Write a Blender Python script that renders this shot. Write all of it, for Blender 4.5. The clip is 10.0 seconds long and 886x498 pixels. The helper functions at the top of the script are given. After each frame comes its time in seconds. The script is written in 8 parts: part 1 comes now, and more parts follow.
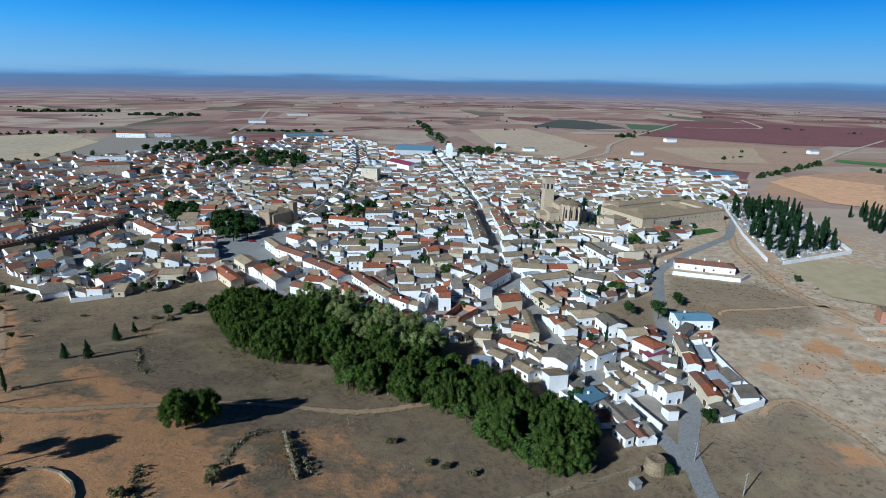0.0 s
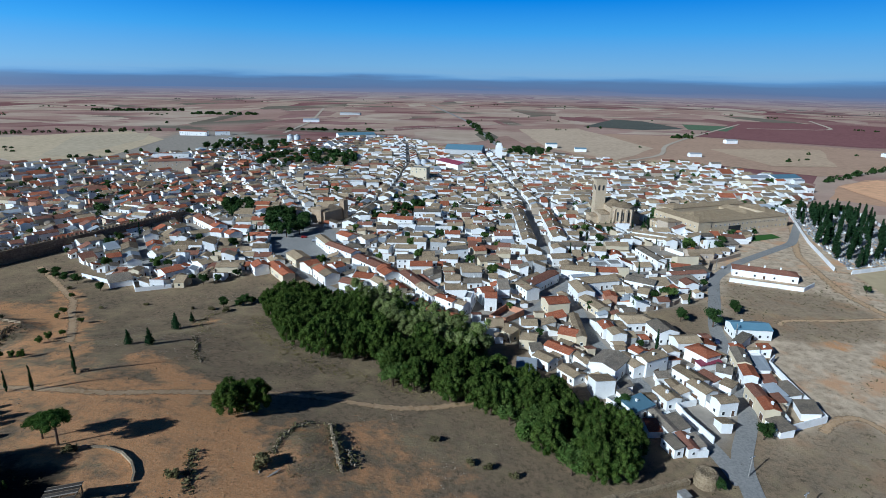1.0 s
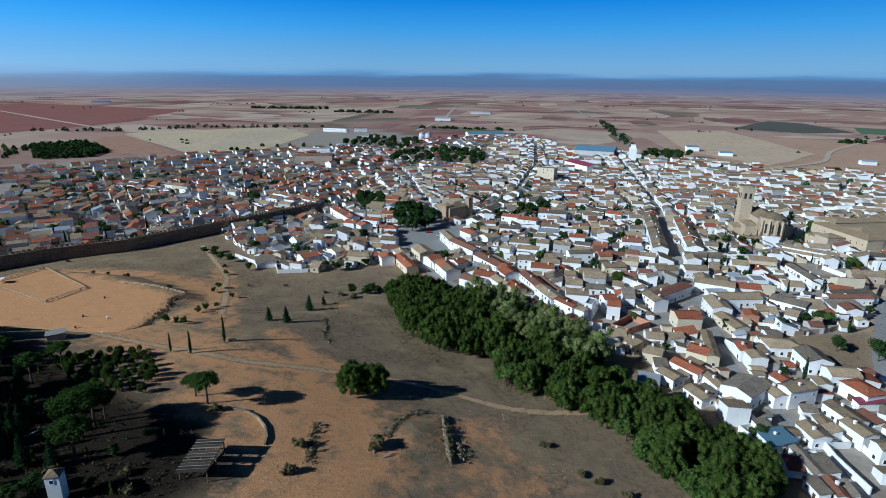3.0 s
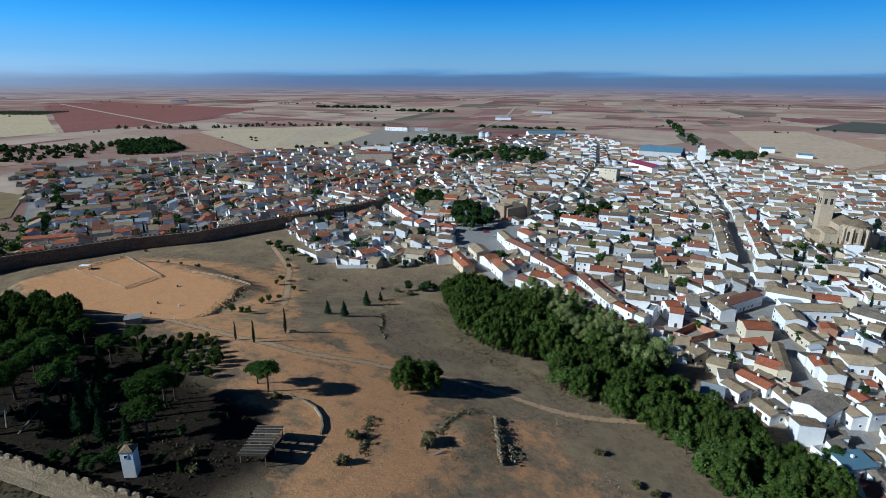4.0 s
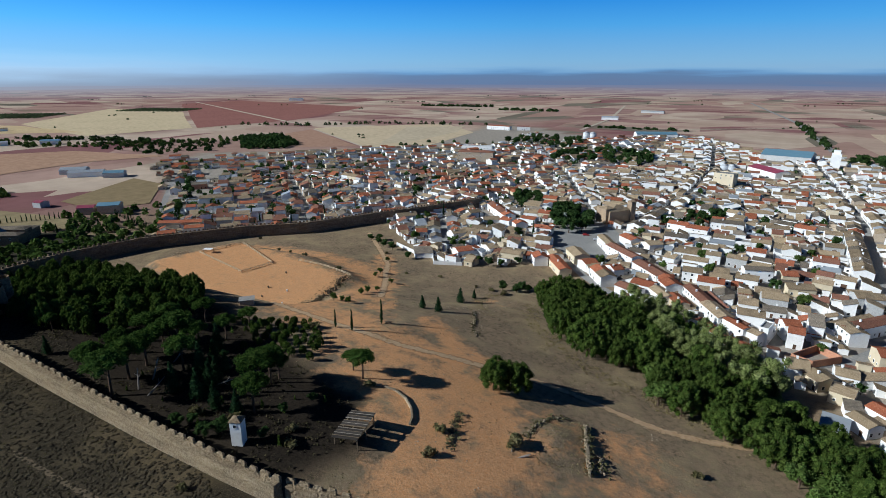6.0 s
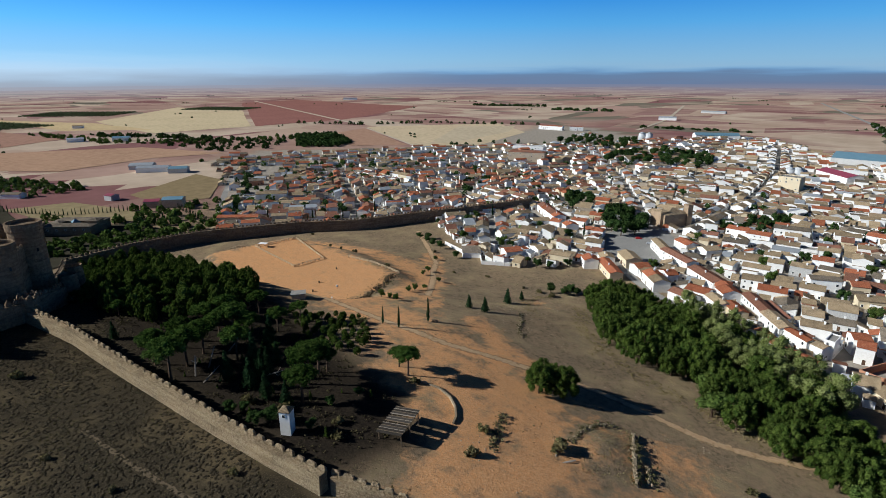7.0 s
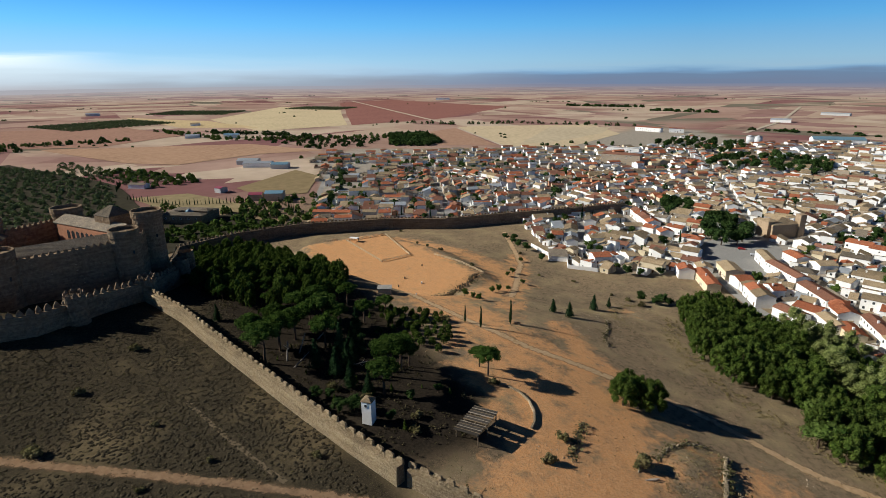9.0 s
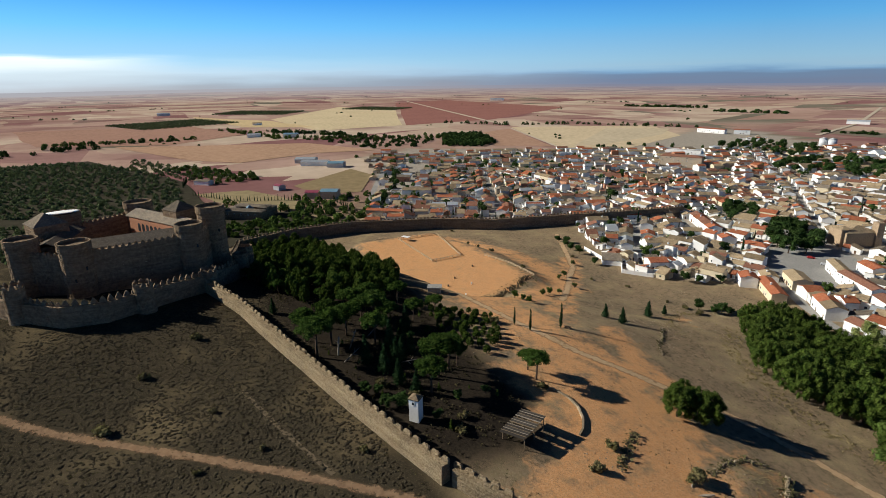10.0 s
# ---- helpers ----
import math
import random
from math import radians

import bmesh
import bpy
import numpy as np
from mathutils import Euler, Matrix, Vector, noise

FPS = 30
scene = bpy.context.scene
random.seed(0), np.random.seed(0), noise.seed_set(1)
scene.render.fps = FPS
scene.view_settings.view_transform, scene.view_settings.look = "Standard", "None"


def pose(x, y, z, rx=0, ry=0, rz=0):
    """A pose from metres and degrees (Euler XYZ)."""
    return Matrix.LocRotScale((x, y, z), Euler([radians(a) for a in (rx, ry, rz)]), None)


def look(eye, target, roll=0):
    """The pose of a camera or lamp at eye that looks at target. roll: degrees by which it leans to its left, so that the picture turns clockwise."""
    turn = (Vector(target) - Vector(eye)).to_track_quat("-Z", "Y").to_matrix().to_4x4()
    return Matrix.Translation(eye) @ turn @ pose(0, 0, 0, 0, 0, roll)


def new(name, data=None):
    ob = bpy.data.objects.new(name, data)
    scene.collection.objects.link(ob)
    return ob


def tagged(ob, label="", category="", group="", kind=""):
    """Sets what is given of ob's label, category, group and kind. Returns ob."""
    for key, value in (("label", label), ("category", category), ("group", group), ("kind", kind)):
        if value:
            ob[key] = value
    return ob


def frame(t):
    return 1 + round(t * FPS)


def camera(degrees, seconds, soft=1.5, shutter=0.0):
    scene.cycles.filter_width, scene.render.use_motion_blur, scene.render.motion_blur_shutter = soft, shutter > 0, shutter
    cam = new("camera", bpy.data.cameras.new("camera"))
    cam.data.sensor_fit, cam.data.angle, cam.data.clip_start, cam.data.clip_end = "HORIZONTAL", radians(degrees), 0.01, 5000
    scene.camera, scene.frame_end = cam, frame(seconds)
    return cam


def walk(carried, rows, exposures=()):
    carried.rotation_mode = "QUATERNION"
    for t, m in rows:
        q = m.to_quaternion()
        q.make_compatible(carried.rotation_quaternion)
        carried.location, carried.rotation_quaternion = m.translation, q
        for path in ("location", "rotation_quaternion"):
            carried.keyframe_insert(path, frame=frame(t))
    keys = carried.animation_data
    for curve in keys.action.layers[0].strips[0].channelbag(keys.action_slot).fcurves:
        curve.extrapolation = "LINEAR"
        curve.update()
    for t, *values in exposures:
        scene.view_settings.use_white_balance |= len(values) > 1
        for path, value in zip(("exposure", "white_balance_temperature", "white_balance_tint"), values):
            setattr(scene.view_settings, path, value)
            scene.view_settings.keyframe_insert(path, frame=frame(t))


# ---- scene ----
cam = camera(77.97, 10.0, soft=0.42)
EYE = (0.0, 0.0, 105.0)
# seconds, heading to the left of +y, pitch, lean to the right (degrees): the drone turns almost on the spot
ROWS = [
    (0.0, 0.01, -16.95, -1.13), (0.5, 2.39, -17.05, -1.05), (1.0, 5.17, -17.08, -0.98), (1.5, 8.04, -17.12, -0.90),
    (2.0, 11.34, -17.19, -0.82), (2.5, 14.96, -17.26, -0.74), (4.0, 24.66, -17.46, -0.33), (4.5, 27.40, -17.51, -0.25),
    (5.0, 29.97, -17.56, -0.17), (5.5, 32.50, -17.57, -0.09), (7.0, 40.45, -17.64, 0.14), (7.5, 42.78, -17.62, 0.22),
    (8.0, 45.06, -17.63, 0.27), (8.5, 47.24, -17.61, 0.34), (9.0, 49.79, -17.58, 0.46), (9.5, 52.61, -17.55, 0.58),
    (10.0, 55.35, -17.49, 0.71),
]


def heading(yaw, pitch, lean):
    a, p = radians(yaw), radians(pitch)
    ahead = Vector((-math.sin(a) * math.cos(p), math.cos(a) * math.cos(p), math.sin(p)))
    return look(EYE, Vector(EYE) + ahead, -lean)


walk(cam, [(t, heading(yaw, pitch, lean)) for t, yaw, pitch, lean in ROWS],
     [(0.0, 0.03, 5050, 2), (2.5, -0.08, 5050, 2), (5.0, 0.03, 5250, 3), (7.5, 0.2, 6150, 6), (10.0, 0.3, 6600, 6)])

# ---- light: low autumn sun from behind the camera's left, clear sky ----
SUN_EL, SUN_TO = 28.3, Vector((-0.725, -0.689, 0.0))
sun_dir = (SUN_TO * math.cos(radians(SUN_EL)) + Vector((0, 0, math.sin(radians(SUN_EL))))).normalized()
sun = new("sun", bpy.data.lights.new("sun", "SUN"))
sun.data.energy, sun.data.angle, sun.data.color = 5.15, radians(0.6), (1.0, 0.955, 0.885)
sun.matrix_world = look((0, 0, 0), -sun_dir)
sun.location = (-200, -120, 300)

world = bpy.data.worlds.new("sky")
scene.world = world
world.use_nodes = True
wn, wl = world.node_tree.nodes, world.node_tree.links
wn.clear()
w_out, w_bg = wn.new("ShaderNodeOutputWorld"), wn.new("ShaderNodeBackground")
w_sky = wn.new("ShaderNodeTexSky")
w_sky.sky_type, w_sky.sun_disc = "NISHITA", False
w_sky.sun_elevation, w_sky.sun_rotation = radians(SUN_EL), math.atan2(SUN_TO.x, SUN_TO.y)
w_sky.air_density, w_sky.dust_density, w_sky.ozone_density = 1.0, 0.3, 2.0
w_co, w_sep = wn.new("ShaderNodeTexCoord"), wn.new("ShaderNodeSeparateXYZ")
w_ramp = wn.new("ShaderNodeValToRGB")
stops = [(0.0, (0.33, 0.42, 0.52)), (0.5, (0.30, 0.43, 0.57)), (0.512, (0.25, 0.45, 0.64)), (0.54, (0.10, 0.37, 0.72)),
         (0.572, (0.010, 0.20, 0.66)), (0.605, (0.005, 0.05, 0.19)), (0.66, (0.004, 0.022, 0.085)), (1.0, (0.002, 0.009, 0.036))]
for i, (at, col) in enumerate(stops):
    e = w_ramp.color_ramp.elements[i] if i < 2 else w_ramp.color_ramp.elements.new(at)
    e.position, e.color = at, (*col, 1)
w_map = wn.new("ShaderNodeMapRange")
w_map.inputs["From Min"].default_value, w_map.inputs["From Max"].default_value = -1, 1
w_scale = wn.new("ShaderNodeVectorMath")
w_scale.operation = "SCALE"
w_scale.inputs["Scale"].default_value = 0.05
w_mix = wn.new("ShaderNodeMix")
w_mix.data_type, w_mix.inputs["Factor"].default_value = "RGBA", 0.93
wl.new(w_co.outputs["Generated"], w_sep.inputs[0])
wl.new(w_sep.outputs["Z"], w_map.inputs["Value"])
wl.new(w_map.outputs[0], w_ramp.inputs[0])
wl.new(w_sky.outputs[0], w_scale.inputs[0])
wl.new(w_scale.outputs[0], w_mix.inputs["A"])
wl.new(w_ramp.outputs[0], w_mix.inputs["B"])
w_dot, w_side = wn.new("ShaderNodeVectorMath"), wn.new("ShaderNodeMapRange")
w_dot.operation = "DOT_PRODUCT"
w_dot.inputs[1].default_value = SUN_TO
wl.new(w_co.outputs["Generated"], w_dot.inputs[0])
wl.new(w_dot.outputs["Value"], w_side.inputs["Value"])
for key, val in (("From Min", -0.3), ("From Max", 1.0), ("To Min", 0.95), ("To Max", 1.45)):
    w_side.inputs[key].default_value = val
w_glow = wn.new("ShaderNodeVectorMath")
w_glow.operation = "SCALE"
# haze and a bank of cloud along the horizon, whiter towards the sun
w_band = wn.new("ShaderNodeMapRange")
for key, val in (("From Min", -0.024), ("From Max", 0.048)):
    w_band.inputs[key].default_value = val
w_lift, w_noise, w_stretch = wn.new("ShaderNodeMath"), wn.new("ShaderNodeTexNoise"), wn.new("ShaderNodeMapping")
w_stretch.inputs["Scale"].default_value = (5, 5, 70)
w_noise.inputs["Scale"].default_value, w_noise.inputs["Detail"].default_value = 1.0, 6
wl.new(w_co.outputs["Generated"], w_stretch.inputs[0])
wl.new(w_stretch.outputs[0], w_noise.inputs["Vector"])
w_lift.operation = "MULTIPLY_ADD"
wl.new(w_noise.outputs["Fac"], w_lift.inputs[0])
w_lift.inputs[1].default_value = 0.024
wl.new(w_sep.outputs["Z"], w_lift.inputs[2])
w_less = wn.new("ShaderNodeMath")
w_less.operation, w_less.inputs[1].default_value = "SUBTRACT", 0.012
wl.new(w_lift.outputs[0], w_less.inputs[0])
wl.new(w_less.outputs[0], w_band.inputs["Value"])


def horizon(stops):
    r = wn.new("ShaderNodeValToRGB")
    for i, (at, c) in enumerate(stops):
        e = r.color_ramp.elements[i] if i < 2 else r.color_ramp.elements.new(at)
        e.position, e.color = at, c
    wl.new(w_band.outputs[0], r.inputs[0])
    return r


def joined(fac, a, b):
    k = wn.new("ShaderNodeMix")
    k.data_type = "RGBA"
    for key, val in (("Factor", fac), ("A", a), ("B", b)):
        wl.new(val, k.inputs[key])
    return k.outputs["Result"]


h_east = horizon([(0, (0.25, 0.215, 0.25, 1)), (0.15, (0.15, 0.19, 0.29, 1)), (0.32, (0.14, 0.21, 0.33, 1)), (0.40, (0.17, 0.30, 0.48, 1)), (0.52, (0.22, 0.42, 0.63, 0))])
h_west = horizon([(0, (0.25, 0.235, 0.26, 1)), (0.2, (0.27, 0.31, 0.37, 1)), (0.36, (0.33, 0.41, 0.50, 1)), (0.5, (0.38, 0.49, 0.60, 0.9)), (0.8, (0.33, 0.52, 0.70, 0))])
h_cloud = horizon([(0, (0.29, 0.28, 0.31, 1)), (0.3, (0.38, 0.44, 0.51, 1)), (0.5, (0.44, 0.52, 0.59, 1)), (0.66, (0.56, 0.62, 0.67, 1)), (0.76, (0.62, 0.67, 0.71, 1)), (0.88, (0.42, 0.57, 0.70, 0))])
w_turn = wn.new("ShaderNodeMapRange")
for key, val in (("From Min", -0.62), ("From Max", -0.98)):
    w_turn.inputs[key].default_value = val
wl.new(w_sep.outputs["X"], w_turn.inputs["Value"])
h_col = joined(w_turn.outputs[0], h_east.outputs["Color"], h_west.outputs["Color"])
h_fac = joined(w_turn.outputs[0], h_east.outputs["Alpha"], h_west.outputs["Alpha"])
w_bank = wn.new("ShaderNodeMapRange")
w_bank.interpolation_type = "SMOOTHSTEP"
for key, val in (("From Min", 0.94), ("From Max", 0.995)):
    w_bank.inputs[key].default_value = val
w_toward = wn.new("ShaderNodeVectorMath")
w_toward.operation = "DOT_PRODUCT"
w_toward.inputs[1].default_value = (-0.9925, -0.122, 0.0)
wl.new(w_co.outputs["Generated"], w_toward.inputs[0])
wl.new(w_toward.outputs["Value"], w_bank.inputs["Value"])
h_col = joined(w_bank.outputs[0], h_col, h_cloud.outputs["Color"])
h_fac = joined(w_bank.outputs[0], h_fac, h_cloud.outputs["Alpha"])
w_hazy = joined(h_fac, w_mix.outputs["Result"], h_col)
wl.new(w_hazy, w_glow.inputs[0])
wl.new(w_side.outputs[0], w_glow.inputs["Scale"])
wl.new(w_glow.outputs[0], w_bg.inputs[0])
wl.new(w_bg.outputs[0], w_out.inputs[0])
w_bg.inputs[1].default_value = 1.0


# ---- materials ----
def shader(name, rough=0.9):
    m = bpy.data.materials.new(name)
    m.use_nodes = True
    m.node_tree.nodes["Principled BSDF"].inputs["Roughness"].default_value = rough
    m.node_tree.nodes["Principled BSDF"].inputs["Specular IOR Level"].default_value = 0.25 if rough < 0.8 else 0.0
    return m, m.node_tree.nodes, m.node_tree.links, m.node_tree.nodes["Principled BSDF"]


def blend(nodes, links, fac, a, b, mode="MIX"):
    n = nodes.new("ShaderNodeMix")
    n.data_type, n.blend_type = "RGBA", mode
    for key, val in (("Factor", fac), ("A", a), ("B", b)):
        if isinstance(val, (int, float)):
            n.inputs[key].default_value = val
        elif isinstance(val, tuple):
            n.inputs[key].default_value = (*val, 1)
        else:
            links.new(val, n.inputs[key])
    return n.outputs["Result"]


def grain(nodes, links, coord, scale, detail=4, lo=0.35, hi=0.65, rough=0.6):
    t, r = nodes.new("ShaderNodeTexNoise"), nodes.new("ShaderNodeMapRange")
    t.inputs["Scale"].default_value, t.inputs["Detail"].default_value, t.inputs["Roughness"].default_value = scale, detail, rough
    r.inputs["From Min"].default_value, r.inputs["From Max"].default_value = lo, hi
    links.new(coord, t.inputs["Vector"])
    links.new(t.outputs["Fac"], r.inputs["Value"])
    return r.outputs[0]


def relief(nodes, links, bsdf, height, strength, distance):
    b = nodes.new("ShaderNodeBump")
    b.inputs["Strength"].default_value, b.inputs["Distance"].default_value = strength, distance
    links.new(height, b.inputs["Height"])
    links.new(b.outputs[0], bsdf.inputs["Normal"])


def chance(nodes, links):
    """A number between 0 and 1 that differs from object to object and from piece to piece."""
    s, f = nodes.new("ShaderNodeMath"), nodes.new("ShaderNodeMath")
    s.operation, f.operation = "ADD", "FRACT"
    links.new(nodes.new("ShaderNodeNewGeometry").outputs["Random Per Island"], s.inputs[0])
    links.new(nodes.new("ShaderNodeObjectInfo").outputs["Random"], s.inputs[1])
    links.new(s.outputs[0], f.inputs[0])
    return f.outputs[0]


def surface(name, a, b, c=None, big=0.3, small=3.0, rough=0.9, vary=0.15, bump=0.3, depth=0.05):
    """A plain weathered surface: two colours in large stains, a third in fine grain, and a change from piece to piece."""
    m, n, l, p = shader(name, rough)
    pos = n.new("ShaderNodeNewGeometry").outputs["Position"]
    col = blend(n, l, grain(n, l, pos, big), a, b)
    fine = grain(n, l, pos, small, 3)
    col = blend(n, l, fine, col, c or tuple(v * 0.8 for v in a)) if c else blend(n, l, 0.35, col, blend(n, l, fine, a, b))
    island = chance(n, l)
    hue = n.new("ShaderNodeHueSaturation")
    ran = n.new("ShaderNodeMapRange")
    ran.inputs["To Min"].default_value, ran.inputs["To Max"].default_value = 1 - vary, 1 + vary
    l.new(island, ran.inputs["Value"])
    l.new(ran.outputs[0], hue.inputs["Value"])
    l.new(col, hue.inputs["Color"])
    l.new(hue.outputs[0], p.inputs["Base Color"])
    relief(n, l, p, fine, bump, depth)
    return m


def coursed(m, high, strength=0.5):
    """Adds level courses of stone, long streaks of tone, to a masonry material."""
    n, l = m.node_tree.nodes, m.node_tree.links
    p = n["Principled BSDF"]
    was = p.inputs["Base Color"].links[0].from_socket
    mp = n.new("ShaderNodeMapping")
    mp.inputs["Scale"].default_value = (0.12, 0.12, 1.0 / high)
    l.new(n.new("ShaderNodeNewGeometry").outputs["Position"], mp.inputs[0])
    streak = grain(n, l, mp.outputs[0], 1.0, 5, 0.3, 0.7, 0.7)
    l.new(blend(n, l, streak, blend(n, l, 1.0, was, (0.62, 0.60, 0.60), "MULTIPLY"), blend(n, l, strength, was, (0.40, 0.31, 0.20), "SCREEN")), p.inputs["Base Color"])
    return m


def tiled(name, a, b, c, vary=0.2):
    """Clay roof tiles: rounded courses that run down the slope, lichen and replaced patches."""
    m, n, l, p = shader(name, 0.85)
    co = n.new("ShaderNodeTexCoord").outputs["Object"]
    pos = n.new("ShaderNodeNewGeometry").outputs["Position"]
    col = blend(n, l, grain(n, l, pos, 0.35, 5), a, b)
    col = blend(n, l, grain(n, l, pos, 2.2, 3, 0.5, 0.7), col, c)
    wave = n.new("ShaderNodeTexWave")
    wave.wave_type, wave.bands_direction = "BANDS", "X"
    wave.inputs["Scale"].default_value, wave.inputs["Distortion"].default_value = 1.1, 0.4
    l.new(co, wave.inputs["Vector"])
    col = blend(n, l, wave.outputs["Fac"], blend(n, l, 1.0, col, (0.72, 0.7, 0.68), "MULTIPLY"), col)
    hue, ran = n.new("ShaderNodeHueSaturation"), n.new("ShaderNodeMapRange")
    ran.inputs["To Min"].default_value, ran.inputs["To Max"].default_value = 1 - vary, 1 + vary
    l.new(chance(n, l), ran.inputs["Value"])
    l.new(ran.outputs[0], hue.inputs["Value"])
    l.new(col, hue.inputs["Color"])
    l.new(hue.outputs[0], p.inputs["Base Color"])
    relief(n, l, p, wave.outputs["Fac"], 0.6, 0.06)
    return m


M = {
    "white": surface("limewash", (0.83, 0.82, 0.79), (0.74, 0.72, 0.68), (0.83, 0.82, 0.80), 0.25, 1.5, 0.9, 0.08),
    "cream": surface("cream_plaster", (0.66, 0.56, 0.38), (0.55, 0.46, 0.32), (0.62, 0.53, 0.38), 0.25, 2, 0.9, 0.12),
    "earthwall": surface("rammed_earth", (0.45, 0.35, 0.24), (0.36, 0.28, 0.20), (0.5, 0.42, 0.33), 0.3, 2, 0.95, 0.12),
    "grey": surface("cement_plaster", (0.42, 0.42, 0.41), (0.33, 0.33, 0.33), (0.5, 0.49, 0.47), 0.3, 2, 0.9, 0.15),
    "brick": surface("red_brick", (0.42, 0.18, 0.10), (0.33, 0.15, 0.09), (0.5, 0.28, 0.18), 0.5, 6, 0.9, 0.12),
    "tile_old": tiled("weathered_tile", (0.37, 0.275, 0.17), (0.23, 0.175, 0.115), (0.44, 0.35, 0.235), 0.32),
    "tile_grey": tiled("lichen_tile", (0.25, 0.205, 0.155), (0.16, 0.138, 0.112), (0.33, 0.28, 0.215), 0.35),
    "tile_tan": tiled("tan_tile", (0.43, 0.325, 0.20), (0.32, 0.24, 0.15), (0.48, 0.385, 0.26), 0.25),
    "tile_red": tiled("orange_tile", (0.42, 0.14, 0.068), (0.31, 0.105, 0.06), (0.46, 0.21, 0.125)),
    "tile_brown": tiled("brown_tile", (0.28, 0.13, 0.085), (0.22, 0.11, 0.08), (0.34, 0.18, 0.12)),
    "tin": surface("grey_sheeting", (0.34, 0.36, 0.38), (0.27, 0.29, 0.31), None, 0.3, 2, 0.5, 0.2),
    "tin_blue": surface("blue_green_sheeting", (0.14, 0.24, 0.30), (0.11, 0.20, 0.26), None, 0.2, 2, 0.5, 0.15),
    "maroon": surface("maroon_sheeting", (0.26, 0.05, 0.08), (0.20, 0.045, 0.07), None, 0.2, 2, 0.55, 0.1),
    "glass": surface("dark_window_glass", (0.03, 0.035, 0.04), (0.05, 0.055, 0.06), None, 1, 4, 0.15, 0.3, 0.0),
    "door": surface("dark_wooden_door", (0.16, 0.09, 0.05), (0.10, 0.06, 0.04), None, 1, 6, 0.7, 0.4),
    "stone": surface("golden_stone", (0.44, 0.34, 0.22), (0.36, 0.27, 0.18), (0.5, 0.41, 0.29), 0.15, 1.2, 0.95, 0.06, 0.6, 0.1),
    "stone_dark": surface("castle_masonry", (0.25, 0.175, 0.115), (0.165, 0.12, 0.082), (0.32, 0.235, 0.155), 0.12, 0.9, 0.95, 0.06, 1.0, 0.25),
    "rubble": surface("rubble_masonry", (0.34, 0.245, 0.14), (0.21, 0.16, 0.10), (0.44, 0.34, 0.215), 0.22, 2.2, 0.95, 0.1, 1.0, 0.3),
    "bark": surface("pine_bark", (0.12, 0.08, 0.055), (0.08, 0.055, 0.04), None, 1, 6, 0.95, 0.2),
    "timber": surface("grey_timber", (0.20, 0.15, 0.10), (0.14, 0.11, 0.08), None, 1, 6, 0.9, 0.2),
    "asphalt": surface("worn_asphalt", (0.265, 0.255, 0.24), (0.21, 0.205, 0.195), (0.32, 0.305, 0.28), 0.1, 1.2, 0.9, 0.05),
    "paving": surface("pale_paving", (0.26, 0.245, 0.225), (0.20, 0.19, 0.178), (0.30, 0.285, 0.26), 0.1, 1.0, 0.9, 0.05),
    "track": surface("dust_track", (0.47, 0.315, 0.175), (0.38, 0.245, 0.13), (0.52, 0.365, 0.22), 0.08, 0.8, 0.95, 0.05),
    "metal": surface("galvanised_steel", (0.55, 0.56, 0.57), (0.45, 0.46, 0.47), None, 0.5, 2, 0.4, 0.1),
}


def leafy(name, a, b):
    m, n, l, p = shader(name, 0.8)
    geo, info = n.new("ShaderNodeNewGeometry"), n.new("ShaderNodeObjectInfo")
    col = blend(n, l, geo.outputs["Random Per Island"], a, b)
    col = blend(n, l, grain(n, l, geo.outputs["Position"], 0.25, 2), col, blend(n, l, 1.0, col, (0.8, 0.85, 0.7), "MULTIPLY"))
    hue, ran = n.new("ShaderNodeHueSaturation"), n.new("ShaderNodeMapRange")
    ran.inputs["To Min"].default_value, ran.inputs["To Max"].default_value = 0.75, 1.25
    l.new(info.outputs["Random"], ran.inputs["Value"])
    l.new(ran.outputs[0], hue.inputs["Value"])
    l.new(col, hue.inputs["Color"])
    l.new(hue.outputs[0], p.inputs["Base Color"])
    thin, both = n.new("ShaderNodeBsdfTranslucent"), n.new("ShaderNodeMixShader")
    both.inputs[0].default_value = 0.18
    l.new(hue.outputs[0], thin.inputs["Color"])
    l.new(p.outputs[0], both.inputs[1])
    l.new(thin.outputs[0], both.inputs[2])
    l.new(both.outputs[0], n["Material Output"].inputs["Surface"])
    return m


def feathered(m):
    """Lets a strip's sides fray into the ground beneath it."""
    n, l = m.node_tree.nodes, m.node_tree.links
    att, clear, both = n.new("ShaderNodeAttribute"), n.new("ShaderNodeBsdfTransparent"), n.new("ShaderNodeMixShader")
    att.attribute_name = "edge"
    worn, step = n.new("ShaderNodeMath"), n.new("ShaderNodeMapRange")
    worn.operation = "MULTIPLY_ADD"
    l.new(grain(n, l, n.new("ShaderNodeNewGeometry").outputs["Position"], 0.7, 5, 0.3, 0.7, 0.7), worn.inputs[0])
    worn.inputs[1].default_value = 0.9
    l.new(att.outputs["Fac"], worn.inputs[2])
    step.interpolation_type = "SMOOTHSTEP"
    step.inputs["From Min"].default_value, step.inputs["From Max"].default_value = 0.5, 1.25
    l.new(worn.outputs[0], step.inputs["Value"])
    l.new(step.outputs[0], both.inputs[0])
    l.new(clear.outputs[0], both.inputs[1])
    l.new(n["Principled BSDF"].outputs[0], both.inputs[2])
    l.new(both.outputs[0], n["Material Output"].inputs["Surface"])
    return m


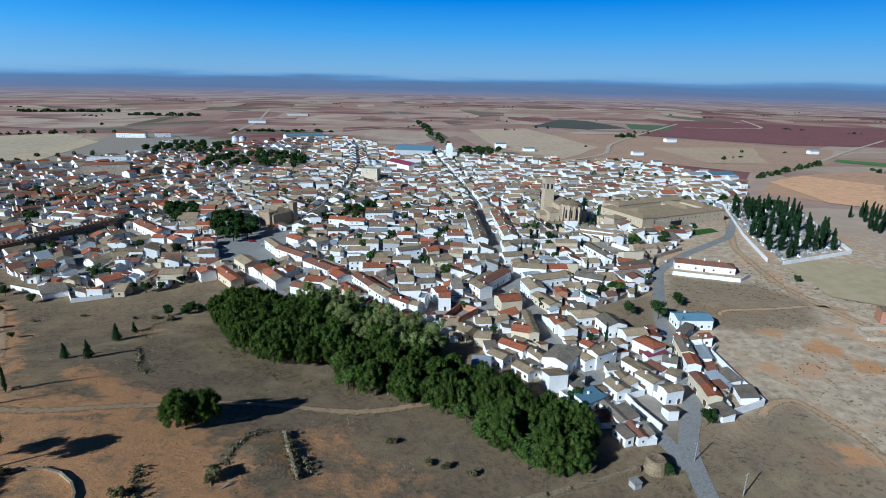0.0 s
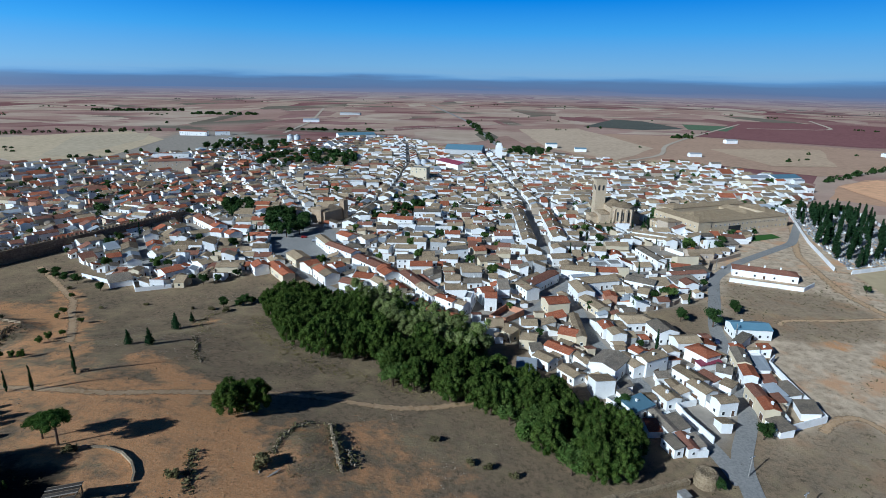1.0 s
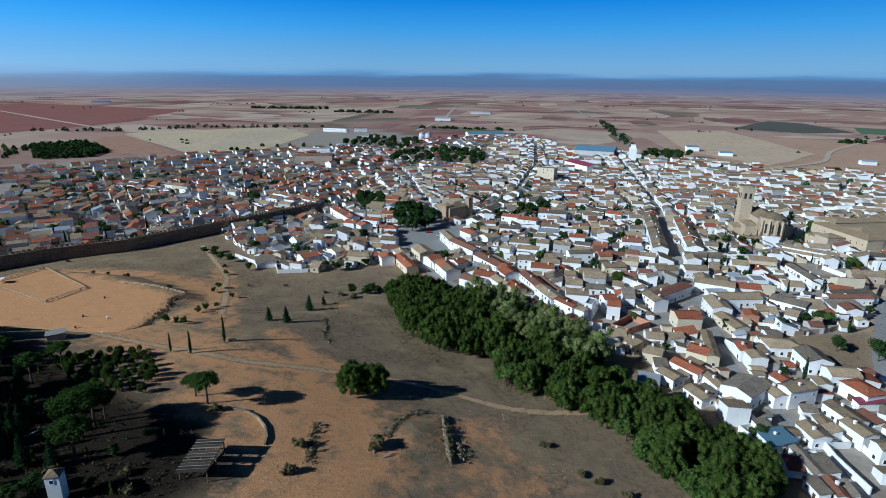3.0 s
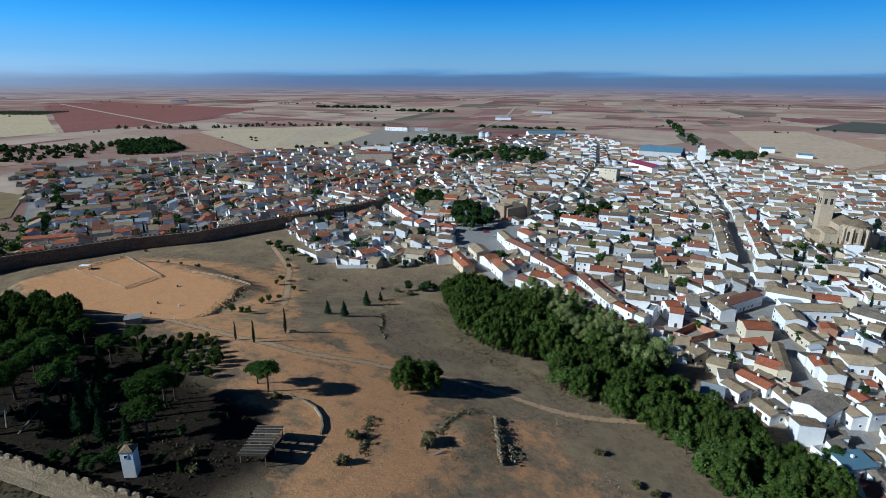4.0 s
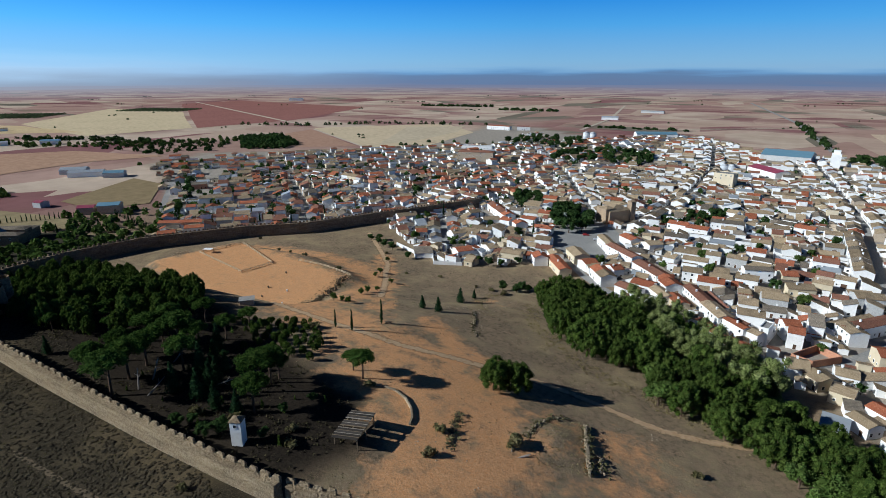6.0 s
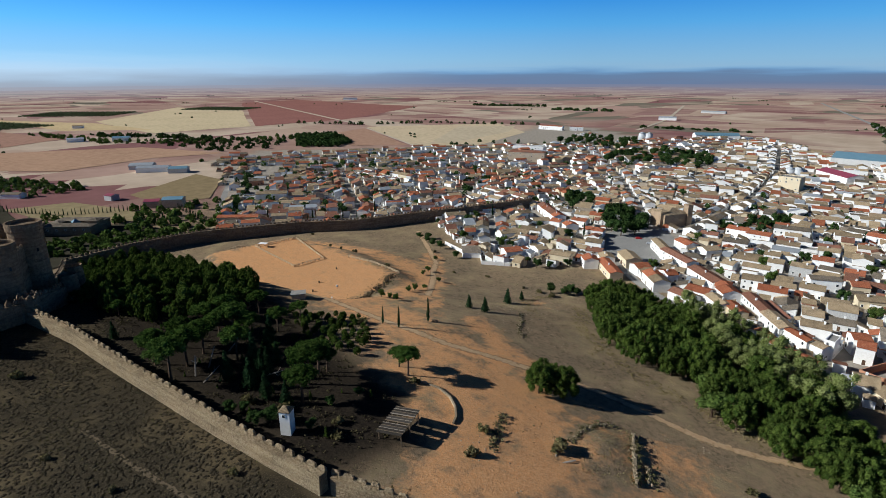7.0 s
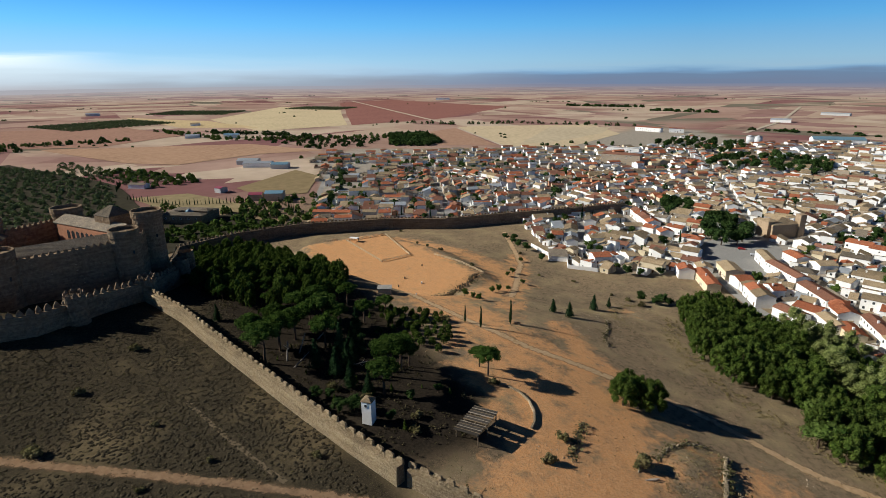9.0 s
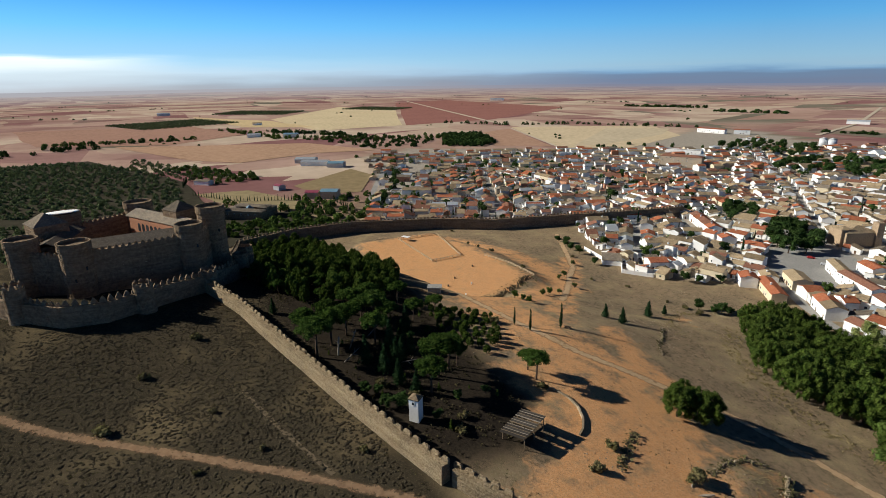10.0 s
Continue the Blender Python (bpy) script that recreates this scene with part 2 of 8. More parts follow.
M["bleached"] = surface("bleached_wood", (0.36, 0.31, 0.26), (0.27, 0.23, 0.19), None, 1, 6, 0.9, 0.2)
feathered(M["track"])
coursed(M["stone_dark"], 0.9, 0.10)
coursed(M["rubble"], 1.4, 0.12)
M["pine"] = leafy("pine_needles", (0.034, 0.062, 0.014), (0.102, 0.136, 0.030))
M["pine_dark"] = leafy("dark_pine_needles", (0.024, 0.052, 0.012), (0.074, 0.112, 0.026))
M["cypress"] = leafy("cypress_green", (0.018, 0.04, 0.018), (0.035, 0.065, 0.028))
M["leaf"] = leafy("broad_leaves", (0.06, 0.10, 0.025), (0.11, 0.15, 0.04))
M["poplar"] = leafy("grey_green_leaves", (0.135, 0.165, 0.052), (0.235, 0.255, 0.10))
M["dark_leaf"] = leafy("evergreen_oak", (0.028, 0.055, 0.018), (0.06, 0.095, 0.03))
M["olive"] = leafy("olive_leaves", (0.07, 0.095, 0.045), (0.14, 0.165, 0.085))
M["dry_grass"] = surface("dry_grass", (0.27, 0.215, 0.12), (0.14, 0.12, 0.095), (0.33, 0.27, 0.155), 0.25, 4.0, 0.95, 0.35, 1.0, 0.15)
M["tussock"] = surface("dry_tussock", (0.058, 0.047, 0.031), (0.040, 0.034, 0.024), (0.085, 0.068, 0.043), 0.12, 5.0, 0.95, 0.22, 1.0, 0.15)
# dark tone for the undergrowth that deepens the wood's shade
M["heather"] = leafy("shade_scrub", (0.040, 0.035, 0.021), (0.10, 0.082, 0.046))
M["straw"] = leafy("dry_straw_grass", (0.25, 0.19, 0.092), (0.40, 0.315, 0.165))
M["scrub"] = leafy("dry_scrub", (0.10, 0.09, 0.045), (0.17, 0.14, 0.07))
# ---- the lie of the land ----
FOOT = np.array([(260, -260), (160, 20), (86, 112), (48, 142), (5, 190), (-36, 224), (-100, 258), (-180, 246), (-235, 262),
                 (-290, 236), (-318, 190), (-338, 130), (-345, 70), (-420, 0), (-460, -160)], float)


TERRACE = [(-290, 141), (-284, 186), (-240, 190), (-188, 182), (-176, 152), (-178, 140), (-215, 128), (-255, 122)]


def smooth(v):
    v = np.clip(v, 0, 1)
    return v * v * (3 - 2 * v)


def inside_hill(x, y):
    """Distance from the hill's foot, positive uphill."""
    best = np.full(np.shape(x), 1e9)
    side = np.zeros(np.shape(x))
    for (ax, ay), (bx, by) in zip(FOOT[:-1], FOOT[1:]):
        dx, dy = bx - ax, by - ay
        u = np.clip(((x - ax) * dx + (y - ay) * dy) / (dx * dx + dy * dy), 0, 1)
        d = np.hypot(x - ax - u * dx, y - ay - u * dy)
        s = dx * (y - ay) - dy * (x - ax)
        near = d < best
        best = np.where(near, d, best)
        side = np.where(near, np.where(s > 0, 1.0, -1.0), side)
    return best * side


def height(x, y):
    x, y = np.asarray(x, float), np.asarray(y, float)
    s = inside_hill(x, y)
    z = 23.0 * smooth(s / 175.0)
    z = z + 10.0 * np.exp(-((x + 240) ** 2 + (y - 8) ** 2) / 62.0 ** 2)
    z = z + 0.5 * np.sin(x * 0.045 + 1.3) * np.sin(y * 0.052) * smooth(s / 40.0)
    z = z + 1.5 * np.exp(-((x + 46) ** 2 + (y - 120) ** 2) / 8.0 ** 2)
    # the levelled riding ground
    flat = np.full(np.shape(x), 1e9)
    inn = np.zeros(np.shape(x), bool)
    for (ax, ay), (bx, by) in zip(TERRACE, TERRACE[1:] + TERRACE[:1]):
        dx, dy = bx - ax, by - ay
        u = np.clip(((x - ax) * dx + (y - ay) * dy) / (dx * dx + dy * dy), 0, 1)
        flat = np.minimum(flat, np.hypot(x - ax - u * dx, y - ay - u * dy))
        if ay != by:
            inn ^= ((ay > y) != (by > y)) & (x < dx * (y - ay) / dy + ax)
    k = np.where(inn, 1.0, 1 - smooth(flat / 13.0))
    z = z * (1 - k) + 9.0 * k
    r = np.hypot(x, y)
    far = smooth((r - 2600) / 1500)
    z = z + far * (3 * np.sin(x * 0.0031 + 0.7) * np.cos(y * 0.0027) + 2 * np.sin((x + y) * 0.0043))
    return z



# ---- small mesh helpers ----
def mesh_of(name, verts, faces, mats, slots=None, smooth_faces=False):
    me = bpy.data.meshes.new(name)
    me.from_pydata([tuple(v) for v in verts], [], [tuple(f) for f in faces])
    for m in mats:
        me.materials.append(m)
    if slots is not None:
        me.polygons.foreach_set("material_index", slots)
    if smooth_faces:
        me.polygons.foreach_set("use_smooth", [True] * len(me.polygons))
    me.update()
    return me


def child(name, me, parent, m=None, label=""):
    ob = new(name, me)
    ob.parent = parent
    if m is not None:
        ob.matrix_basis = m
    return tagged(ob, label) if label else ob


def base(name, m, label, category, group=""):
    ob = new(name)
    ob.empty_display_size = 0.5
    ob.matrix_basis = m
    return tagged(ob, label, category, group)


class Soup:
    """Collects boxes, prisms and rings into one mesh."""

    def __init__(self):
        self.v, self.f = [], []

    def add(self, verts, faces):
        n = len(self.v)
        self.v += [tuple(p) for p in verts]
        self.f += [tuple(i + n for i in f) for f in faces]
        return self

    def box(self, x0, y0, z0, x1, y1, z1, m=None):
        vs = [Vector((x, y, z)) for z in (z0, z1) for x, y in ((x0, y0), (x1, y0), (x1, y1), (x0, y1))]
        if m is not None:
            vs = [m @ p for p in vs]
        return self.add(vs, [(3, 2, 1, 0), (4, 5, 6, 7), (0, 1, 5, 4), (1, 2, 6, 5), (2, 3, 7, 6), (3, 0, 4, 7)])

    def lathe(self, profile, n=16, m=None, cap=True, turn=2 * math.pi, start=0.0):
        """profile: radius, z from the foot up."""
        vs, fs = [], []
        whole = turn > 6.28
        cols = n if whole else n + 1
        for r, z in profile:
            for i in range(cols):
                a = start + turn * i / n
                p = Vector((r * math.cos(a), r * math.sin(a), z))
                vs.append(m @ p if m is not None else p)
        for k in range(len(profile) - 1):
            for i in range(n):
                j = (i + 1) % cols
                fs.append((k * cols + i, k * cols + j, (k + 1) * cols + j, (k + 1) * cols + i))
        if cap and whole:
            fs.append(tuple(reversed(range(cols))))
            fs.append(tuple((len(profile) - 1) * cols + i for i in range(cols)))
        return self.add(vs, fs)

    def mesh(self, name, mat, smooth_faces=False):
        return mesh_of(name, self.v, self.f, [mat], None, smooth_faces)


def poly_mask(x, y, poly):
    """True where points lie in the polygon."""
    x, y = np.asarray(x, float), np.asarray(y, float)
    c = np.zeros(np.shape(x), bool)
    for (ax, ay), (bx, by) in zip(poly, poly[1:] + poly[:1]):
        if ay == by:
            continue
        c ^= ((ay > y) != (by > y)) & (x < (bx - ax) * (y - ay) / (by - ay) + ax)
    return c


def line_distance(x, y, pts):
    best = np.full(np.shape(x), 1e9)
    for (ax, ay), (bx, by) in zip(pts[:-1], pts[1:]):
        dx, dy = bx - ax, by - ay
        u = np.clip(((x - ax) * dx + (y - ay) * dy) / (dx * dx + dy * dy), 0, 1)
        best = np.minimum(best, np.hypot(x - ax - u * dx, y - ay - u * dy))
    return best


# ---- plan ----
ARENA = TERRACE
TOWN = [(70, 138), (48, 152), (8, 208), (-36, 238), (-96, 272), (-128, 276), (-165, 246), (-196, 250), (-238, 280), (-268, 300),
        (-272, 330), (-298, 258), (-330, 225), (-366, 172), (-400, 198), (-470, 236), (-530, 268), (-610, 310), (-700, 340), (-735, 443), (-560, 640),
        (-560, 800), (-640, 1090), (-500, 1080), (-340, 960), (-211, 1090), (-75, 900), (65, 874), (173, 800), (300, 785), (360, 640),
        (300, 540), (240, 470), (160, 360), (120, 320), (104, 240), (117, 230), (112, 206), (109, 168), (88, 158), (78, 146)]
PLAZA = [(-150, 352), (-132, 310), (-112, 290), (-100, 300), (-100, 345), (-112, 372), (-142, 405)]
STREETS = [
    (6.0, [(72, 132), (70, 147), (65, 160), (56, 186), (46, 214), (42, 275), (34, 353), (29, 492), (10, 640), (-20, 860)]),
    (5.5, [(-124, 306), (-101, 276), (-80, 259), (-49, 247), (-23, 229), (-3, 226), (18, 239), (40, 280)]),
    (6.5, [(72, 120), (75, 142), (87, 164), (98, 208), (102, 235), (127, 306), (152, 337), (210, 389), (252, 464)]),
    (5.0, [(-237, 335), (-196, 281)]),
    (6.0, [(-470, 410), (-332, 400), (-242, 386), (-200, 350), (-150, 350)]),
    (5.5, [(-475, 386), (-335, 288), (-315, 262)]), (5.5, [(-600, 330), (-480, 250), (-400, 200)]),
    (5.5, [(-100, 330), (-40, 335), (38, 330)]), (5.0, [(-112, 380), (-100, 520), (-110, 700), (-150, 940)]),
    (5.0, [(38, 300), (90, 310), (127, 306)]), (5.0, [(-60, 460), (30, 440), (100, 470)]),
    (6.0, [(-142, 405), (-230, 560), (-330, 720), (-470, 960)]), (5.0, [(-520, 450), (-420, 560), (-330, 720)]),
]


def axis(lo, hi, step, reach):
    mid = np.arange(lo, hi + step, step)
    up, down, d, a, b = [], [], step, hi, lo
    while a < reach or b > -reach:
        d = min(d * 1.07, 120)
        a, b = a + d, b - d
        up.append(a), down.append(b)
    return np.array([v for v in reversed(down)] + list(mid) + up)


gx, gy = axis(-420, 240, 3.0, 4750), axis(-60, 420, 3.0, 4750)
XX, YY = np.meshgrid(gx, gy)
ZZ = height(XX, YY)
nx, ny = len(gx), len(gy)
GXL, GYL, ZL = gx.tolist(), gy.tolist(), ZZ.tolist()


def ground_z(x, y):
    """The height of the ground sheet, read off its own grid."""
    i = min(max(bisect_right(GXL, x) - 1, 0), nx - 2)
    j = min(max(bisect_right(GYL, y) - 1, 0), ny - 2)
    u, v = (x - GXL[i]) / (GXL[i + 1] - GXL[i]), (y - GYL[j]) / (GYL[j + 1] - GYL[j])
    return (ZL[j][i] * (1 - u) + ZL[j][i + 1] * u) * (1 - v) + (ZL[j + 1][i] * (1 - u) + ZL[j + 1][i + 1] * u) * v


def bisect_right(a, v):
    lo, hi = 0, len(a)
    while lo < hi:
        mid = (lo + hi) // 2
        if v < a[mid]:
            hi = mid
        else:
            lo = mid + 1
    return lo


def in_poly(x, y, poly):
    c = False
    for (ax, ay), (bx, by) in zip(poly, poly[1:] + poly[:1]):
        if (ay > y) != (by > y) and x < (bx - ax) * (y - ay) / (by - ay) + ax:
            c = not c
    return c


idx = np.arange(nx * ny).reshape(ny, nx)
quads = np.stack([idx[:-1, :-1], idx[:-1, 1:], idx[1:, 1:], idx[1:, :-1]], -1).reshape(-1, 4)
ground_me = bpy.data.meshes.new("ground")
ground_me.vertices.add(nx * ny)
ground_me.vertices.foreach_set("co", np.stack([XX, YY, ZZ], -1).ravel())
ground_me.loops.add(quads.size)
ground_me.loops.foreach_set("vertex_index", quads.ravel())
ground_me.polygons.add(len(quads))
ground_me.polygons.foreach_set("loop_start", np.arange(len(quads)) * 4)
ground_me.polygons.foreach_set("use_smooth", np.ones(len(quads), bool))
ground_me.update(calc_edges=True)
hill = inside_hill(XX, YY)
bare = smooth(1 - (np.hypot((XX + 84) / 62, (YY - 106) / 42) - 0.3) / 0.8) * 0.62
bare = np.maximum(bare, 0.95 * smooth(0.5 + np.where(poly_mask(XX, YY, ARENA), 1, -1) * line_distance(XX, YY, ARENA + ARENA[:1]) / 16))
bare = np.maximum(bare, 0.7 * smooth(1 - line_distance(XX, YY, [(-170, 136), (-135, 132), (-90, 118), (-55, 100)]) / 30))
bare = np.maximum(bare, 0.75 * smooth(1 - line_distance(XX, YY, [(-160, 155), (-172, 190), (-200, 206), (-262, 206), (-290, 200)]) / 18))
for pts, wide, k in (([(-118, 158), (-101, 148), (-83, 139), (-71, 127), (-60, 114), (-53, 98)], 7, 0.75), ([(-103, 111), (-89, 111), (-79, 103), (-72, 95), (-64, 86)], 9, 0.8),
                     ([(-139, 152), (-162, 182), (-188, 212), (-210, 237)], 9, 0.6), ([(-150, 125), (-125, 128), (-97, 134), (-80, 141)], 12, 0.7)):
    bare = np.maximum(bare, k * smooth(1.2 - line_distance(XX, YY, pts) / wide))
bare = np.maximum(bare, 0.8 * smooth(1.2 - line_distance(XX, YY, [(-89, 125), (-70, 116), (-56, 105), (-55, 92), (-65, 76)]) / 14))
for x, y, r, k in ((162, 211, 10, 0.75), (126, 140, 9, 0.7), (170, 195, 9, 0.75), (148, 226, 7, 0.6), (-62, 88, 22, 0.72), (-33, 128, 16, 0.5), (-20, 112, 24, 0.42), (-117, 205, 9, 0.35)):
    bare = np.maximum(bare, k * smooth(1.3 - np.hypot(XX - x, YY - y) / r))
bare = bare * smooth((YY - (54 - 0.1 * (XX + 80))) / 6)
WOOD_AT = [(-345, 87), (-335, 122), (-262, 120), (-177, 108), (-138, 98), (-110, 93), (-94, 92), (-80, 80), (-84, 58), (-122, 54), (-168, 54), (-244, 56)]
# wood floor zone: pine litter with the trees' shade painted in
litter_shade = smooth(0.7 + np.where(poly_mask(XX, YY, WOOD_AT), 1, -1) * line_distance(XX, YY, WOOD_AT + WOOD_AT[:1]) / 14)
outer = (1 - smooth((YY - (50 - 0.1 * (XX + 80))) / 10)) * np.where(hill > 0, 1, 0) * smooth((40 - XX) / 60)
pale = smooth((XX - 70) / 60) * np.where(hill < 0, 1, 0.5)
LOTS = [[(72, 250), (110, 271), (118, 300), (100, 228), (84, 222)], [(106, 236), (132, 300), (176, 288), (188, 262), (176, 236), (142, 226)], [(50, 362), (72, 368), (108, 384), (100, 352), (66, 340)], [(74, 128), (109, 161), (124, 169), (128, 150), (129, 133), (121, 112), (83, 112)]]
lots = np.zeros_like(XX)
for poly in LOTS:
    lots = np.maximum(lots, smooth(0.6 + np.where(poly_mask(XX, YY, poly), 1, -1) * line_distance(XX, YY, poly + poly[:1]) / 10))
pale = pale * (1 - 0.72 * lots)
bare = bare * (1 - litter_shade)
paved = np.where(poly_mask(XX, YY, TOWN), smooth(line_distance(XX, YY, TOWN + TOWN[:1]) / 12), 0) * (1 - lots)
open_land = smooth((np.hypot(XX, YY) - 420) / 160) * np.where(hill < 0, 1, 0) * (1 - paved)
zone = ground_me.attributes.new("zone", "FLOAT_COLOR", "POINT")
zone.data.foreach_set("color", np.stack([bare, paved, open_land, litter_shade], -1).ravel())
zone2 = ground_me.attributes.new("zone_pale", "FLOAT", "POINT")
zone2.data.foreach_set("value", pale.ravel())
zone3 = ground_me.attributes.new("zone_scrub", "FLOAT", "POINT")
zone3.data.foreach_set("value", outer.ravel())


def ground_material():
    m, n, l, p = shader("dry_hill_and_fields", 0.95)
    pos = n.new("ShaderNodeNewGeometry").outputs["Position"]
    att = n.new("ShaderNodeAttribute")
    att.attribute_name = "zone"
    sep = n.new("ShaderNodeSeparateColor")
    l.new(att.outputs["Color"], sep.inputs[0])
    big, mid, fine = grain(n, l, pos, 0.035, 5), grain(n, l, pos, 0.22, 5), grain(n, l, pos, 1.6, 4)
    tuft, speck = grain(n, l, pos, 0.6, 6, 0.47, 0.60, 0.75), grain(n, l, pos, 3.5, 3, 0.52, 0.66, 0.7)
    earth = blend(n, l, big, (0.25, 0.175, 0.106), (0.142, 0.108, 0.075))
    earth = blend(n, l, mid, earth, (0.30, 0.212, 0.132))
    earth = blend(n, l, tuft, earth, blend(n, l, big, (0.165, 0.126, 0.077), (0.108, 0.087, 0.056)))
    earth = blend(n, l, grain(n, l, pos, 0.075, 6, 0.5, 0.66, 0.65), earth, blend(n, l, fine, (0.36, 0.275, 0.15), (0.24, 0.185, 0.11)))
    earth = blend(n, l, speck, earth, blend(n, l, mid, (0.36, 0.285, 0.175), (0.05, 0.042, 0.028)))
    att2 = n.new("ShaderNodeAttribute")
    att2.attribute_name = "zone_pale"
    earth = blend(n, l, att2.outputs["Fac"], earth, blend(n, l, grain(n, l, pos, 0.05, 4, 0.52, 0.66), blend(n, l, mid, (0.62, 0.485, 0.335), blend(n, l, tuft, (0.42, 0.32, 0.215), (0.27, 0.205, 0.14))), (0.56, 0.34, 0.19)))
    att3 = n.new("ShaderNodeAttribute")
    att3.attribute_name = "zone_scrub"
    heath = blend(n, l, big, (0.055, 0.044, 0.029), (0.038, 0.032, 0.022))
    heath = blend(n, l, tuft, heath, (0.034, 0.028, 0.019))
    heath = blend(n, l, grain(n, l, pos, 0.028, 4, 0.52, 0.68), heath, blend(n, l, fine, (0.16, 0.12, 0.065), (0.10, 0.078, 0.047)))
    heath = blend(n, l, speck, heath, (0.10, 0.078, 0.047))
    earth = blend(n, l, att3.outputs["Fac"], earth, heath)
    # near-black litter tone that carries the shade under the pines
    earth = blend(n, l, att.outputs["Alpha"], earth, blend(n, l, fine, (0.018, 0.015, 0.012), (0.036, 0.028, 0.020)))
    orange = blend(n, l, mid, (0.60, 0.285, 0.115), (0.47, 0.24, 0.108))
    orange = blend(n, l, fine, orange, (0.62, 0.345, 0.165))
    orange = blend(n, l, speck, orange, (0.32, 0.19, 0.10))
    patch, edge = n.new("ShaderNodeMath"), n.new("ShaderNodeMapRange")
    patch.operation = "MULTIPLY_ADD"
    l.new(grain(n, l, pos, 0.16, 6, 0.3, 0.7, 0.7), patch.inputs[0])
    patch.inputs[1].default_value = 0.9
    l.new(sep.outputs[0], patch.inputs[2])
    edge.interpolation_type = "SMOOTHSTEP"
    edge.inputs["From Min"].default_value, edge.inputs["From Max"].default_value = 0.62, 1.25
    l.new(patch.outputs[0], edge.inputs["Value"])
    gate = n.new("ShaderNodeMath")
    gate.operation = "MULTIPLY"
    wide = n.new("ShaderNodeMapRange")
    wide.inputs["From Max"].default_value = 0.12
    l.new(sep.outputs[0], wide.inputs["Value"])
    l.new(edge.outputs[0], gate.inputs[0])
    l.new(wide.outputs[0], gate.inputs[1])
    col = blend(n, l, gate.outputs[0], earth, orange)
    col = blend(n, l, sep.outputs[1], col, blend(n, l, mid, (0.36, 0.315, 0.26), (0.28, 0.245, 0.20)))
    # strips of ploughed and fallow land, tones lifted and blued for haze
    cell = None
    for ang, sx, sy in ((0.35, 0.0042, 0.0115), (-0.5, 0.0085, 0.0028)):
        mp = n.new("ShaderNodeMapping")
        mp.inputs["Rotation"].default_value, mp.inputs["Scale"].default_value = (0, 0, ang), (sx, sy, 0)
        vo = n.new("ShaderNodeTexVoronoi")
        vo.distance, vo.inputs["Scale"].default_value = "CHEBYCHEV", 1.0
        l.new(pos, mp.inputs[0])
        l.new(mp.outputs[0], vo.inputs["Vector"])
        rgb, ramp = n.new("ShaderNodeSeparateColor"), n.new("ShaderNodeValToRGB")
        ramp.color_ramp.interpolation = "CONSTANT"
        for i, (at, c) in enumerate([(0, (0.31, 0.20, 0.15)), (0.18, (0.39, 0.285, 0.205)), (0.36, (0.20, 0.10, 0.09)), (0.5, (0.34, 0.225, 0.17)),
                                     (0.66, (0.43, 0.335, 0.24)), (0.8, (0.25, 0.145, 0.12)), (0.93, (0.16, 0.14, 0.10))]):
            e = ramp.color_ramp.elements[i] if i < 2 else ramp.color_ramp.elements.new(at)
            e.position, e.color = at, (c[0] * 1.25, c[1] * 1.26, c[2] * 1.33, 1)
        l.new(vo.outputs["Color"], rgb.inputs[0])
        l.new(rgb.outputs[0], ramp.inputs[0])
        cell = ramp.outputs[0] if cell is None else blend(n, l, grain(n, l, pos, 0.0016, 2, 0.45, 0.55), cell, ramp.outputs[0])
    cell = blend(n, l, grain(n, l, pos, 0.006, 6), cell, blend(n, l, 1.0, cell, (0.82, 0.80, 0.78), "MULTIPLY"))
    cell = blend(n, l, grain(n, l, pos, 0.05, 4, 0.4, 0.8), cell, blend(n, l, 1.0, cell, (0.85, 0.85, 0.85), "MULTIPLY"))
    col = blend(n, l, sep.outputs[2], col, cell)
    l.new(col, p.inputs["Base Color"])
    relief(n, l, p, blend(n, l, 0.6, tuft, blend(n, l, 0.5, mid, fine)), 0.3, 0.42)
    return m


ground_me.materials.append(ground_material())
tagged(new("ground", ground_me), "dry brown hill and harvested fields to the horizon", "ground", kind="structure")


def ribbon(name, pts, width, mat, lift, label, category="road", step=4.0, rag=0.0):
    """A strip that follows the ground along a line of plan points."""
    line = [Vector((*p, 0)) for p in pts]
    dense = []
    for a, b in zip(line[:-1], line[1:]):
        k = max(1, int((b - a).length / step))
        dense += [a.lerp(b, i / k) for i in range(k)]
    dense.append(line[-1])
    for _ in range(3):
        dense = [dense[0]] + [(dense[i - 1] + dense[i] * 2 + dense[i + 1]) / 4 for i in range(1, len(dense) - 1)] + [dense[-1]]
    vs, fs = [], []
    for i, p in enumerate(dense):
        d = (dense[min(i + 1, len(dense) - 1)] - dense[max(i - 1, 0)]).normalized()
        side = Vector((-d.y, d.x, 0))
        for k in range(5):
            off = (k / 4 - 0.5) * width
            if k in (0, 4):
                off *= 1 + rag * (noise.noise((p.x * 0.2, p.y * 0.2, k)))
            q = p + side * off
            vs.append((q.x, q.y, ground_z(q.x, q.y) + lift))
    for i in range(len(dense) - 1):
        for k in range(4):
            a = i * 5 + k
            fs.append((a + 5, a + 6, a + 1, a))
    me = mesh_of(name, vs, fs, [mat], None, True)
    me.attributes.new("edge", "FLOAT", "POINT").data.foreach_set("value", [(0.0, 0.65, 1.0, 0.65, 0.0)[i % 5] for i in range(len(vs))])
    return tagged(new(name, me), label, category, kind="structure")


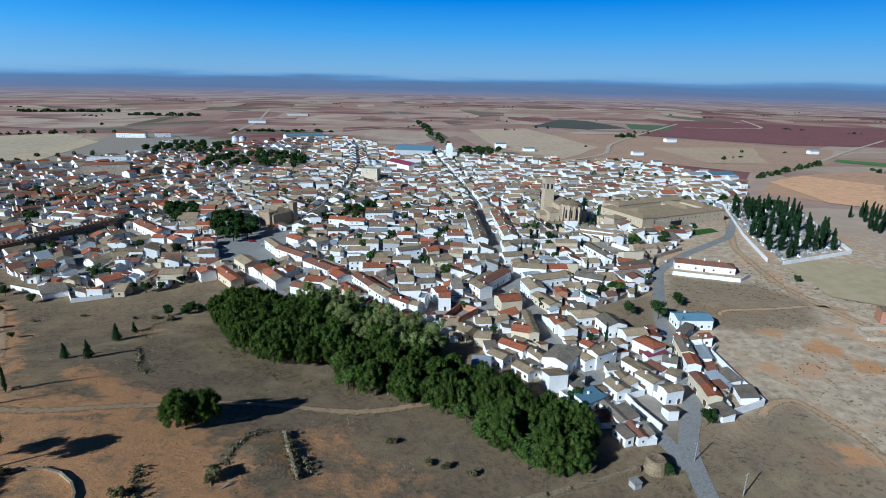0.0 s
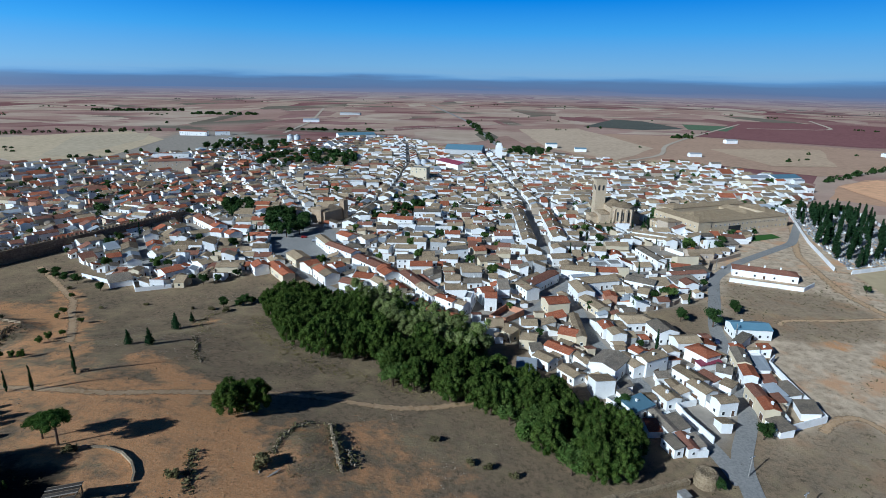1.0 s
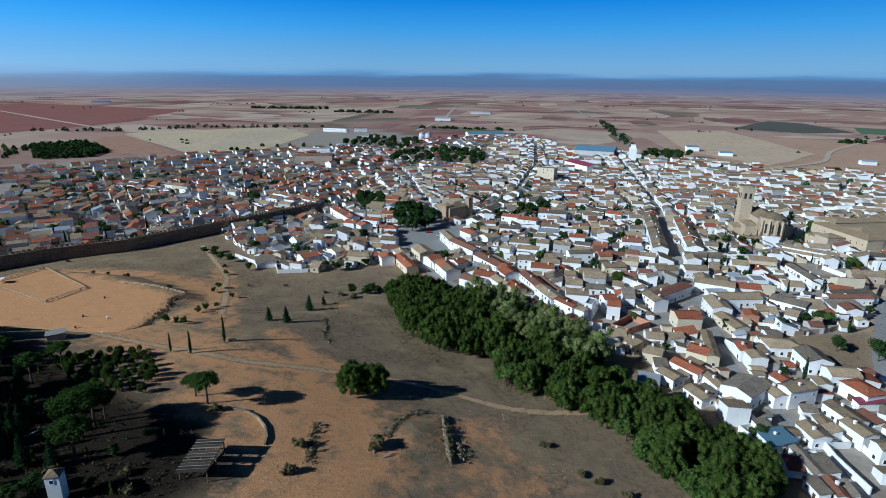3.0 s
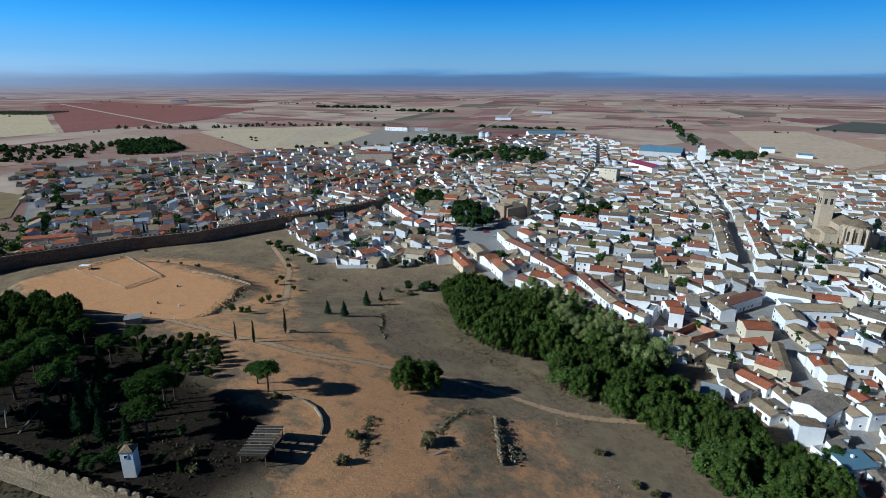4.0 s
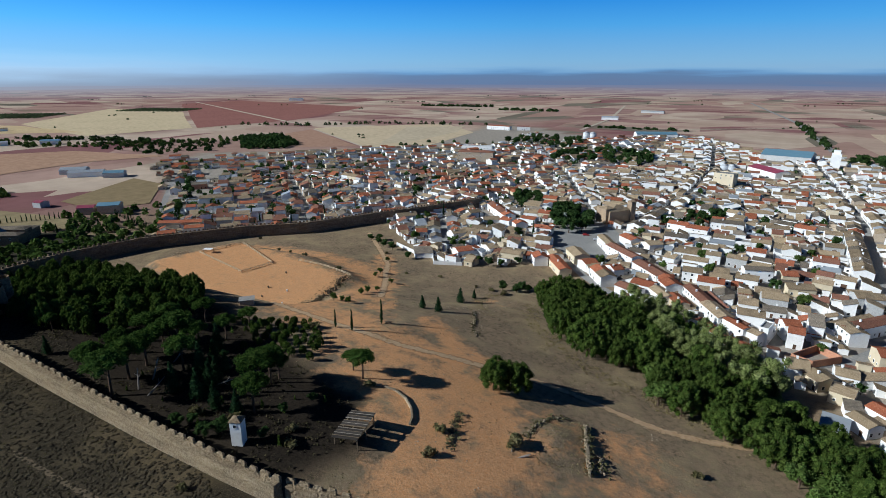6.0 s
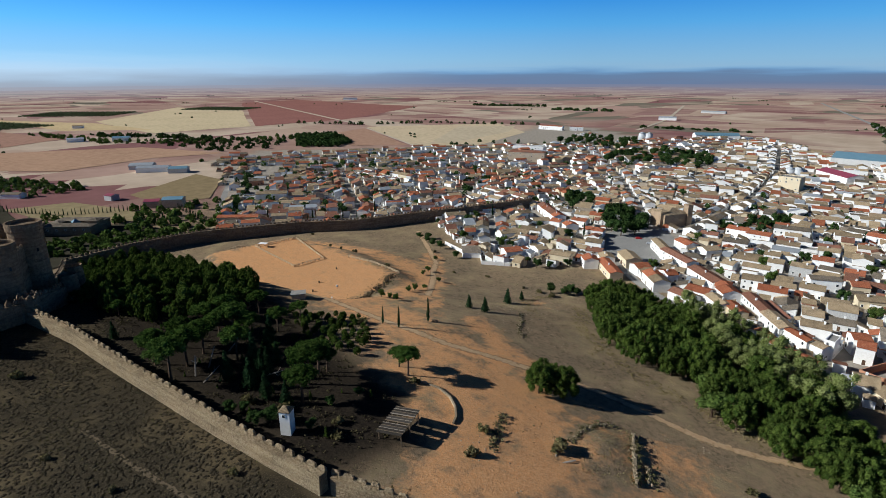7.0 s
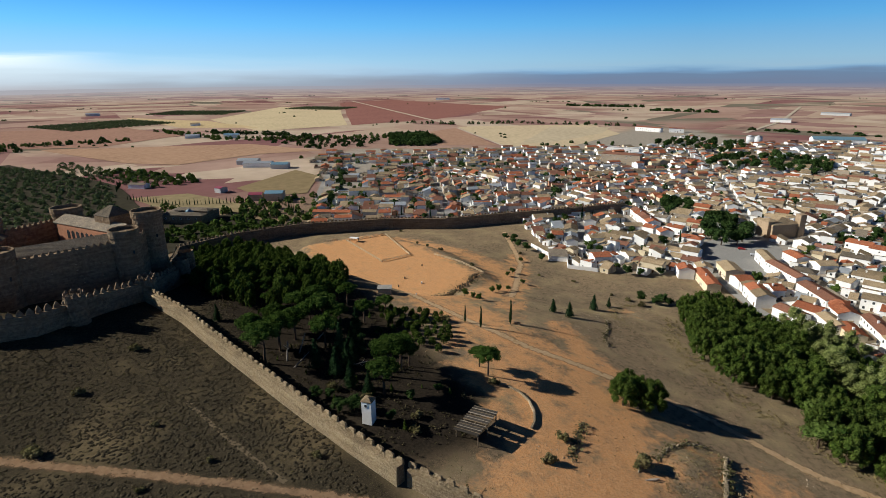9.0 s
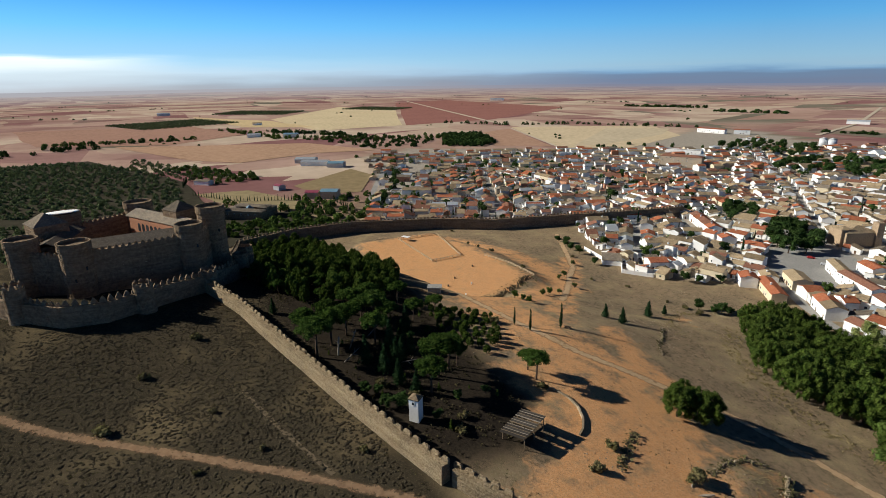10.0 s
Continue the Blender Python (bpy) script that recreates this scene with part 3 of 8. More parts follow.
# ---- houses ----
CELL = 1.5
OX, OY, OW, OH = -800, 60, 820, 760
occ = np.zeros((OH, OW), np.uint8)
cxs, cys = np.meshgrid(OX + (np.arange(OW) + 0.5) * CELL, OY + (np.arange(OH) + 0.5) * CELL)
occ[~poly_mask(cxs, cys, TOWN)] = 1
for wide, pts in STREETS:
    occ[line_distance(cxs, cys, pts) < wide / 2] = 2
occ[poly_mask(cxs, cys, PLAZA)] = 2


def cells(cx, cy, ang, w, d):
    c, s = math.cos(ang), math.sin(ang)
    us, vs = np.meshgrid(np.arange(-w / 2 + 0.4, w / 2, 1.0), np.arange(-d / 2 + 0.4, d / 2, 1.0))
    ix = ((cx + us * c - vs * s - OX) / CELL).astype(int)
    iy = ((cy + us * s + vs * c - OY) / CELL).astype(int)
    return np.clip(iy, 0, OH - 1), np.clip(ix, 0, OW - 1)


def free(cx, cy, ang, w, d, slack=0.0):
    iy, ix = cells(cx, cy, ang, w, d)
    return (occ[iy, ix] > 0).mean() <= slack


def claim(cx, cy, ang, w, d):
    occ[cells(cx, cy, ang, w, d)] = 3


WINDOW = {}


def window_mesh(kind):
    if kind not in WINDOW:
        w, h = {"window": (1.0, 1.2), "small_window": (0.7, 0.8), "door": (1.1, 2.1), "garage_door": (2.6, 2.4)}[kind]
        s = Soup().box(-w / 2, -0.06, 0, w / 2, 0.02, h)
        fr = Soup().box(-w / 2 - 0.1, -0.1, -0.1, w / 2 + 0.1, 0.02, 0).box(-w / 2 - 0.1, -0.1, h, w / 2 + 0.1, 0.02, h + 0.1)
        fr.box(-w / 2 - 0.1, -0.1, 0, -w / 2, 0.02, h).box(w / 2, -0.1, 0, w / 2 + 0.1, 0.02, h)
        k = len(s.f)
        s.add(fr.v, fr.f)
        WINDOW[kind] = mesh_of(kind, s.v, s.f, [M["glass"] if "window" in kind else M["door"], M["white"]], [0] * k + [1] * (len(s.f) - k))
    return WINDOW[kind]


CHIMNEY = Soup().box(-0.35, -0.35, -1.2, 0.35, 0.35, 1.0).box(-0.45, -0.45, 1.0, 0.45, 0.45, 1.12).box(-0.2, -0.2, 1.12, 0.2, 0.2, 1.3).mesh("chimney", M["white"])


def gable_geo(w, d, h, pitch, kind="gable", over=0.3):
    """Corner places and faces of wall and roof; the ridge runs along x, the front looks to -y."""
    rise = d / 2 * math.tan(pitch)
    a, b = w / 2, d / 2
    if kind == "shed":
        rise = d * math.tan(pitch)
        vs = [(-a, -b, -2), (a, -b, -2), (a, b, -2), (-a, b, -2), (-a, -b, h), (a, -b, h), (a, b, h + rise), (-a, b, h + rise)]
        fs = [(0, 1, 5, 4), (1, 2, 6, 5), (2, 3, 7, 6), (3, 0, 4, 7), (4, 5, 6, 7)]
        t = math.tan(pitch) * over
        o = over
        rv = [(-a - o, -b - o, h - t + 0.02), (a + o, -b - o, h - t + 0.02), (a + o, b + o, h + rise + t + 0.02), (-a - o, b + o, h + rise + t + 0.02)]
        rv += [(x, y, z + 0.2) for x, y, z in rv]
        rf = [(3, 2, 1, 0), (4, 5, 6, 7), (0, 1, 5, 4), (1, 2, 6, 5), (2, 3, 7, 6), (3, 0, 4, 7)]
    elif kind == "flat":
        vs = [(-a, -b, -2), (a, -b, -2), (a, b, -2), (-a, b, -2), (-a, -b, h + 0.6), (a, -b, h + 0.6), (a, b, h + 0.6), (-a, b, h + 0.6)]
        i = 0.3
        vs += [(-a + i, -b + i, h + 0.6), (a - i, -b + i, h + 0.6), (a - i, b - i, h + 0.6), (-a + i, b - i, h + 0.6)]
        vs += [(-a + i, -b + i, h), (a - i, -b + i, h), (a - i, b - i, h), (-a + i, b - i, h)]
        fs = [(0, 1, 5, 4), (1, 2, 6, 5), (2, 3, 7, 6), (3, 0, 4, 7)]
        fs += [(4, 5, 9, 8), (5, 6, 10, 9), (6, 7, 11, 10), (7, 4, 8, 11), (8, 9, 13, 12), (9, 10, 14, 13), (10, 11, 15, 14), (11, 8, 12, 15)]
        rv = [(-a + i, -b + i, h), (a - i, -b + i, h), (a - i, b - i, h), (-a + i, b - i, h)]
        rv += [(x, y, z + 0.05) for x, y, z in rv]
        rf = [(3, 2, 1, 0), (4, 5, 6, 7), (0, 1, 5, 4), (1, 2, 6, 5), (2, 3, 7, 6), (3, 0, 4, 7)]
    else:
        vs = [(-a, -b, -2), (a, -b, -2), (a, b, -2), (-a, b, -2), (-a, -b, h), (a, -b, h), (a, b, h), (-a, b, h)]
        hip = min(b, a * 0.8) if kind == "hip" else 0.0
        if hip:
            fs = [(0, 1, 5, 4), (1, 2, 6, 5), (2, 3, 7, 6), (3, 0, 4, 7)]
        else:
            vs += [(-a, 0, h + rise), (a, 0, h + rise)]
            fs = [(0, 1, 5, 4), (1, 2, 6, 9, 5), (2, 3, 7, 6), (3, 0, 4, 8, 7)]
        o, t, k = over, math.tan(pitch) * over, 0.2
        g = 0.0 if hip else over * 0.6
        low = [(-a - (o if hip else g), -b - o, h - t + 0.02), (a + (o if hip else g), -b - o, h - t + 0.02),
               (a + (o if hip else g), b + o, h - t + 0.02), (-a - (o if hip else g), b + o, h - t + 0.02),
               (-a - g + hip, 0, h + rise + 0.02), (a + g - hip, 0, h + rise + 0.02)]
        rv = low + [(x, y, z + k) for x, y, z in low]
        rf = [(6, 7, 11, 10), (8, 9, 10, 11), (4, 5, 1, 0), (5, 4, 3, 2), (0, 1, 7, 6), (2, 3, 9, 8)]
        rf += [(1, 2, 8, 7, ), (7, 8, 11), (3, 0, 6, 9), (9, 6, 10)] if hip else [(1, 5, 11, 7), (5, 2, 8, 11), (3, 4, 10, 9), (4, 0, 6, 10)]
        if hip:
            rf += [(0, 3, 4), (1, 5, 2)]
    return vs, fs, rv, rf


def gable_meshes(w, d, h, pitch, wall, roof, kind="gable", over=0.3):
    vs, fs, rv, rf = gable_geo(w, d, h, pitch, kind, over)
    return mesh_of("wall", vs, fs, [wall]), mesh_of("roof", rv, rf, [roof])


class Crowd:
    """The many far houses, joined: corner places, faces and the surface of each face."""

    def __init__(self):
        self.v, self.f, self.s, self.n, self.mats = [], [], [], 0, []

    def slot(self, key):
        if key not in self.mats:
            self.mats.append(key)
        return self.mats.index(key)

    def add(self, m, verts, faces, key):
        a = np.array(verts) @ np.array(m.to_3x3()).T + np.array(m.translation)
        self.v.append(a)
        self.f += [tuple(i + self.n for i in f) for f in faces]
        self.s += [self.slot(key)] * len(faces)
        self.n += len(a)

    def house(self, x, y, ang, w, d, h, roof, wall, kind, openings):
        m = Matrix.Translation((x, y, ground_z(x, y))) @ Matrix.Rotation(ang, 4, "Z")
        vs, fs, rv, rf = gable_geo(w, d, h, 0.34, kind, 0.3)
        self.add(m, vs, fs, wall)
        self.add(m, rv, rf, roof)
        for face in (0, 1, 2, 3) if openings else ():
            span, depth = (w, d) if face in (0, 2) else (d, w)
            cols = max(1, int(span / 3.4))
            q = m @ Matrix.Rotation(face * math.pi / 2, 4, "Z")
            for r in range(max(1, int(h // 2.9))):
                for c in range(cols):
                    if rng.random() < 0.55:
                        u = (c + 0.5) / cols * span - span / 2
                        low = 0.1 if r == 0 and rng.random() < 0.3 else 1.0 + 2.8 * r
                        k = Soup().box(u - 0.5, -depth / 2 - 0.05, low, u + 0.5, -depth / 2 + 0.1, 2.1 + 2.8 * r)
                        self.add(q, k.v, k.f, "glass" if low > 0.5 else "door")

    def build(self, name, label, category):
        me = bpy.data.meshes.new(name)
        me.from_pydata(np.concatenate(self.v).tolist(), [], self.f)
        for key in self.mats:
            me.materials.append(M[key])
        me.polygons.foreach_set("material_index", self.s)
        me.update()
        return tagged(new(name, me), label, category, kind="stuff")


rng = random.Random(7)
HOUSES = []
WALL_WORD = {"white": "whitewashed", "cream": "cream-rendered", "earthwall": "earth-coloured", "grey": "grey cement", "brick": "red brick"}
ROOF_WORD = {"tile_old": "weathered beige tile", "tile_grey": "grey lichened tile", "tile_red": "orange clay tile", "tile_brown": "brown tile", "tile_tan": "tan tile",
             "tin": "grey sheet", "tin_blue": "blue-green sheet", "maroon": "maroon sheet", "paving": "flat concrete"}


def house(x, y, ang, w, d, h, roof="tile_old", wall="white", kind="gable", pitch=0.33, detail=2, yard=0.0, name="house", z=None, extra="", sides=(0,)):
    """A village house. detail 0: wall and roof; 1: a few openings; 2: openings on the front and a chimney. yard: depth of a walled court behind."""
    if z is None:
        c, s = math.cos(ang), math.sin(ang)
        z = min(ground_z(x + u * c - v * s, y + u * s + v * c) for u in (-w / 2, w / 2) for v in (-d / 2, d / 2))
    floors = "single-storey" if h < 4.2 else "two-storey" if h < 7.2 else "three-storey"
    label = f"{floors} {WALL_WORD[wall]} {name.replace('_', ' ')} with {ROOF_WORD[roof]} roof{extra}"
    m = Matrix.Translation((x, y, z)) @ Matrix.Rotation(ang, 4, "Z")
    ob = base(name, m, label, name.split("_")[-1], "village houses")
    wm, rm = gable_meshes(w, d, h, pitch, M[wall], M[roof] if kind != "flat" else M["paving"], kind)
    child("wall", wm, ob)
    child("roof", rm, ob)
    if detail:
        rows = max(1, int(h // 2.9))
        for face in sides:
            span, depth = (w, d) if face in (0, 2) else (d, w)
            turn = Matrix.Rotation(face * math.pi / 2, 4, "Z")
            cols = max(1, int(span / (2.9 if detail > 1 else 4.2)))
            for r in range(rows):
                for c in range(cols):
                    u = (c + 0.5) / cols * span - span / 2 + rng.uniform(-0.2, 0.2)
                    kindw, zz = "window", 1.0 + r * 2.9
                    if r == 0 and c == cols // 2 and face == 0:
                        kindw, zz = ("garage_door" if rng.random() < 0.25 and span > 7 else "door"), 0.05
                    elif rng.random() < (0.3 if detail > 1 else 0.45):
                        continue
                    elif rng.random() < 0.3:
                        kindw, zz = "small_window", zz + 0.3
                    child(kindw, window_mesh(kindw), ob, turn @ Matrix.Translation((u, -depth / 2, zz)))
        if detail > 1 and kind in ("gable", "shed") and rng.random() < 0.65:
            rise = d / 2 * math.tan(pitch)
            child("chimney", CHIMNEY, ob, Matrix.Translation((rng.uniform(-0.3, 0.3) * w, rng.choice((-1, 1)) * d * 0.12, h + rise * 0.8)))
    if yard > 3:
        q = Soup()
        t, wh = 0.3, 2.3
        y0 = d / 2
        q.box(-w / 2, y0, -2, -w / 2 + t, y0 + yard, wh).box(w / 2 - t, y0, -2, w / 2, y0 + yard, wh).box(-w / 2 + t, y0 + yard - t, -2, w / 2 - t, y0 + yard, wh)
        child("yard_wall", q.mesh("yard_wall", M["white"] if rng.random() < 0.7 else M["earthwall"]), ob)
        aw, ad = w * rng.uniform(0.4, 0.95), min(yard - 0.4, rng.uniform(3, 4.5))
        side = rng.choice((-1, 1))
        am = Matrix.Translation((side * (w / 2 - aw / 2 - 0.31), y0 + yard - ad / 2 - 0.32, 0))
        swm, srm = gable_meshes(aw, ad, rng.uniform(2.3, 3.2), 0.22, M[wall], M[rng.choice(("tile_old", "tile_grey", "tin", "tile_old", "tile_brown"))], "shed", 0.12)
        annex = child("annex", swm, ob, am)
        child("annex_roof", srm, annex)
    HOUSES.append((x, y))
    return ob


def look_of(x, y):
    """Roof and wall by quarter: more orange tile in the western quarter, weathered tile in the old town."""
    r = rng.random()
    if x < -230:
        roof = "tile_red" if r < 0.25 else "tile_brown" if r < 0.5 else "tile_tan" if r < 0.66 else "tile_old" if r < 0.8 else "tile_grey" if r < 0.93 else "tin"
        wall = "white" if rng.random() < (0.68 if x > -400 or y > 380 else 0.45) else rng.choice(("cream", "grey", "earthwall", "brick"))
    else:
        roof = "tile_tan" if r < 0.30 else "tile_old" if r < 0.58 else "tile_grey" if r < 0.72 else "tile_red" if r < 0.86 else "tile_brown" if r < 0.95 else "tin"
        wall = "white" if rng.random() < 0.84 else rng.choice(("cream", "earthwall", "cream", "grey"))
    return roof, wall


# ---- trees ----
def cards(lobes, count, size, rnd, flat=0.55, slim=1.0):
    """Leaf clumps scattered over the skins of the lobes, with dark cores inside."""
    vs, fs = [], []
    area = [r[0] * r[1] for _, r in lobes]
    for (c, r), part in zip(lobes, area):
        for _ in range(max(6, int(count * part / sum(area)))):
            d = Vector((rnd.gauss(0, 1), rnd.gauss(0, 1), rnd.gauss(0, 1) + 0.25)).normalized()
            k = rnd.uniform(0.78, 1.08)
            p = Vector(c) + Vector((d.x * r[0] * k, d.y * r[0] * k, d.z * r[1] * k))
            nrm = (d * 0.8 + Vector((rnd.gauss(0, 1), rnd.gauss(0, 1), rnd.gauss(0, 1))) * flat).normalized()
            t = nrm.orthogonal().normalized()
            t = (Matrix.Rotation(rnd.uniform(0, 6.28), 3, nrm) @ t)
            b = nrm.cross(t)
            s = size * rnd.uniform(0.6, 1.3)
            n = len(vs)
            vs += [p + t * s, p + b * s * 0.9 * slim + nrm * s * 0.25, p - t * s * 0.8 - b * s * 0.6 * slim]
            fs.append((n, n + 1, n + 2))
    for c, r in lobes:
        n = len(vs)
        for k, zz in enumerate((-0.7, 0.0, 0.7)):
            rr = math.sqrt(1 - zz * zz) * 0.72
            vs += [Vector(c) + Vector((r[0] * rr * math.cos(a), r[0] * rr * math.sin(a), r[1] * zz * 0.8)) for a in (i * math.pi / 3 + k * 0.5 for i in range(6))]
        for k in range(2):
            fs += [(n + k * 6 + i, n + k * 6 + (i + 1) % 6, n + k * 6 + 6 + (i + 1) % 6, n + k * 6 + 6 + i) for i in range(6)]
        fs += [tuple(n + i for i in reversed(range(6))), tuple(n + 12 + i for i in range(6))]
    return vs, fs


def limbs(h, r, tips, rnd):
    s = Soup()
    lean = Vector((rnd.uniform(-0.05, 0.05), rnd.uniform(-0.05, 0.05), 1)).normalized()
    tilt = lean.to_track_quat("Z", "Y").to_matrix().to_4x4()
    s.lathe([(r * 1.5, -0.6), (r * 1.05, 0.3), (r * 0.85, h * 0.5), (r * 0.5, h)], 7, tilt)
    for tip in tips:
        start = lean * h * rnd.uniform(0.5, 0.95)
        d = Vector(tip) - start
        if d.length > 0.4:
            m = Matrix.Translation(start) @ d.to_track_quat("Z", "Y").to_matrix().to_4x4()
            s.lathe([(r * 0.4, 0), (r * 0.15, d.length * 0.9)], 5, m)
    return s


TREES = {}


def tree_meshes(kind, i):
    """Trunk and crown meshes of one of a few grown shapes, 1 m units."""
    if (kind, i) in TREES:
        return TREES[kind, i]
    rnd = random.Random(hash_of(kind) * 31 + i)
    if kind == "stone_pine":
        h = 6.2
        lobes = [((math.cos(k * 2.4) * 0.75 * math.sqrt(k), math.sin(k * 2.4) * 0.75 * math.sqrt(k), h + 0.9 - 0.075 * k + rnd.uniform(-0.25, 0.25)), (rnd.uniform(0.9, 1.4), rnd.uniform(0.7, 1.0))) for k in range(16)]
        mat, n, size, tr = "pine_dark", 3400, 0.26, 0.26
    elif kind in ("pine", "wood_pine"):
        h = 6.5
        lobes = [((0, 0, 5.2), (2.6, 3.0))]
        for k in range(42):
            zz = (k + 0.5) / 42
            a = k * 2.4 + rnd.uniform(-0.4, 0.4)
            spread = 3.3 * math.sin(math.pi * (0.22 + 0.74 * zz)) ** 0.8
            lobes.append(((math.cos(a) * spread, math.sin(a) * spread, 2.0 + zz * 7.6 + rnd.uniform(-0.4, 0.4)), (rnd.uniform(0.55, 1.0), rnd.uniform(0.8, 1.35))))
        mat, n, size, tr = "pine", 4600, 0.27, 0.22
    elif kind == "young_pine":
        h = 4.5
        lobes = [((rnd.uniform(-0.9, 0.9) * (1 - k / 9), rnd.uniform(-0.9, 0.9) * (1 - k / 9), 1.6 + k * 1.0), (2.3 * (1 - k / 9.5), 1.2)) for k in range(8)]
        mat, n, size, tr = "pine", 300, 0.5, 0.22
    elif kind == "fir":
        h = 6.0
        lobes = [((rnd.uniform(-0.2, 0.2), rnd.uniform(-0.2, 0.2), 1.0 + k * 0.85), (2.1 * (1 - k / 8.6), 0.85)) for k in range(8)]
        mat, n, size, tr = "cypress", 1300, 0.3, 0.18
    elif kind == "cypress":
        h = 2.0
        lobes = [((rnd.uniform(-0.12, 0.12), rnd.uniform(-0.12, 0.12), 1.0 + k * 1.0), (max(0.25, 0.95 * math.sin(min(1.0, (k + 1.4) / 4) * 1.57) * (1 - k / 10.5)), 0.9)) for k in range(9)]
        mat, n, size, tr = "cypress", 560, 0.25, 0.16
    elif kind == "poplar":
        h = 6.5
        lobes = [((rnd.uniform(-1.3, 1.3), rnd.uniform(-1.3, 1.3), 3 + k * 0.85), (rnd.uniform(0.8, 1.3), rnd.uniform(1.0, 1.6))) for k in range(10)]
        mat, n, size, tr = "poplar", 1700, 0.27, 0.18
    elif kind == "shrub":
        h = 0.5
        lobes = [((rnd.uniform(-0.6, 0.6), rnd.uniform(-0.6, 0.6), rnd.uniform(0.3, 0.9)), (rnd.uniform(0.4, 0.7), rnd.uniform(0.3, 0.55))) for _ in range(6)]
        mat, n, size, tr = "scrub", 170, 0.2, 0.05
    else:
        h = 3.2
        lobes = [((rnd.uniform(-2.0, 2.0), rnd.uniform(-2.0, 2.0), rnd.uniform(3.0, 6.2)), (rnd.uniform(1.1, 1.9), rnd.uniform(1.0, 1.6))) for _ in range(13)]
        mat, n, size, tr = ("leaf" if kind == "broadleaf" else "dark_leaf"), 1000, 0.33, 0.22
    vs, fs = cards(lobes, n, size, rnd, slim=0.4 if "pine" in kind or kind in ("fir", "poplar") else 1.0)
    trunk = limbs(h, tr, [c for c, r in lobes[::2]], rnd).mesh("trunk", M["bark"])
    TREES[kind, i] = trunk, mesh_of("crown", vs, fs, [M[mat]])
    return TREES[kind, i]


def hash_of(word):
    return sum(ord(c) * (i + 1) for i, c in enumerate(word))


TREE_WORD = {"stone_pine": ("umbrella-crowned pine with bare trunk", "stone_pine_tree"), "pine": ("dense rounded green pine on the slope", "pine_tree"), "wood_pine": ("dark pine in the shaded wood", "pine_tree"),
             "fir": ("dense dark conical fir on the slope", "fir_tree"), "young_pine": ("small young pine", "young_pine_tree"),
             "cypress": ("slim dark green cypress", "cypress_tree"), "poplar": ("grey-green poplar losing its leaves", "poplar_tree"),
             "shrub": ("low dry scrub bush on bare ground", "bush"), "broadleaf": ("round green leafy tree", "broadleaf_tree"),
             "evergreen": ("dark evergreen tree with rounded crown", "evergreen_tree")}
trng = random.Random(11)


def tree(kind, x, y, size=1.0, label="", group="", z=None, sx=1.0):
    t, c = tree_meshes(kind, trng.randrange(5 if "pine" in kind else 3))
    words, name = TREE_WORD[kind]
    m = Matrix.Translation((x, y, ground_z(x, y) if z is None else z)) @ Matrix.Rotation(trng.uniform(0, 6.28), 4, "Z") @ Matrix.Diagonal((size * sx, size * sx, size, 1))
    ob = new(name)
    ob.empty_display_size = 0.5
    ob.matrix_basis = m
    tagged(ob, label or words, "bush" if kind == "shrub" else "tree", group)
    child("trunk", t, ob)
    child("crown", c, ob)
    return ob


def scatter(poly, gap, rnd, tries=30000, limit=400):
    xs, ys = [p[0] for p in poly], [p[1] for p in poly]
    got = []
    for _ in range(tries):
        x, y = rnd.uniform(min(xs), max(xs)), rnd.uniform(min(ys), max(ys))
        if len(got) < limit and in_poly(x, y, poly) and all((x - a) ** 2 + (y - b) ** 2 > gap * gap for a, b in got):
            got.append((x, y))
    return got


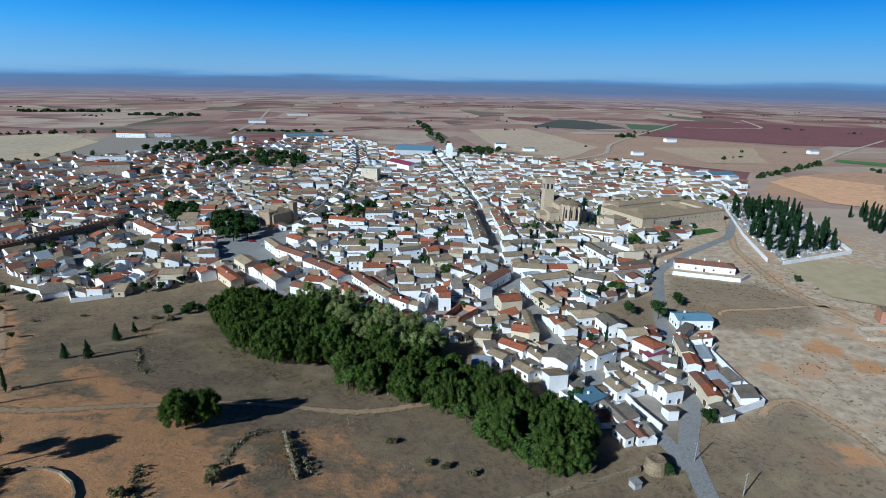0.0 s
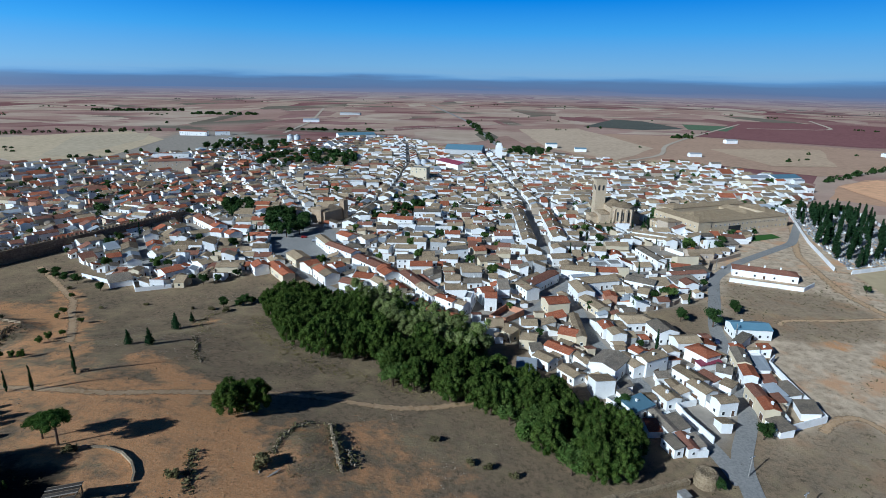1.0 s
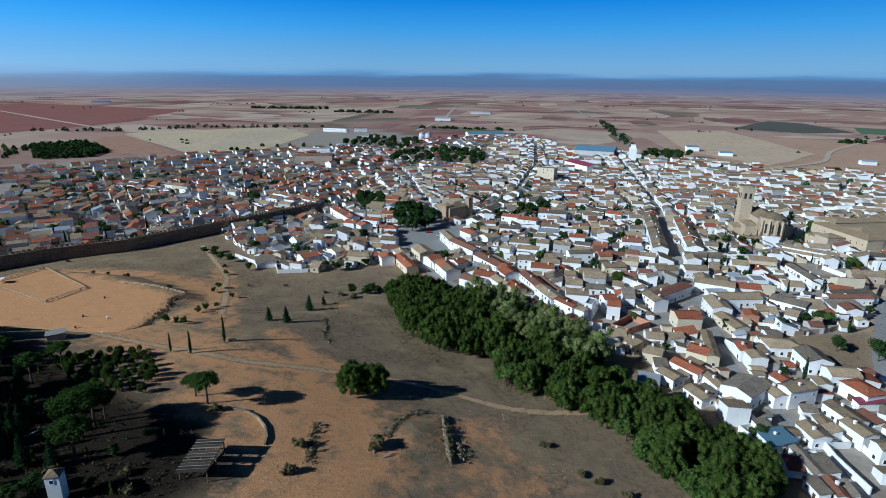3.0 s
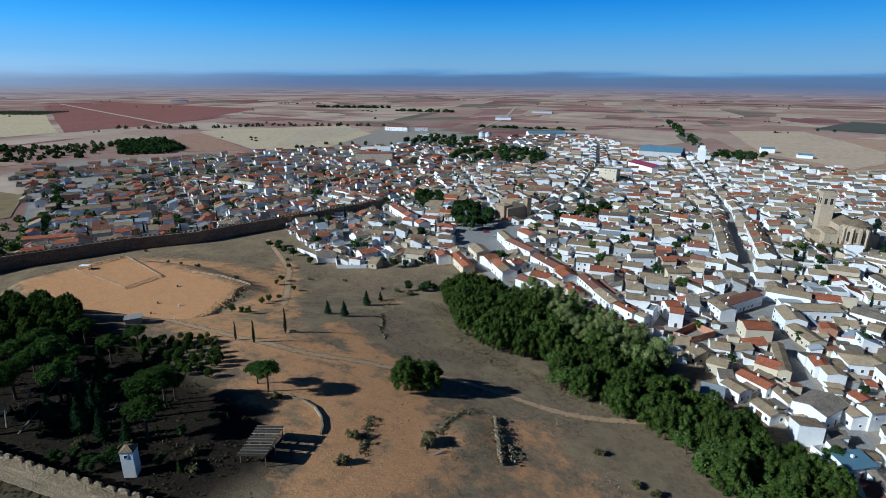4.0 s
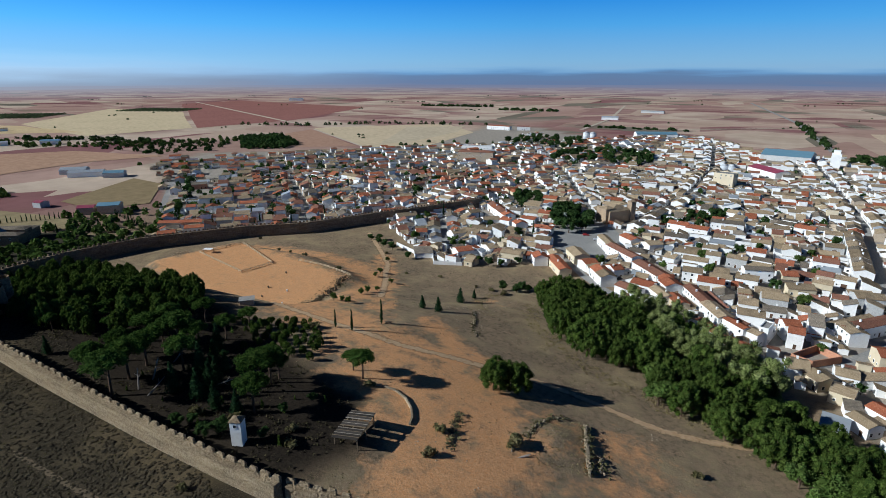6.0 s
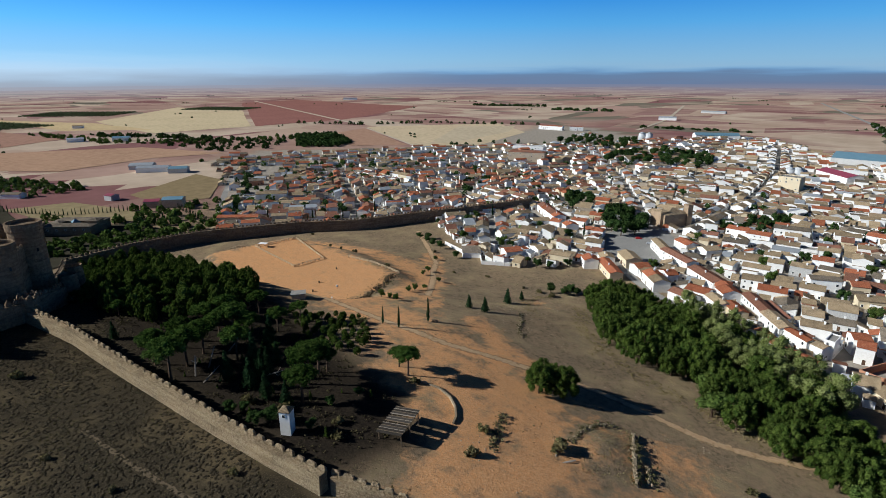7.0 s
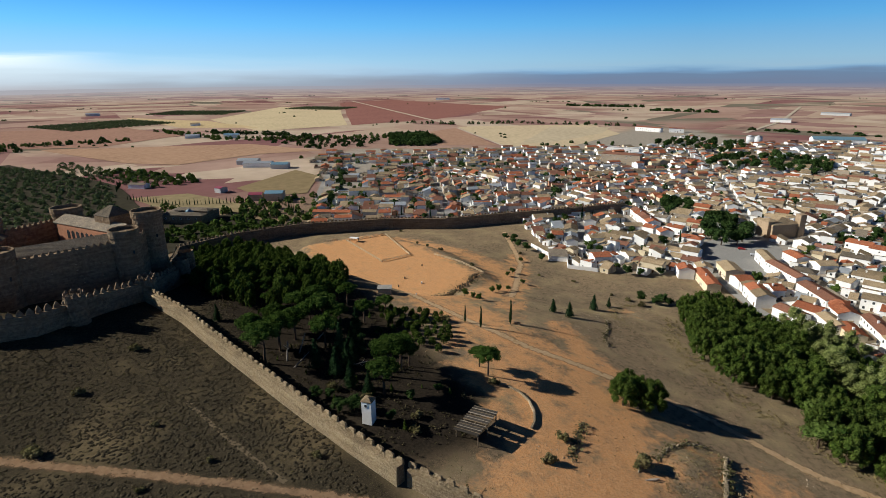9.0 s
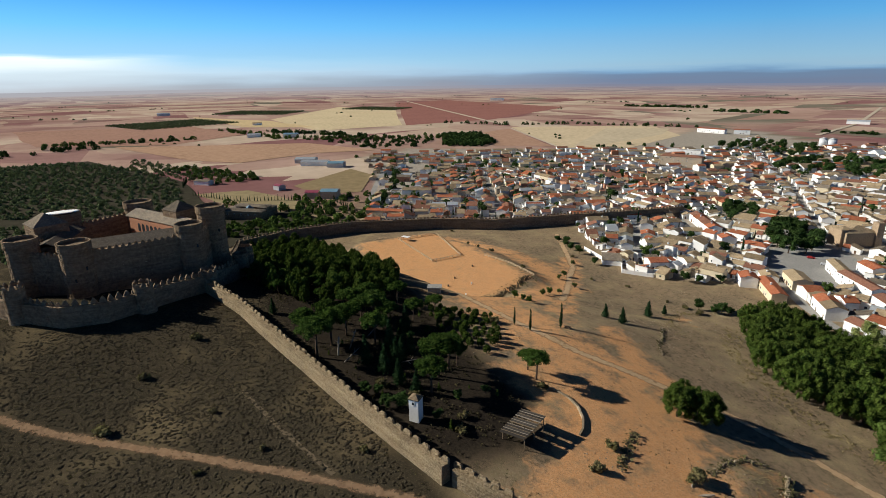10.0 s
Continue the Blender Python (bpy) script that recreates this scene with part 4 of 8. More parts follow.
# ---- town walls and castle ----
def wall_run(name, pts, high, thick, mat, label, merlon=(1.1, 0.9, 1.0), step=2.0, sink=2.0, follow=True):
    """A battlemented wall along plan points that follows the ground: body and merlons."""
    ob = base(name, Matrix.Translation((*pts[0], ground_z(*pts[0]))), label, "wall")
    inv = ob.matrix_basis.inverted()
    line = [Vector((*p, 0)) for p in pts]
    dense = []
    for a, b in zip(line[:-1], line[1:]):
        k = max(1, int((b - a).length / step))
        dense += [a.lerp(b, i / k) for i in range(k)]
    dense.append(line[-1])
    zs = [ground_z(p.x, p.y) for p in dense]
    top = [sum(zs[max(0, i - 4):i + 5]) / len(zs[max(0, i - 4):i + 5]) + high for i in range(len(zs))]
    vs, fs = [], []
    for i, p in enumerate(dense):
        d = (dense[min(i + 1, len(dense) - 1)] - dense[max(i - 1, 0)]).normalized()
        s = Vector((-d.y, d.x, 0)) * thick / 2
        rag = noise.noise((p.x * 0.3, p.y * 0.3, 3)) * 0.25
        for q, z in ((p - s * 1.25, zs[i] - sink), (p - s, top[i] + rag), (p + s, top[i] + rag), (p + s * 1.25, zs[i] - sink)):
            vs.append(inv @ Vector((q.x, q.y, z)))
    for i in range(len(dense) - 1):
        a = i * 4
        fs += [(a + k, a + k + 1, a + k + 5, a + k + 4) for k in range(3)]
    fs += [(0, 1, 2, 3)[::-1], tuple(len(vs) - 4 + k for k in range(4))]
    child("wall_body", mesh_of("wall_body", vs, fs, [mat]), ob)
    mw, mg, mh = merlon
    tooth = Soup()
    tip, low = (0.08, 0.35) if mh > 1.5 else (0.32, 0.8)
    tooth.box(-mw / 2, -0.3, -0.4, mw / 2, 0.3, mh * low)
    tooth.add([(-mw / 2, -0.3, mh * low), (mw / 2, -0.3, mh * low), (mw / 2, 0.3, mh * low), (-mw / 2, 0.3, mh * low), (-mw * tip, -0.18, mh), (mw * tip, -0.18, mh), (mw * tip, 0.18, mh), (-mw * tip, 0.18, mh)],
              [(4, 5, 6, 7), (0, 1, 5, 4), (1, 2, 6, 5), (2, 3, 7, 6), (3, 0, 4, 7)])
    me = tooth.mesh("merlon", mat)
    run, nxt = 0.0, 0.5
    for i in range(len(dense) - 1):
        seg = dense[i + 1] - dense[i]
        while nxt <= run + seg.length:
            u = (nxt - run) / seg.length
            p = dense[i].lerp(dense[i + 1], u)
            s = Vector((-seg.y, seg.x, 0)).normalized() * (thick / 2 - 0.32)
            z = top[i] * (1 - u) + top[i + 1] * u
            m = inv @ Matrix.Translation((p.x + s.x, p.y + s.y, z)) @ Matrix.Rotation(math.atan2(seg.y, seg.x), 4, "Z")
            m = m @ Matrix.Diagonal((trng.uniform(0.85, 1.1), 1, trng.uniform(0.75, 1.15), 1))
            child("merlon", me, ob, m)
            nxt += mw + mg
        run += seg.length
    return ob


wall_run("town_wall", [(-216, 37.5), (-186, 42.9), (-173.5, 43.9), (-159, 45.5), (-139, 47.6), (-124, 49), (-111, 50.4), (-95, 52.4), (-79.6, 55)], 4.4, 2.2, M["rubble"], "golden rubble battlemented wall running down from the castle", (2.1, 1.0, 1.1))
wall_run("town_wall", [(-78.6, 56.6), (-62, 62.4), (-45, 67)], 4.6, 1.8, M["rubble"], "golden rubble battlemented wall below the pine shelter", (2.1, 1.0, 1.1))
wall_run("town_wall", [(-290, 62), (-345, 82), (-352, 120), (-346, 160), (-318, 214), (-290, 246), (-272, 290), (-253, 332), (-232, 385)], 7.6, 2.0,
         M["stone_dark"], "long shaded battlemented town wall behind the riding ground", (1.3, 1.3, 1.1))

CZ = 28.0
castle = base("castle", Matrix.Translation((-262, 12, CZ)), "great stone castle with round towers and tiled roofs on the hill", "castle")
CIN = castle.matrix_basis.inverted()


def castle_tower(x, y, r, top, crown=True, part="tower"):
    m = CIN @ Matrix.Translation((x, y, 0))
    s = Soup()
    prof = [(r * 1.12, CZ - 6), (r * 1.06, CZ + 1), (r, CZ + 4), (r, top - 3.2)]
    if crown:
        prof += [(r + 0.1, top - 3.1), (r + 0.35, top - 2.6), (r + 0.35, top), (r - 0.25, top), (r - 0.25, top - 1.3), (0.02, top - 1.3)]
    else:
        prof += [(r, top), (0.02, top)]
    s.lathe(prof, 28, m, cap=False)
    tower = child(part, s.mesh(part, M["stone_dark"]), castle)
    if crown:
        corbel = Soup().box(-0.22, 0, -0.7, 0.22, 0.45, 0.0).mesh("corbel", M["stone_dark"])
        for i in range(22):
            child("corbel", corbel, tower, m @ Matrix.Rotation(i * 2 * math.pi / 22, 4, "Z") @ Matrix.Translation((0, r - 0.1, top - 2.5)))
    return tower


def castle_wall(a, b, top, thick=2.6, merlons=True, mat="stone_dark"):
    a, b = Vector((*a, 0)), Vector((*b, 0))
    d = b - a
    m = CIN @ Matrix.Translation(a) @ Matrix.Rotation(math.atan2(d.y, d.x), 4, "Z")
    part = child("curtain_wall", Soup().box(0, -thick / 2, CZ - 6, d.length, thick / 2, top, m).mesh("curtain_wall", M[mat]), castle)
    if merlons:
        k = int(d.length / 2.2)
        tooth = Soup().box(-0.6, -0.25, -0.1, 0.6, 0.25, 0.7).add([(-0.6, -0.25, 0.7), (0.6, -0.25, 0.7), (0.6, 0.25, 0.7), (-0.6, 0.25, 0.7), (0, 0, 1.25)], [(0, 1, 4), (1, 2, 4), (2, 3, 4), (3, 0, 4)]).mesh("merlon", M[mat])
        for i in range(k):
            child("merlon", tooth, part, m @ Matrix.Translation(((i + 0.5) * d.length / k, -thick / 2 + 0.3, top)))
    return part


def castle_roof(x, y, ang, w, d, z, pitch=0.38, kind="gable"):
    _, rm = gable_meshes(w, d, 0, pitch, M["stone_dark"], M["tile_grey"], kind, 0.2)
    return child("roof", rm, castle, CIN @ Matrix.Translation((x, y, z)) @ Matrix.Rotation(ang, 4, "Z"))


for x, y, r, top in ((-231, -2, 5.2, 50.0), (-233, 37, 5.0, 50.3), (-249, 49, 5.6, 53.0), (-248, -18, 5.3, 50.0), (-294, 26, 6.0, 50.0), (-286, -4, 6.5, 50.5)):
    castle_tower(x, y, r, top)
cap_at = CIN @ Matrix.Translation((-286, -4, 50.4)) @ Matrix.Rotation(-0.1, 4, "Y")
child("roof_cap", Soup().lathe([(6.3, 0), (6.3, 0.3), (6.0, 0.4), (0.1, 0.45)], 24, cap_at).mesh("roof_cap", M["white"]), castle, None, "pale flat cover on a tower")
castle_wall((-231, 3), (-233, 32), 45.6)
castle_wall((-244, -15), (-234, -5), 44.5)
castle_wall((-236, 41), (-246, 46), 45)
castle_wall((-253, 46), (-290, 30), 45)
castle_wall((-284, 2), (-293, 20), 45)
castle_wall((-252, -16), (-280, -6), 45)
castle_roof(-238.0, 17.5, math.pi / 2 - 0.04, 34, 10.5, 45.7, 0.42)
castle_roof(-268, 33, math.atan2(-16, -37), 42, 11, 45.6, 0.42)
castle_roof(-262, -6, math.atan2(10, -28), 30, 9, 44.8)
for x, y, w, d, top, mat in ((-240.2, 17.5, 4.0, 30, 44.4, "brick"), ):
    child("court_wall", Soup().box(-w / 2, -d / 2, CZ - 2, w / 2, d / 2, top, CIN @ Matrix.Translation((x, y, 0))).mesh("court_wall", M[mat]), castle)


def block(x, y, ang, w, d, top, z0, mat):
    return Soup().box(-w / 2, -d / 2, z0, w / 2, d / 2, top, CIN @ Matrix.Translation((x, y, 0)) @ Matrix.Rotation(ang, 4, "Z")).mesh("wing", M[mat])


child("wing", block(-267, 32.2, math.atan2(-16, -37), 38, 9, 45.0, CZ - 2, "brick"), castle)
child("wing", block(-262, -6, math.atan2(10, -28), 27, 8, 44.8, CZ - 2, "stone_dark"), castle)
child("keep", block(-262, 39, 0.4, 10, 10, 50.5, CZ - 2, "stone_dark"), castle)
castle_roof(-262, 39, 0.4, 10, 10, 50.5, 0.6, "hip")
child("keep", block(-270, -10, 0.3, 12, 12, 50.0, CZ - 2, "stone_dark"), castle)
castle_roof(-270, -10, 0.3, 12, 12, 50.0, 0.6, "hip")
wall_run("castle_outer_wall", [(-262, -40), (-240, -36), (-224, -26), (-213, -19), (-202, -9), (-199.5, 3), (-204, 15), (-210, 26), (-216, 38), (-230, 50), (-250, 62)], 6.9, 1.6, M["stone_dark"],
         "low battlemented outer wall round the castle", (1.9, 0.7, 2.0))
for x, y, up in ((-215, -20.5, 12.0), (-203, 15, 9.6), (-216, 39, 8.5), (-240, 57, 9.0), (-250, 62, 8.0)):
    turret = castle_tower(x, y, 3.1, ground_z(x, y) + up, False, "turret")
    tooth = Soup().box(-0.75, -0.3, -0.1, 0.75, 0.3, 0.8).add([(-0.75, -0.3, 0.8), (0.75, -0.3, 0.8), (0.75, 0.3, 0.8), (-0.75, 0.3, 0.8), (0, 0, 1.7)], [(0, 1, 4), (1, 2, 4), (2, 3, 4), (3, 0, 4)]).mesh("merlon", M["stone_dark"])
    for k in range(8):
        child("merlon", tooth, turret, CIN @ Matrix.Translation((x, y, ground_z(x, y) + up)) @ Matrix.Rotation(k * math.pi / 4, 4, "Z") @ Matrix.Translation((0, 2.75, 0)))
for y, z, w, h in ((19, 38.2, 1.8, 2.0), (11.5, 38.6, 1.0, 1.0), (7.5, 34.6, 0.8, 0.8), (20.5, 33.0, 1.4, 1.2), (27, 33.0, 1.2, 0.9), (28.5, 38, 0.7, 0.7)):
    x = -231.15 - (y - 3) * 0.069 + 1.3
    child("window", Soup().box(x - 0.6, y - w / 2, z, x + 0.03, y + w / 2, z + h, CIN).mesh("window", M["glass"]), castle)
    child("window_surround", Soup().box(x - 0.3, y - w / 2 - 0.25, z + h, x + 0.12, y + w / 2 + 0.25, z + h + 0.25, CIN).box(x - 0.3, y - w / 2 - 0.25, z - 0.25, x + 0.12, y + w / 2 + 0.25, z, CIN).mesh("window_surround", M["stone"]), castle)
for x, y, z in ((-225.9, 0.5, 40), (-225.9, -3.5, 36), (-243.2, -19.5, 40), (-228.2, 38.5, 41), (-243.6, 50.5, 42)):
    child("slit", Soup().box(x - 0.8, y - 0.3, z, x + 0.12, y + 0.3, z + 1.3, CIN).mesh("slit", M["glass"]), castle)
q = CIN @ Matrix.Translation((-267, 32.2, 0)) @ Matrix.Rotation(math.atan2(-16, -37), 4, "Z")
# dark slabs on the wall, coloured as the shade inside open arches
for i in range(9):
    u = -14 + i * 3.2
    child("arch", Soup().box(u - 1.0, 4.3, 39.5, u + 1.0, 4.56, 42.5, q).add([q @ Vector((u + math.cos(t) * 1.0, yy, 42.5 + math.sin(t) * 0.9)) for yy in (4.3, 4.56) for t in (k * math.pi / 6 for k in range(7))], [tuple(range(7, 14)), tuple(reversed(range(7)))]).mesh("arch", M["glass"]), castle)
child("court_floor", Soup().box(-285, -6, 30.0, -240, 34, 30.3, CIN).mesh("court_floor", M["paving"]), castle)
# ---- roads, paths and plaza ----
for i, (wide, pts) in enumerate(STREETS[:3]):
    ribbon("road", pts, wide - 0.6, M["asphalt"], 0.12 + 0.012 * i, "worn grey asphalt street between the houses")
for i, (wide, pts) in enumerate(STREETS[3:]):
    ribbon("street", pts, wide - 0.4, M["paving"], 0.03 + 0.008 * i, "narrow pale concrete village street")
ribbon("path", [(-2, 162), (-18, 153), (-32, 149), (-46, 150), (-64, 148), (-80, 141), (-88, 138), (-97, 134), (-109, 128.5), (-125, 126.5), (-140, 126.5), (-158, 127), (-176, 128)], 4.4, M["track"], 0.10, "pale dust track across the hill", "path", 3, 0.4)
ribbon("path", [(-254.6, 271.6), (-222, 246), (-196, 224), (-188, 212), (-174, 196), (-163, 182), (-154, 170)], 4.6, M["track"], 0.10, "pale dust track towards the town", "path", 3, 0.4)
M["clay_track"] = feathered(surface("orange_clay_track", (0.22, 0.135, 0.078), (0.15, 0.096, 0.06), (0.25, 0.165, 0.10), 0.15, 0.8, 0.95, 0.05))
CLAY_PATH = [(-190, -46), (-160, -24), (-146, -13), (-123, 8), (-102, 27), (-88, 39), (-80, 46), (-60, 60), (-30, 68)]
ribbon("path", CLAY_PATH, 3.6, M["clay_track"], 0.10, "orange clay track below the wall", "path", 3, 0.5)
M["dull_path"] = feathered(surface("trodden_earth", (0.15, 0.115, 0.075), (0.11, 0.085, 0.055), None, 0.2, 1.5, 0.95, 0.05))
ribbon("footpath", [(-139, 29), (-116, 32), (-95, 36)], 2.0, M["dull_path"], 0.05, "faint trodden footpath through dry scrub", "path", 3, 0.6)
ribbon("path", [(215, 205), (201, 227), (192, 260), (188, 292), (199, 359), (227, 423), (240, 452)], 6, M["track"], 0.08, "dusty white track beside the graveyard", "path", 4, 0.4)
ribbon("path", [(108, 160), (112, 165), (120, 170), (126, 171), (129, 160), (133, 150), (133, 137), (128, 118)], 4.0, M["track"], 0.08, "dusty track round the dry field", "path", 3, 0.4)
ribbon("path", [(134, 244), (137, 250), (165, 253), (191, 259), (205, 252)], 3.6, M["track"], 0.08, "trodden track across the waste ground", "path", 3, 0.4)
plaza_me = mesh_of("plaza", [(x, y, 0.17) for x, y in PLAZA], [tuple(range(len(PLAZA)))], [M["asphalt"]])
tagged(new("plaza", plaza_me), "open paved village square of pale concrete", "square", kind="structure")

# ---- fields that stand out in the plain ----
LAID = []


def field(name, label, c, poly):
    """A single field, laid as a thin sheet with an uneven border."""
    i = len(LAID)
    LAID.append(name)
    # soil and crop colours lifted to carry some of the plain's haze
    if "scrub" not in name and "grass" not in name:
        c = (c[0] * 1.36 + 0.015, c[1] * 1.34 + 0.015, c[2] * 1.32 + 0.015)
    m = surface(name, c, tuple(v * 0.82 for v in c), tuple(min(1, v * 1.12) for v in c), 0.012, 0.12, 0.95, 0.03, 0.2)
    pts = []
    for (ax, ay), (bx, by) in zip(poly, poly[1:] + poly[:1]):
        for k in range(6):
            u = k / 6
            wob = 0.02 * math.hypot(bx - ax, by - ay) * noise.noise((ax * 0.01 + u * 3, ay * 0.01, i))
            pts.append((ax + (bx - ax) * u + wob, ay + (by - ay) * u - wob, 0.25 + i * 0.02))
    tagged(new(name, mesh_of(name, pts, [tuple(range(len(pts)))], [m])), label, "field", kind="structure")


field("tan_field", "wide tan fallow field behind the village", (0.3, 0.2, 0.135), [(150, 790), (300, 790), (400, 710), (560, 800), (700, 1000), (430, 1220), (250, 1240), (60, 1000)])
field("orange_field", "bare orange earth beyond the graveyard", (0.35, 0.215, 0.13), [(330, 560), (400, 500), (520, 480), (680, 640), (560, 740), (440, 690), (380, 640)])
field("pale_field", "harvested pale straw field", (0.38, 0.304, 0.198), [(-892, 797), (-732, 1050), (-571, 913), (-519, 701), (-586, 622)])
field("brown_field", "ploughed brown field", (0.251, 0.152, 0.103), [(-846, 683), (-874, 775), (-602, 624), (-674, 562)])
field("red_field", "ploughed dark red field", (0.182, 0.08, 0.065), [(-2076, 1201), (-2136, 1506), (-1349, 1448), (-1092, 908), (-1095, 661)])
field("straw_field", "golden straw field", (0.395, 0.319, 0.198), [(-1504, 483), (-1964, 891), (-1614, 932), (-1100, 650), (-1106, 447)])
field("straw_field", "golden straw strip", (0.38, 0.289, 0.16), [(-1767, 336), (-1443, 463), (-1184, 479), (-1302, 351)])
field("brown_field", "reddish brown ploughed field", (0.236, 0.137, 0.099), [(-1530, -79), (-1430, 256), (-1130, 308), (-1024, 153), (-1143, -34)])
field("brown_field", "bare brown field behind the village", (0.274, 0.171, 0.11), [(-1052, 73), (-900, 346), (-740, 396), (-770, 308), (-742, 190), (-811, 139)])
field("grass_field", "dry yellow grass field", (0.24, 0.18, 0.1), [(-541, 190), (-603, 283), (-550, 285), (-471, 231), (-486, 192)])
field("grass_field", "dry yellow grass field", (0.27, 0.215, 0.12), [(-559, 99), (-546, 146), (-451, 172), (-438, 152), (-500, 108)])
field("pale_field", "pale harvested field beyond the houses", (0.35, 0.289, 0.198), [(-748, 930), (-657, 1010), (-600, 900), (-570, 700), (-590, 656)])
field("red_field", "wide dark red ploughed field", (0.15, 0.068, 0.066), [(742, 1817), (1047, 1702), (1244, 1584), (850, 1071), (671, 1079), (416, 1237)])
field("green_field", "green irrigated strip", (0.076, 0.114, 0.065), [(512, 1605), (636, 1553), (548, 1386), (470, 1420)])
field("dark_field", "dark vineyard field", (0.065, 0.068, 0.057), [(221, 1448), (356, 1757), (430, 1700), (466, 1435), (349, 1372)])
field("green_field", "bright green crop strip", (0.068, 0.152, 0.038), [(616, 868), (665, 831), (636, 793), (592, 839)])
field("scrub_land", "dark dry scrub slope under olive trees", (0.05, 0.045, 0.032), [(-900, -140), (-890, 30), (-640, 104), (-470, 96), (-430, 150), (-385, 160), (-368, 100), (-352, 60), (-345, -150)])
field("orange_field", "bare orange earth field", (0.5, 0.29, 0.16), [(380, 640), (452, 691), (508, 627), (407, 495), (372, 520)])
field("stubble_field", "mown yellow stubble field beside the graveyard", (0.304, 0.243, 0.144), [(212, 322), (238, 335), (275, 317), (240, 250), (205, 270)])
field("tan_field", "pale tan fallow field", (0.357, 0.274, 0.19), [(55, 1303), (196, 1369), (270, 972), (173, 805), (85, 939)])
field("tan_field", "pale tan fallow field", (0.342, 0.251, 0.167), [(365, 988), (564, 1022), (470, 800), (380, 790)])
M["pale_track"] = surface("white_gravel_track", (0.52, 0.44, 0.34), (0.45, 0.37, 0.28), None, 0.02, 0.3, 0.95, 0.03)
for pts, wide in (([(170, 786), (276, 886), (276, 973), (381, 1166), (682, 1651)], 7), ([(422, 701), (514, 777), (677, 948), (958, 1219)], 6), ([(-2181, 1320), (-1073, 875), (-950, 830)], 10),
                  ([(-872, 779), (-586, 622)], 5), ([(-420, 1080), (-470, 1400), (-640, 2050)], 8), ([(640, 1500), (860, 1500), (1000, 1900)], 9), ([(-300, 1150), (60, 1500)], 7)):
    ribbon("track", pts, wide, M["pale_track"], 0.8, "pale gravel track between the fields", "track", 40)
ribbon("road", [(3, 960), (-74, 1511), (-294, 2530)], 9, M["asphalt"], 0.8, "straight country road lined with trees", "road", 40)

# ---- haze over the far plain, painted on a glowing translucent ring ----
def haze():
    m = bpy.data.materials.new("far_haze")
    m.use_nodes = True
    n, l = m.node_tree.nodes, m.node_tree.links
    n.remove(n["Principled BSDF"])
    em, clear, mixed = n.new("ShaderNodeEmission"), n.new("ShaderNodeBsdfTransparent"), n.new("ShaderNodeMixShader")
    geo, sep, att = n.new("ShaderNodeNewGeometry"), n.new("ShaderNodeSeparateXYZ"), n.new("ShaderNodeAttribute")
    att.attribute_name = "rise"
    l.new(geo.outputs["Position"], sep.inputs[0])

    def ramp(stops):
        r = n.new("ShaderNodeValToRGB")
        for i, (at, c) in enumerate(stops):
            e = r.color_ramp.elements[i] if i < 2 else r.color_ramp.elements.new(at)
            e.position, e.color = at, (*c, 1)
        l.new(att.outputs["Fac"], r.inputs[0])
        return r.outputs[0]

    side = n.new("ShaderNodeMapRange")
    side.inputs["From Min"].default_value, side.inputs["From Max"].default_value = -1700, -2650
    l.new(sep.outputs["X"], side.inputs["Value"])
    # haze colours, bluer to the east and paler towards the sun
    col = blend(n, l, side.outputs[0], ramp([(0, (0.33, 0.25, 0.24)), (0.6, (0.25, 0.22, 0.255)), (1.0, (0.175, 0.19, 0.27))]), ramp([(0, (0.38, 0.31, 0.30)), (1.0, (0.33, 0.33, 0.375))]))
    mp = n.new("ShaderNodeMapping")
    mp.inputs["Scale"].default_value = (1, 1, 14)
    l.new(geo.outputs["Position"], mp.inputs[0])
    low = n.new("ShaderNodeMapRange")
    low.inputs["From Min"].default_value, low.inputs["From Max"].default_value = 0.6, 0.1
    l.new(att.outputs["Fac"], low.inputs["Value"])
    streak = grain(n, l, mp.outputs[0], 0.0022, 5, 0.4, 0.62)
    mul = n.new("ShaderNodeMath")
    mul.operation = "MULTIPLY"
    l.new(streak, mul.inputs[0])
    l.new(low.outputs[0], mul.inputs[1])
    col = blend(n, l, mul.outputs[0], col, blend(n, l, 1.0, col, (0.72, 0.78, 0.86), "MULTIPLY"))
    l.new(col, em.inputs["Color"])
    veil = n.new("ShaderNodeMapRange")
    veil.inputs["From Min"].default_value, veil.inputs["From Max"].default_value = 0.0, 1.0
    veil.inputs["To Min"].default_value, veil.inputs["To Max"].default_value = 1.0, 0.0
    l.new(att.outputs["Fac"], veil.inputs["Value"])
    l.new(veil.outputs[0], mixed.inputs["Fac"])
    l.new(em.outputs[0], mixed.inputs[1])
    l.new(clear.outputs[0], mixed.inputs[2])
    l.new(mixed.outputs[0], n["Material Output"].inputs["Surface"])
    return m


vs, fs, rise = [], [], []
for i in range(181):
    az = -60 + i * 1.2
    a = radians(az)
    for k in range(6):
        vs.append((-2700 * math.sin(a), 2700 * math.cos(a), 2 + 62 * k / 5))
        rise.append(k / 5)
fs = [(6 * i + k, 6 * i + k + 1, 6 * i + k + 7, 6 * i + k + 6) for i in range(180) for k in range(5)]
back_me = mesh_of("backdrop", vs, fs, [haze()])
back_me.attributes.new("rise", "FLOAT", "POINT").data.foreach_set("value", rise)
tagged(new("backdrop", back_me), "glowing translucent ring painted as haze over the far plain", "backdrop", kind="structure")

# ---- large single buildings ----
def reserve(x, y, ang, w, d):
    claim(x, y, ang, w + 2, d + 2)


